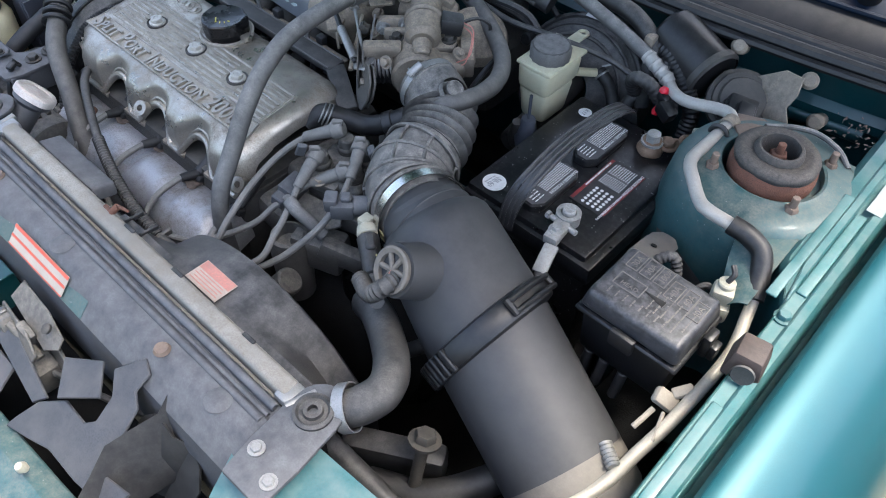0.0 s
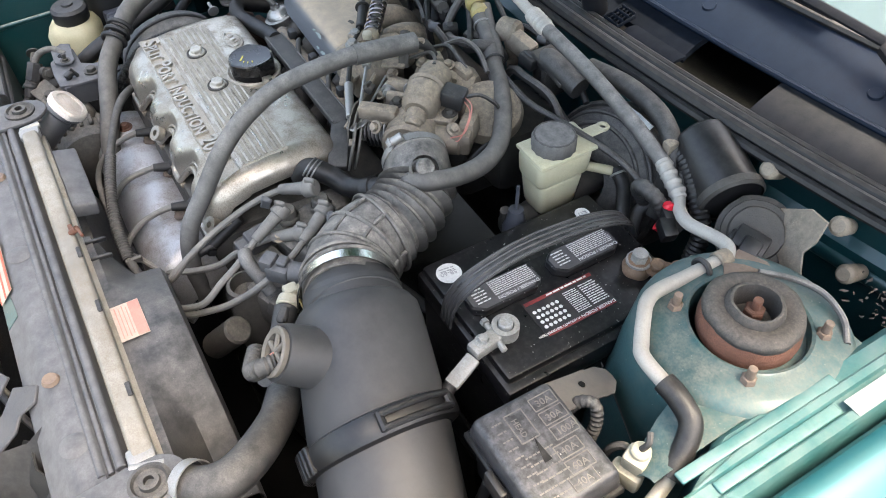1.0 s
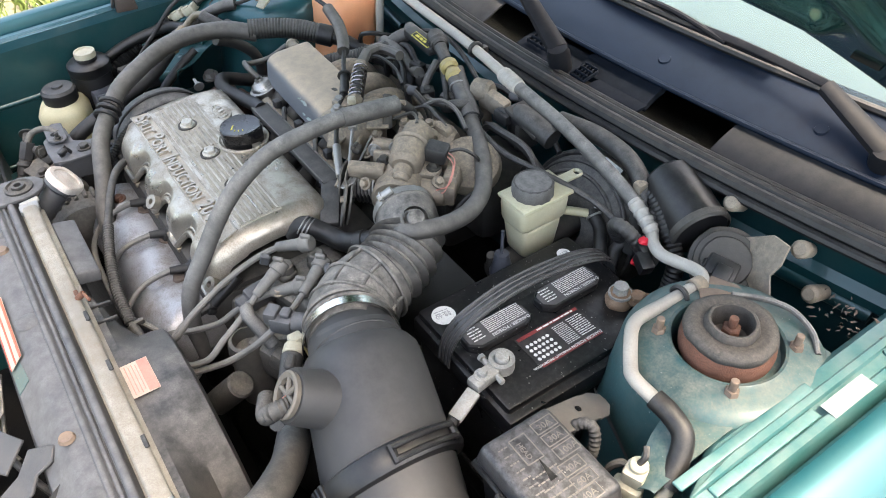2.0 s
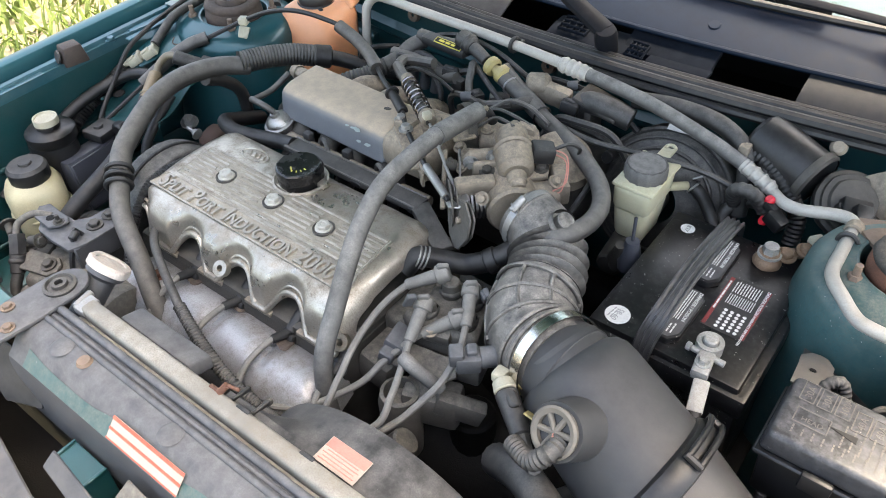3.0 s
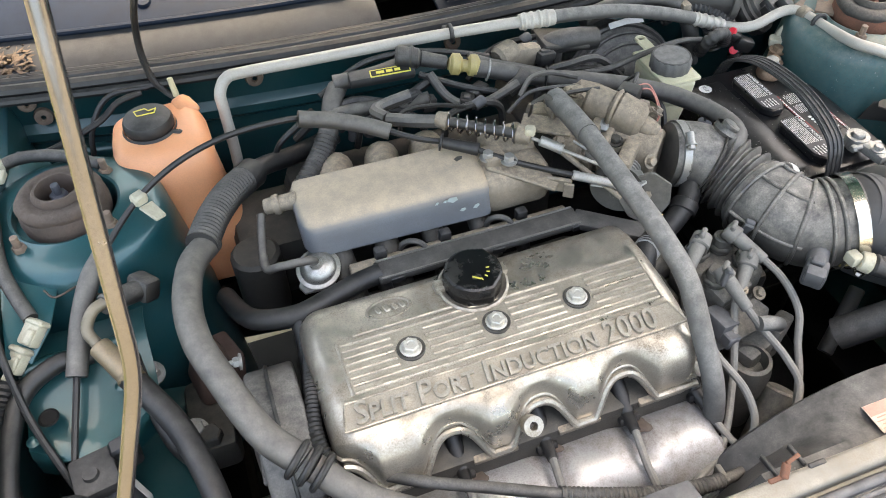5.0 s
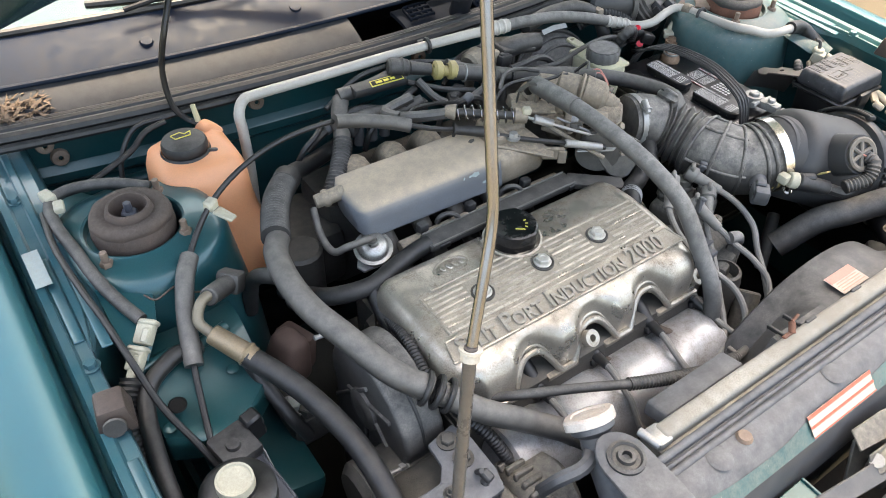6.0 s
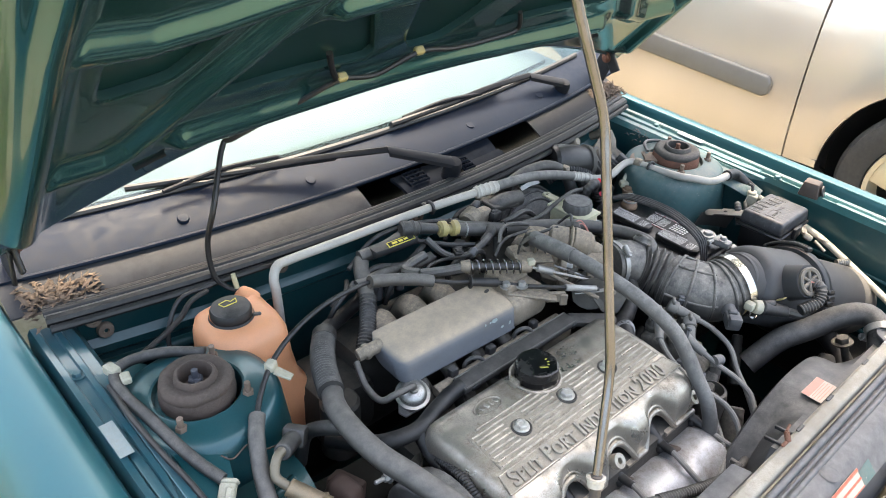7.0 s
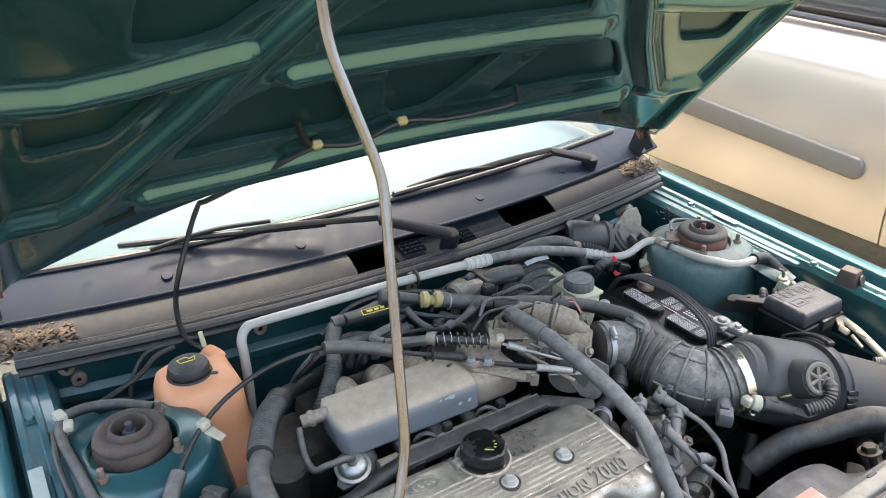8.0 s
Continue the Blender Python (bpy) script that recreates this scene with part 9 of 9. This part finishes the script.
part("tube", hose([(-0.205, 0.10, 0.858), (-0.218, 0.082, 0.850), (-0.226, 0.064, 0.838), (-0.238, 0.040, 0.829)], 0.0125, 12), HOSE_GREY, h)
part("ribs", ribbed([(-0.236, 0.042, 0.830), (-0.254, 0.018, 0.820), (-0.276, -0.008, 0.813), (-0.300, -0.03, 0.80)], 0.0125, 0.0058, 0.0018, 14), RUBBER, h)
part("rear_pipe", join(hose([(-0.21, 0.098, 0.866), (-0.16, 0.094, 0.868), (-0.11, 0.10, 0.872)], 0.0105, 12), hose([(-0.24, 0.065, 0.842), (-0.18, 0.060, 0.846), (-0.13, 0.052, 0.842), (-0.10, 0.045, 0.85)], 0.009, 10)), HOSE_GREY, h)
h = thing("loom_cover", (-0.16, 0.085, 0.86), "flat black loom cover with a yellow-edged label", "loom cover")
part("cover", box((-0.150, 0.085, 0.872), (0.085, 0.024, 0.014), 0.004, 2, (0, 0, -4)), PLASTIC, h)
part("label", prism([(-0.026, -0.0055), (0.026, -0.0055), (0.026, 0.0055), (-0.026, 0.0055)], 0.0006, pose(-0.140, 0.078, 0.8795, 18, 0, -4), 0), YELLOW, h, "yellow-bordered label")
part("label_field", prism([(-0.0245, -0.004), (0.0245, -0.004), (0.0245, 0.004), (-0.0245, 0.004)], 0.0004, pose(-0.140, 0.078, 0.8795, 18, 0, -4) @ pose(0, 0, 0.0007), 0), PLASTIC_CLEAN, h)
part("label_text", bars(pose(-0.140, 0.078, 0.8795, 18, 0, -4) @ pose(0, 0, 0.0013), -0.018, -0.002, 0.036, 1, 0.0042, 0.005, 41), YELLOW, h)
for k, x in enumerate((-0.20, -0.178, -0.156)):
    part("solenoid", rod((x, 0.062, 0.80), (x + 0.004, 0.066, 0.842), 0.008, 0.007), PLASTIC_GREY, h)
h = thing("vacuum_lines", (-0.06, 0.03, 0.83), "thin grey vacuum lines behind the plenum", "vacuum line")
for pts, r in (([(-0.09, 0.072, 0.866), (-0.078, 0.045, 0.848), (-0.06, 0.028, 0.840), (-0.035, 0.02, 0.842), (-0.01, 0.018, 0.852), (0.012, 0.022, 0.858)], 0.006), ([(-0.17, -0.005, 0.872), (-0.178, 0.018, 0.868), (-0.165, 0.03, 0.866), (-0.13, 0.03, 0.872)], 0.008), ([(-0.17, -0.006, 0.872), (-0.14, -0.03, 0.878), (-0.112, -0.050, 0.884)], 0.008), ([(-0.10, 0.085, 0.86), (-0.05, 0.06, 0.845), (-0.01, 0.035, 0.842)], 0.0045), ([(0.06, 0.03, 0.85), (0.14, 0.025, 0.845), (0.20, 0.04, 0.842), (0.28, 0.06, 0.835), (0.34, 0.065, 0.82)], 0.0042), ([(0.05, 0.06, 0.83), (0.12, 0.075, 0.82), (0.2, 0.07, 0.80)], 0.005), ([(-0.23, 0.10, 0.85), (-0.16, 0.12, 0.872), (-0.08, 0.11, 0.875), (0.0, 0.09, 0.86)], 0.004)):
    part("line", hose(pts, r, 9), HOSE_GREY if r > 0.005 else RUBBER, h)
part("elbow", hose([(0.0, 0.025, 0.846), (0.022, 0.03, 0.858), (0.03, 0.05, 0.852), (0.028, 0.065, 0.83)], 0.009, 10), RUBBER, h)
part("tee", box((-0.10, 0.05, 0.838), (0.02, 0.016, 0.02), 0.004), RUBBER, h)
part("tee", box((-0.03, 0.055, 0.835), (0.03, 0.02, 0.016), 0.004, 2, (0, 0, 30)), RUBBER, h)
valve = thing("rear_valve", (0.03, 0.09, 0.80), "dusty tan vacuum valve at the bulkhead", "valve")
part("body", join(rod((0.005, 0.075, 0.862), (0.035, 0.085, 0.868), 0.017, 0.015, 18, 0.3), box((0.045, 0.082, 0.855), (0.05, 0.02, 0.03), 0.006, 2, (0, 10, 10)), rod((0.02, 0.08, 0.86), (0.018, 0.09, 0.80), 0.008)), ALU_DIRTY, valve)
part("bracket", join(box((0.11, 0.10, 0.855), (0.07, 0.05, 0.008), 0.003, 2, (0, 12, 0)), box((0.10, 0.10, 0.83), (0.012, 0.04, 0.06), 0.004)), ALU_DARK, valve)
part("bent_pipe", hose([(0.08, 0.10, 0.80), (0.085, 0.095, 0.845), (0.11, 0.09, 0.858), (0.16, 0.095, 0.848)], 0.016, 12), RUBBER, valve)
h = hose_thing("booster_pipe", "dusty pipe over the brake booster", [(0.15, 0.115, 0.868), (0.21, 0.125, 0.872), (0.27, 0.125, 0.868), (0.31, 0.115, 0.85), (0.325, 0.10, 0.82), (0.33, 0.09, 0.77)], 0.012, RUBBER)
part("clip", box((0.312, 0.108, 0.85), (0.014, 0.016, 0.026), 0.003, 2), ALU_DIRTY, h)
h = hose_thing("reservoir_hose", "black rubber brake fluid hose", [(0.262, 0.080, 0.796), (0.285, 0.075, 0.785), (0.31, 0.055, 0.77), (0.325, 0.045, 0.75)], 0.009, RUBBER_DARK)
part("spring_clip", join(ring_of((0.268, 0.079, 0.793), (0.8, -0.1, -0.5), 0.010, 0.0015, 16, 6), rod((0.264, 0.082, 0.803), (0.274, 0.088, 0.808), 0.0015, n=6)), STEEL, h)

# clutter of small lines behind the plenum
h = thing("engine_loom", (-0.05, 0.03, 0.82), "tangle of dusty engine wiring behind the plenum", "wiring loom")
for pts, r, mt in (
    ([(-0.27, 0.09, 0.80), (-0.24, 0.075, 0.835), (-0.19, 0.082, 0.845), (-0.14, 0.070, 0.838), (-0.09, 0.078, 0.850)], 0.0055, RUBBER),
    ([(-0.20, 0.045, 0.80), (-0.19, 0.040, 0.835), (-0.155, 0.045, 0.846), (-0.12, 0.030, 0.832), (-0.115, 0.02, 0.80)], 0.0045, RUBBER_DARK),
    ([(-0.09, 0.02, 0.80), (-0.085, 0.012, 0.842), (-0.05, 0.002, 0.858), (-0.02, 0.006, 0.842), (-0.012, 0.01, 0.80)], 0.0048, RUBBER),
    ([(-0.03, 0.09, 0.83), (0.01, 0.105, 0.858), (0.06, 0.108, 0.862), (0.12, 0.112, 0.852), (0.17, 0.10, 0.83)], 0.0046, RUBBER_DARK),
    ([(0.05, 0.04, 0.80), (0.065, 0.055, 0.836), (0.10, 0.052, 0.846), (0.15, 0.060, 0.838), (0.19, 0.055, 0.80)], 0.0055, RUBBER),
    ([(-0.16, -0.02, 0.862), (-0.15, 0.0, 0.872), (-0.11, 0.008, 0.866), (-0.07, -0.004, 0.862)], 0.0028, RUBBER_DARK),
    ([(0.0, -0.01, 0.862), (0.02, 0.004, 0.875), (0.05, 0.010, 0.872), (0.085, 0.002, 0.862)], 0.0034, HOSE_GREY),
    ([(-0.31, 0.06, 0.79), (-0.295, 0.05, 0.83), (-0.27, 0.055, 0.846), (-0.245, 0.085, 0.842)], 0.004, RUBBER_DARK),
    ([(0.16, -0.02, 0.80), (0.172, -0.03, 0.828), (0.178, -0.06, 0.832), (0.17, -0.09, 0.80)], 0.004, RUBBER_DARK),
):
    part("wire_branch", hose(pts, r, 7, 7), mt, h)
for c, s, a in (((-0.12, 0.055, 0.848), (0.024, 0.016, 0.018), 20), ((-0.055, 0.030, 0.842), (0.018, 0.022, 0.016), -25), ((0.075, 0.075, 0.850), (0.026, 0.018, 0.018), 10), ((-0.215, 0.055, 0.838), (0.02, 0.018, 0.022), 40), ((0.015, 0.060, 0.846), (0.022, 0.014, 0.016), -40)):
    part("connector", join(box(c, s, 0.003, 2, (0, 8, a)), box((c[0], c[1], c[2] + s[2] * 0.5), (s[0] * 0.6, s[1] * 0.5, 0.005), 0.0015, 1, (0, 8, a))), PLASTIC, h)
for p in ((-0.24, 0.075, 0.835), (-0.05, 0.002, 0.858), (0.06, 0.108, 0.862)):
    part("tape_wrap", lathe([(0.006, -0.008), (0.0072, -0.006), (0.0072, 0.006), (0.006, 0.008)], p, (0.9, 0.3, 0.2), 14), PLASTIC_GREY, h)

# upper radiator hose
h = hose_thing("radiator_hose", "fat black radiator hose with a steel clamp", [(0.376, -0.516, 0.774), (0.396, -0.502, 0.785), (0.405, -0.476, 0.790), (0.388, -0.447, 0.780), (0.346, -0.413, 0.751), (0.304, -0.388, 0.733), (0.26, -0.365, 0.69)], 0.0192, RUBBER)
part("clamp", clamp((0.390, -0.507, 0.782), (0.72, 0.60, 0.38), 0.0228, 0.012, 300), STEEL, h, "steel worm-drive clamp")
part("stub", rod((0.352, -0.530, 0.758), (0.384, -0.510, 0.778), 0.020, 0.019, 18), PLASTIC, h)
h = hose_thing("lower_hose", "black lower hose with an end clamp", [(0.40, -0.50, 0.62), (0.46, -0.47, 0.63), (0.50, -0.42, 0.645), (0.515, -0.38, 0.65)], 0.018, RUBBER_DARK)
part("clamp", clamp((0.512, -0.386, 0.65), (0.2, 0.95, 0.1), 0.019, 0.010, 60), STEEL, h)
pipe = thing("crossmember_pipe", (0.42, -0.53, 0.62), "dark bolted pipe stay behind the header panel", "pipe stay")
part("stay", rod((0.36, -0.52, 0.70), (0.52, -0.515, 0.66), 0.012), PLASTIC, pipe)
part("bolt_post", join(rod((0.445, -0.475, 0.64), (0.437, -0.450, 0.705), 0.007), hexbolt((0.437, -0.450, 0.700), (-0.1, 0.3, 0.9), 0.012, 0.010)), ALU_DARK, pipe, "dusty bolt head")
part("bar", box((0.40, -0.46, 0.63), (0.12, 0.03, 0.05), 0.008, 2, (0, 0, 30)), PLASTIC, pipe)

# ---- the bottom of the bay; near-black colour stands for its deep shade ----
under = thing("transmission", (0.28, -0.2, 0.3), "greasy transmission low in the bay, near-black for shade", "transmission")
part("case", join(rod((0.05, -0.27, 0.50), (0.30, -0.25, 0.48), 0.14, 0.10, 28, 0.2), box((0.2, -0.18, 0.57), (0.16, 0.14, 0.10), 0.02), rod((0.18, -0.30, 0.56), (0.18, -0.30, 0.64), 0.03)), GREASE_SHADE, under)
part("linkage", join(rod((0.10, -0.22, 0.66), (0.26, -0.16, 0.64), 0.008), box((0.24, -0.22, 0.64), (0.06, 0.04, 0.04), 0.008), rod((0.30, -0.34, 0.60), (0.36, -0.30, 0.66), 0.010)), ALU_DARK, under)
part("undertray", box((0.0, -0.2, 0.24), (1.20, 0.86, 0.02), 0.004), GREASE_SHADE, car)
part("subframe", join(box((0, -0.52, 0.32), (1.1, 0.08, 0.08), 0.01), box((-0.50, -0.2, 0.36), (0.10, 0.6, 0.10), 0.02), box((0.50, -0.2, 0.36), (0.10, 0.6, 0.10), 0.02)), GREASE_SHADE, car)
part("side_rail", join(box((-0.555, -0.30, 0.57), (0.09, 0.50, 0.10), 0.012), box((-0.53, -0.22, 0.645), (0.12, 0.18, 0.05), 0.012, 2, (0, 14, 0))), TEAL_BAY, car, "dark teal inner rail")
part("side_rail", join(box((0.555, -0.30, 0.57), (0.09, 0.50, 0.10), 0.012)), GREASE_SHADE, car)
for p in ((-0.47, -0.23, 0.70), (-0.50, -0.165, 0.735)):
    part("rail_bolt", hexbolt(p, (0.2, -0.2, 1), 0.010, 0.010), STEEL, car)
part("rear_casting", join(box((-0.12, 0.03, 0.70), (0.36, 0.10, 0.16), 0.02), box((-0.33, 0.02, 0.70), (0.10, 0.12, 0.10), 0.02), rod((-0.36, -0.05, 0.66), (-0.36, -0.05, 0.76), 0.03), box((0.08, 0.05, 0.74), (0.12, 0.12, 0.10), 0.02)), ALU_DARK, engine, "dark castings behind the head")
part("steering_rack", rod((-0.5, 0.10, 0.50), (0.5, 0.10, 0.50), 0.04), GREASE_SHADE, car)


# ---- hood prop rod ----
prop = thing("hood_prop_rod", (-0.50, -0.57, 0.79), "bent plated hood prop rod with rust streaks", "prop rod")
ROD = [(-0.505, -0.585, 0.775), (-0.4515, -0.527, 1.077), (-0.419, -0.501, 1.158), (-0.399, -0.446, 1.338), (-0.421, -0.422, 1.424), (-0.43, -0.392, 1.66)]


def bent(pts, r=0.016):
    """Straight lengths with tight bends between them."""
    p = [Vector(q) for q in pts]
    out = [p[0]]
    for a, b, c in zip(p, p[1:], p[2:]):
        s, e = b + (a - b).normalized() * r, b + (c - b).normalized() * r
        out += [s * (1 - k / 5) ** 2 + b * 2 * (k / 5) * (1 - k / 5) + e * (k / 5) ** 2 for k in range(6)]
    return out + [p[-1]]


part("rod", sweep(bent(ROD), 0.0038, 14), ROD_STEEL, prop)
part("grip", sweep(bent([ROD[0], (-0.480, -0.558, 0.922), (-0.450, -0.5255, 1.085)]), 0.0046, 14), surf("grey_brown_plastic_tube", (0.075, 0.068, 0.066), 0.28, 0.2, 0.2, 0.1, spec=0.3), prop, "grey-brown plastic sleeve")
part("retainer", lathe([(0.0045, 0.0), (0.0065, 0.001), (0.0065, 0.006), (0.0078, 0.007), (0.0078, 0.009), (0.0045, 0.010)], (-0.4515, -0.527, 1.074), (0.27, 0.27, 0.92), 18), PIPE, prop, "off-white plastic retainer")
part("pivot", join(box((-0.507, -0.588, 0.776), (0.03, 0.02, 0.02), 0.004), lathe([(0.010, 0), (0.014, 0.004), (0.010, 0.008)], (-0.505, -0.585, 0.782), (0, 0, 1), 16)), PLASTIC, prop)


# ---- dry leaves at both ends of the cowl ----
def leaf_litter(cx, cy, cz, w, d, n, seed, k=1.0):
    rnd = random.Random(seed)
    bm = bmesh.new()
    for _ in range(n):
        x, y = cx + max(-0.048, min(0.048, rnd.gauss(0, w / 2.4))), cy + rnd.gauss(0, d / 2.4)
        z = cz + 0.25 * (y - cy) + rnd.uniform(0, 0.012)
        L, W = k * rnd.uniform(0.004, 0.013), k * rnd.uniform(0.0008, 0.0036)
        m = pose(x, y, z, rnd.uniform(-35, 35), rnd.uniform(-35, 35), rnd.uniform(0, 360))
        vs = [bm.verts.new(m @ Vector(p)) for p in ((-L, 0, 0), (-L * 0.3, W, 0.002), (L * 0.5, W * 0.8, 0.001), (L, 0, 0.003), (L * 0.4, -W, 0), (-L * 0.4, -W * 0.8, 0.002))]
        bm.faces.new(vs)
    return bm


for x, y, z, s in ((-0.610, 0.252, 0.888, 1), (0.622, 0.262, 0.893, 2)):
    solo("leaf_litter", leaf_litter(x, y, z, 0.070, 0.034, 420, s), LEAF, "dry brown leaves and twigs caught in the cowl corner", "leaves", kind="stuff")
solo("leaf_litter", leaf_litter(0.59, 0.125, 0.842, 0.04, 0.03, 40, 3, 0.4), RUST_DARK, "dark leaf debris behind the strut tower", "leaves", kind="stuff")


# ---- champagne car parked alongside ----
van = thing("parked_car", (2.0, 0.6, 0), "champagne coloured car parked alongside, with grey side trim", "car")
VX = 1.95
WY, WZ = -0.17, 0.325


def side_x(z):
    """The flank's bulge with height."""
    return VX + 0.08 * max(0.0, (z - 0.55) / 0.5) ** 2 + 0.05 * max(0.0, (z - 0.86) / 0.12) ** 1.6 + 0.06 * max(0.0, (0.45 - z) / 0.3) ** 2


def flank(y0, y1, z0, z1, ny, nz):
    rows = []
    for i in range(ny + 1):
        y = y0 + (y1 - y0) * i / ny
        rows.append([Vector((side_x(z0 + (z1 - z0) * j / nz), y, z0 + (z1 - z0) * j / nz)) for j in range(nz + 1)])
    return rows


def door(y0, y1, name="door"):
    return part(name, sheet(flank(y0, y1, 0.305, 0.985, 8, 24), 0.02, (1, 0, 0)), CREAM_PAINT, van, "champagne door panel", 40)


door(0.335, 1.42)
door(1.43, 2.45)
# front wing with a round arch
rows = []
for i in range(41):
    a = math.pi * i / 40
    inner = Vector((0, WY + 0.375 * math.cos(a), WZ + 0.375 * math.sin(a)))
    c, s = math.cos(a), math.sin(a)
    k = min((0.50 / abs(c)) if abs(c) > 1e-4 else 99, ((0.965 - WZ) / s) if s > 1e-4 else 99)
    outer = Vector((0, WY + k * c, WZ + k * s))
    outer.y = max(min(outer.y, 0.328), -0.75)
    row = []
    for j in range(8):
        p = inner.lerp(outer, j / 7)
        row.append(Vector((side_x(p.z) + (0.012 if j == 0 else 0), p.y, p.z)))
    rows.append(row)
part("front_wing", sheet(rows, 0.015, (1, 0, 0)), CREAM_PAINT, van, "champagne front wing with wheel arch", 40)
part("front_wing", sheet(flank(0.205, 0.328, 0.305, WZ + 0.01, 3, 4), 0.02, (1, 0, 0)), CREAM_PAINT, van)
part("nose", sheet(flank(-1.2, -0.56, 0.25, 0.80, 6, 8), 0.02, (1, 0, 0)), CREAM_PAINT, van)
part("bonnet", sheet([[Vector((x, y, 0.985 + 0.02 * (x - 2.05) + 0.06 * (y + 0.2))) for x in (2.02, 2.2, 2.5, 2.9)] for y in (-1.1, -0.6, -0.1, 0.35)], 0.02), CREAM_PAINT, van, "champagne bonnet")
part("arch_liner", lathe([(0.372, 0.0), (0.380, 0.12), (0.20, 0.30)], (VX + 0.012, WY, WZ), (1, 0, 0), 48), PLASTIC_CLEAN, van, "black arch liner")
# coloured near-black in place of the shadow below the doors
part("sill", sheet([[Vector((VX + 0.06 + 0.05 * j, y, 0.303 - 0.03 * j)) for j in range(3)] for y in (0.2, 1.0, 2.4)], 0.01), GREASE_SHADE, van, "underside of the sill, near-black for the shade there")
part("side_trim", prism([(0.435, 0.565), (0.45, 0.59), (1.40, 0.65), (1.41, 0.565), (0.46, 0.51), (0.44, 0.525)], 0.022, Matrix(((0, 0, -1, VX + 0.004), (1, 0, 0, 0), (0, 1, 0, 0), (0, 0, 0, 1))), 0.008, 3), surf("grey_side_trim_plastic", (0.15, 0.14, 0.125), 0.5, 0, 0.1, 0.15), van, "grey rubbing strip along the door")
part("glass_house", box((2.42, 1.3, 1.20), (0.70, 1.9, 0.42), 0.08, 3), surf("pale_reflecting_side_glass", (0.10, 0.105, 0.11), 0.12, 0, 0.1, 0.0, bump=0, spec=0.8), van, "side windows reflecting a pale sky")
part("waist_trim", rod((2.04, 0.30, 0.99), (2.04, 2.4, 1.03), 0.012, n=8), PLASTIC_GREY, van)
part("roof", box((2.45, 1.4, 1.43), (0.70, 1.5, 0.05), 0.02), CREAM_PAINT, van)
part("far_body", box((2.75, 0.6, 0.62), (0.9, 3.0, 0.66), 0.05), CREAM_PAINT, van)
wheel = part("wheel", lathe([(0.20, 0.02), (0.21, 0.0), (0.255, -0.012), (0.295, -0.002), (0.312, 0.02), (0.312, 0.16), (0.28, 0.18), (0.0, 0.18)], (VX + 0.03, WY, WZ - 0.010), (1, 0, 0), 56), TYRE, van, "dusty black tyre")
part("rim", join(lathe([(0.206, 0.01), (0.20, -0.008), (0.185, -0.004), (0.18, 0.03), (0.17, 0.06)], (VX + 0.03, WY, WZ - 0.010), (1, 0, 0), 48), lathe([(0.055, 0.02), (0.052, -0.006), (0.03, -0.012), (0, -0.012)], (VX + 0.03, WY, WZ - 0.010), (1, 0, 0), 28), *[prism([(0.03, -0.035), (0.185, -0.055), (0.185, 0.055), (0.03, 0.035)], 0.016, Matrix(((0, 0, -1, VX + 0.045), (math.cos(a), -math.sin(a), 0, WY), (math.sin(a), math.cos(a), 0, WZ - 0.010), (0, 0, 0, 1))), 0.006, 2) for a in [math.radians(72 * k + 20) for k in range(5)]]), surf("champagne_alloy", (0.55, 0.48, 0.36), 0.35, 0.4, 0.1, 0.15), wheel, "five-spoke champagne alloy rim")
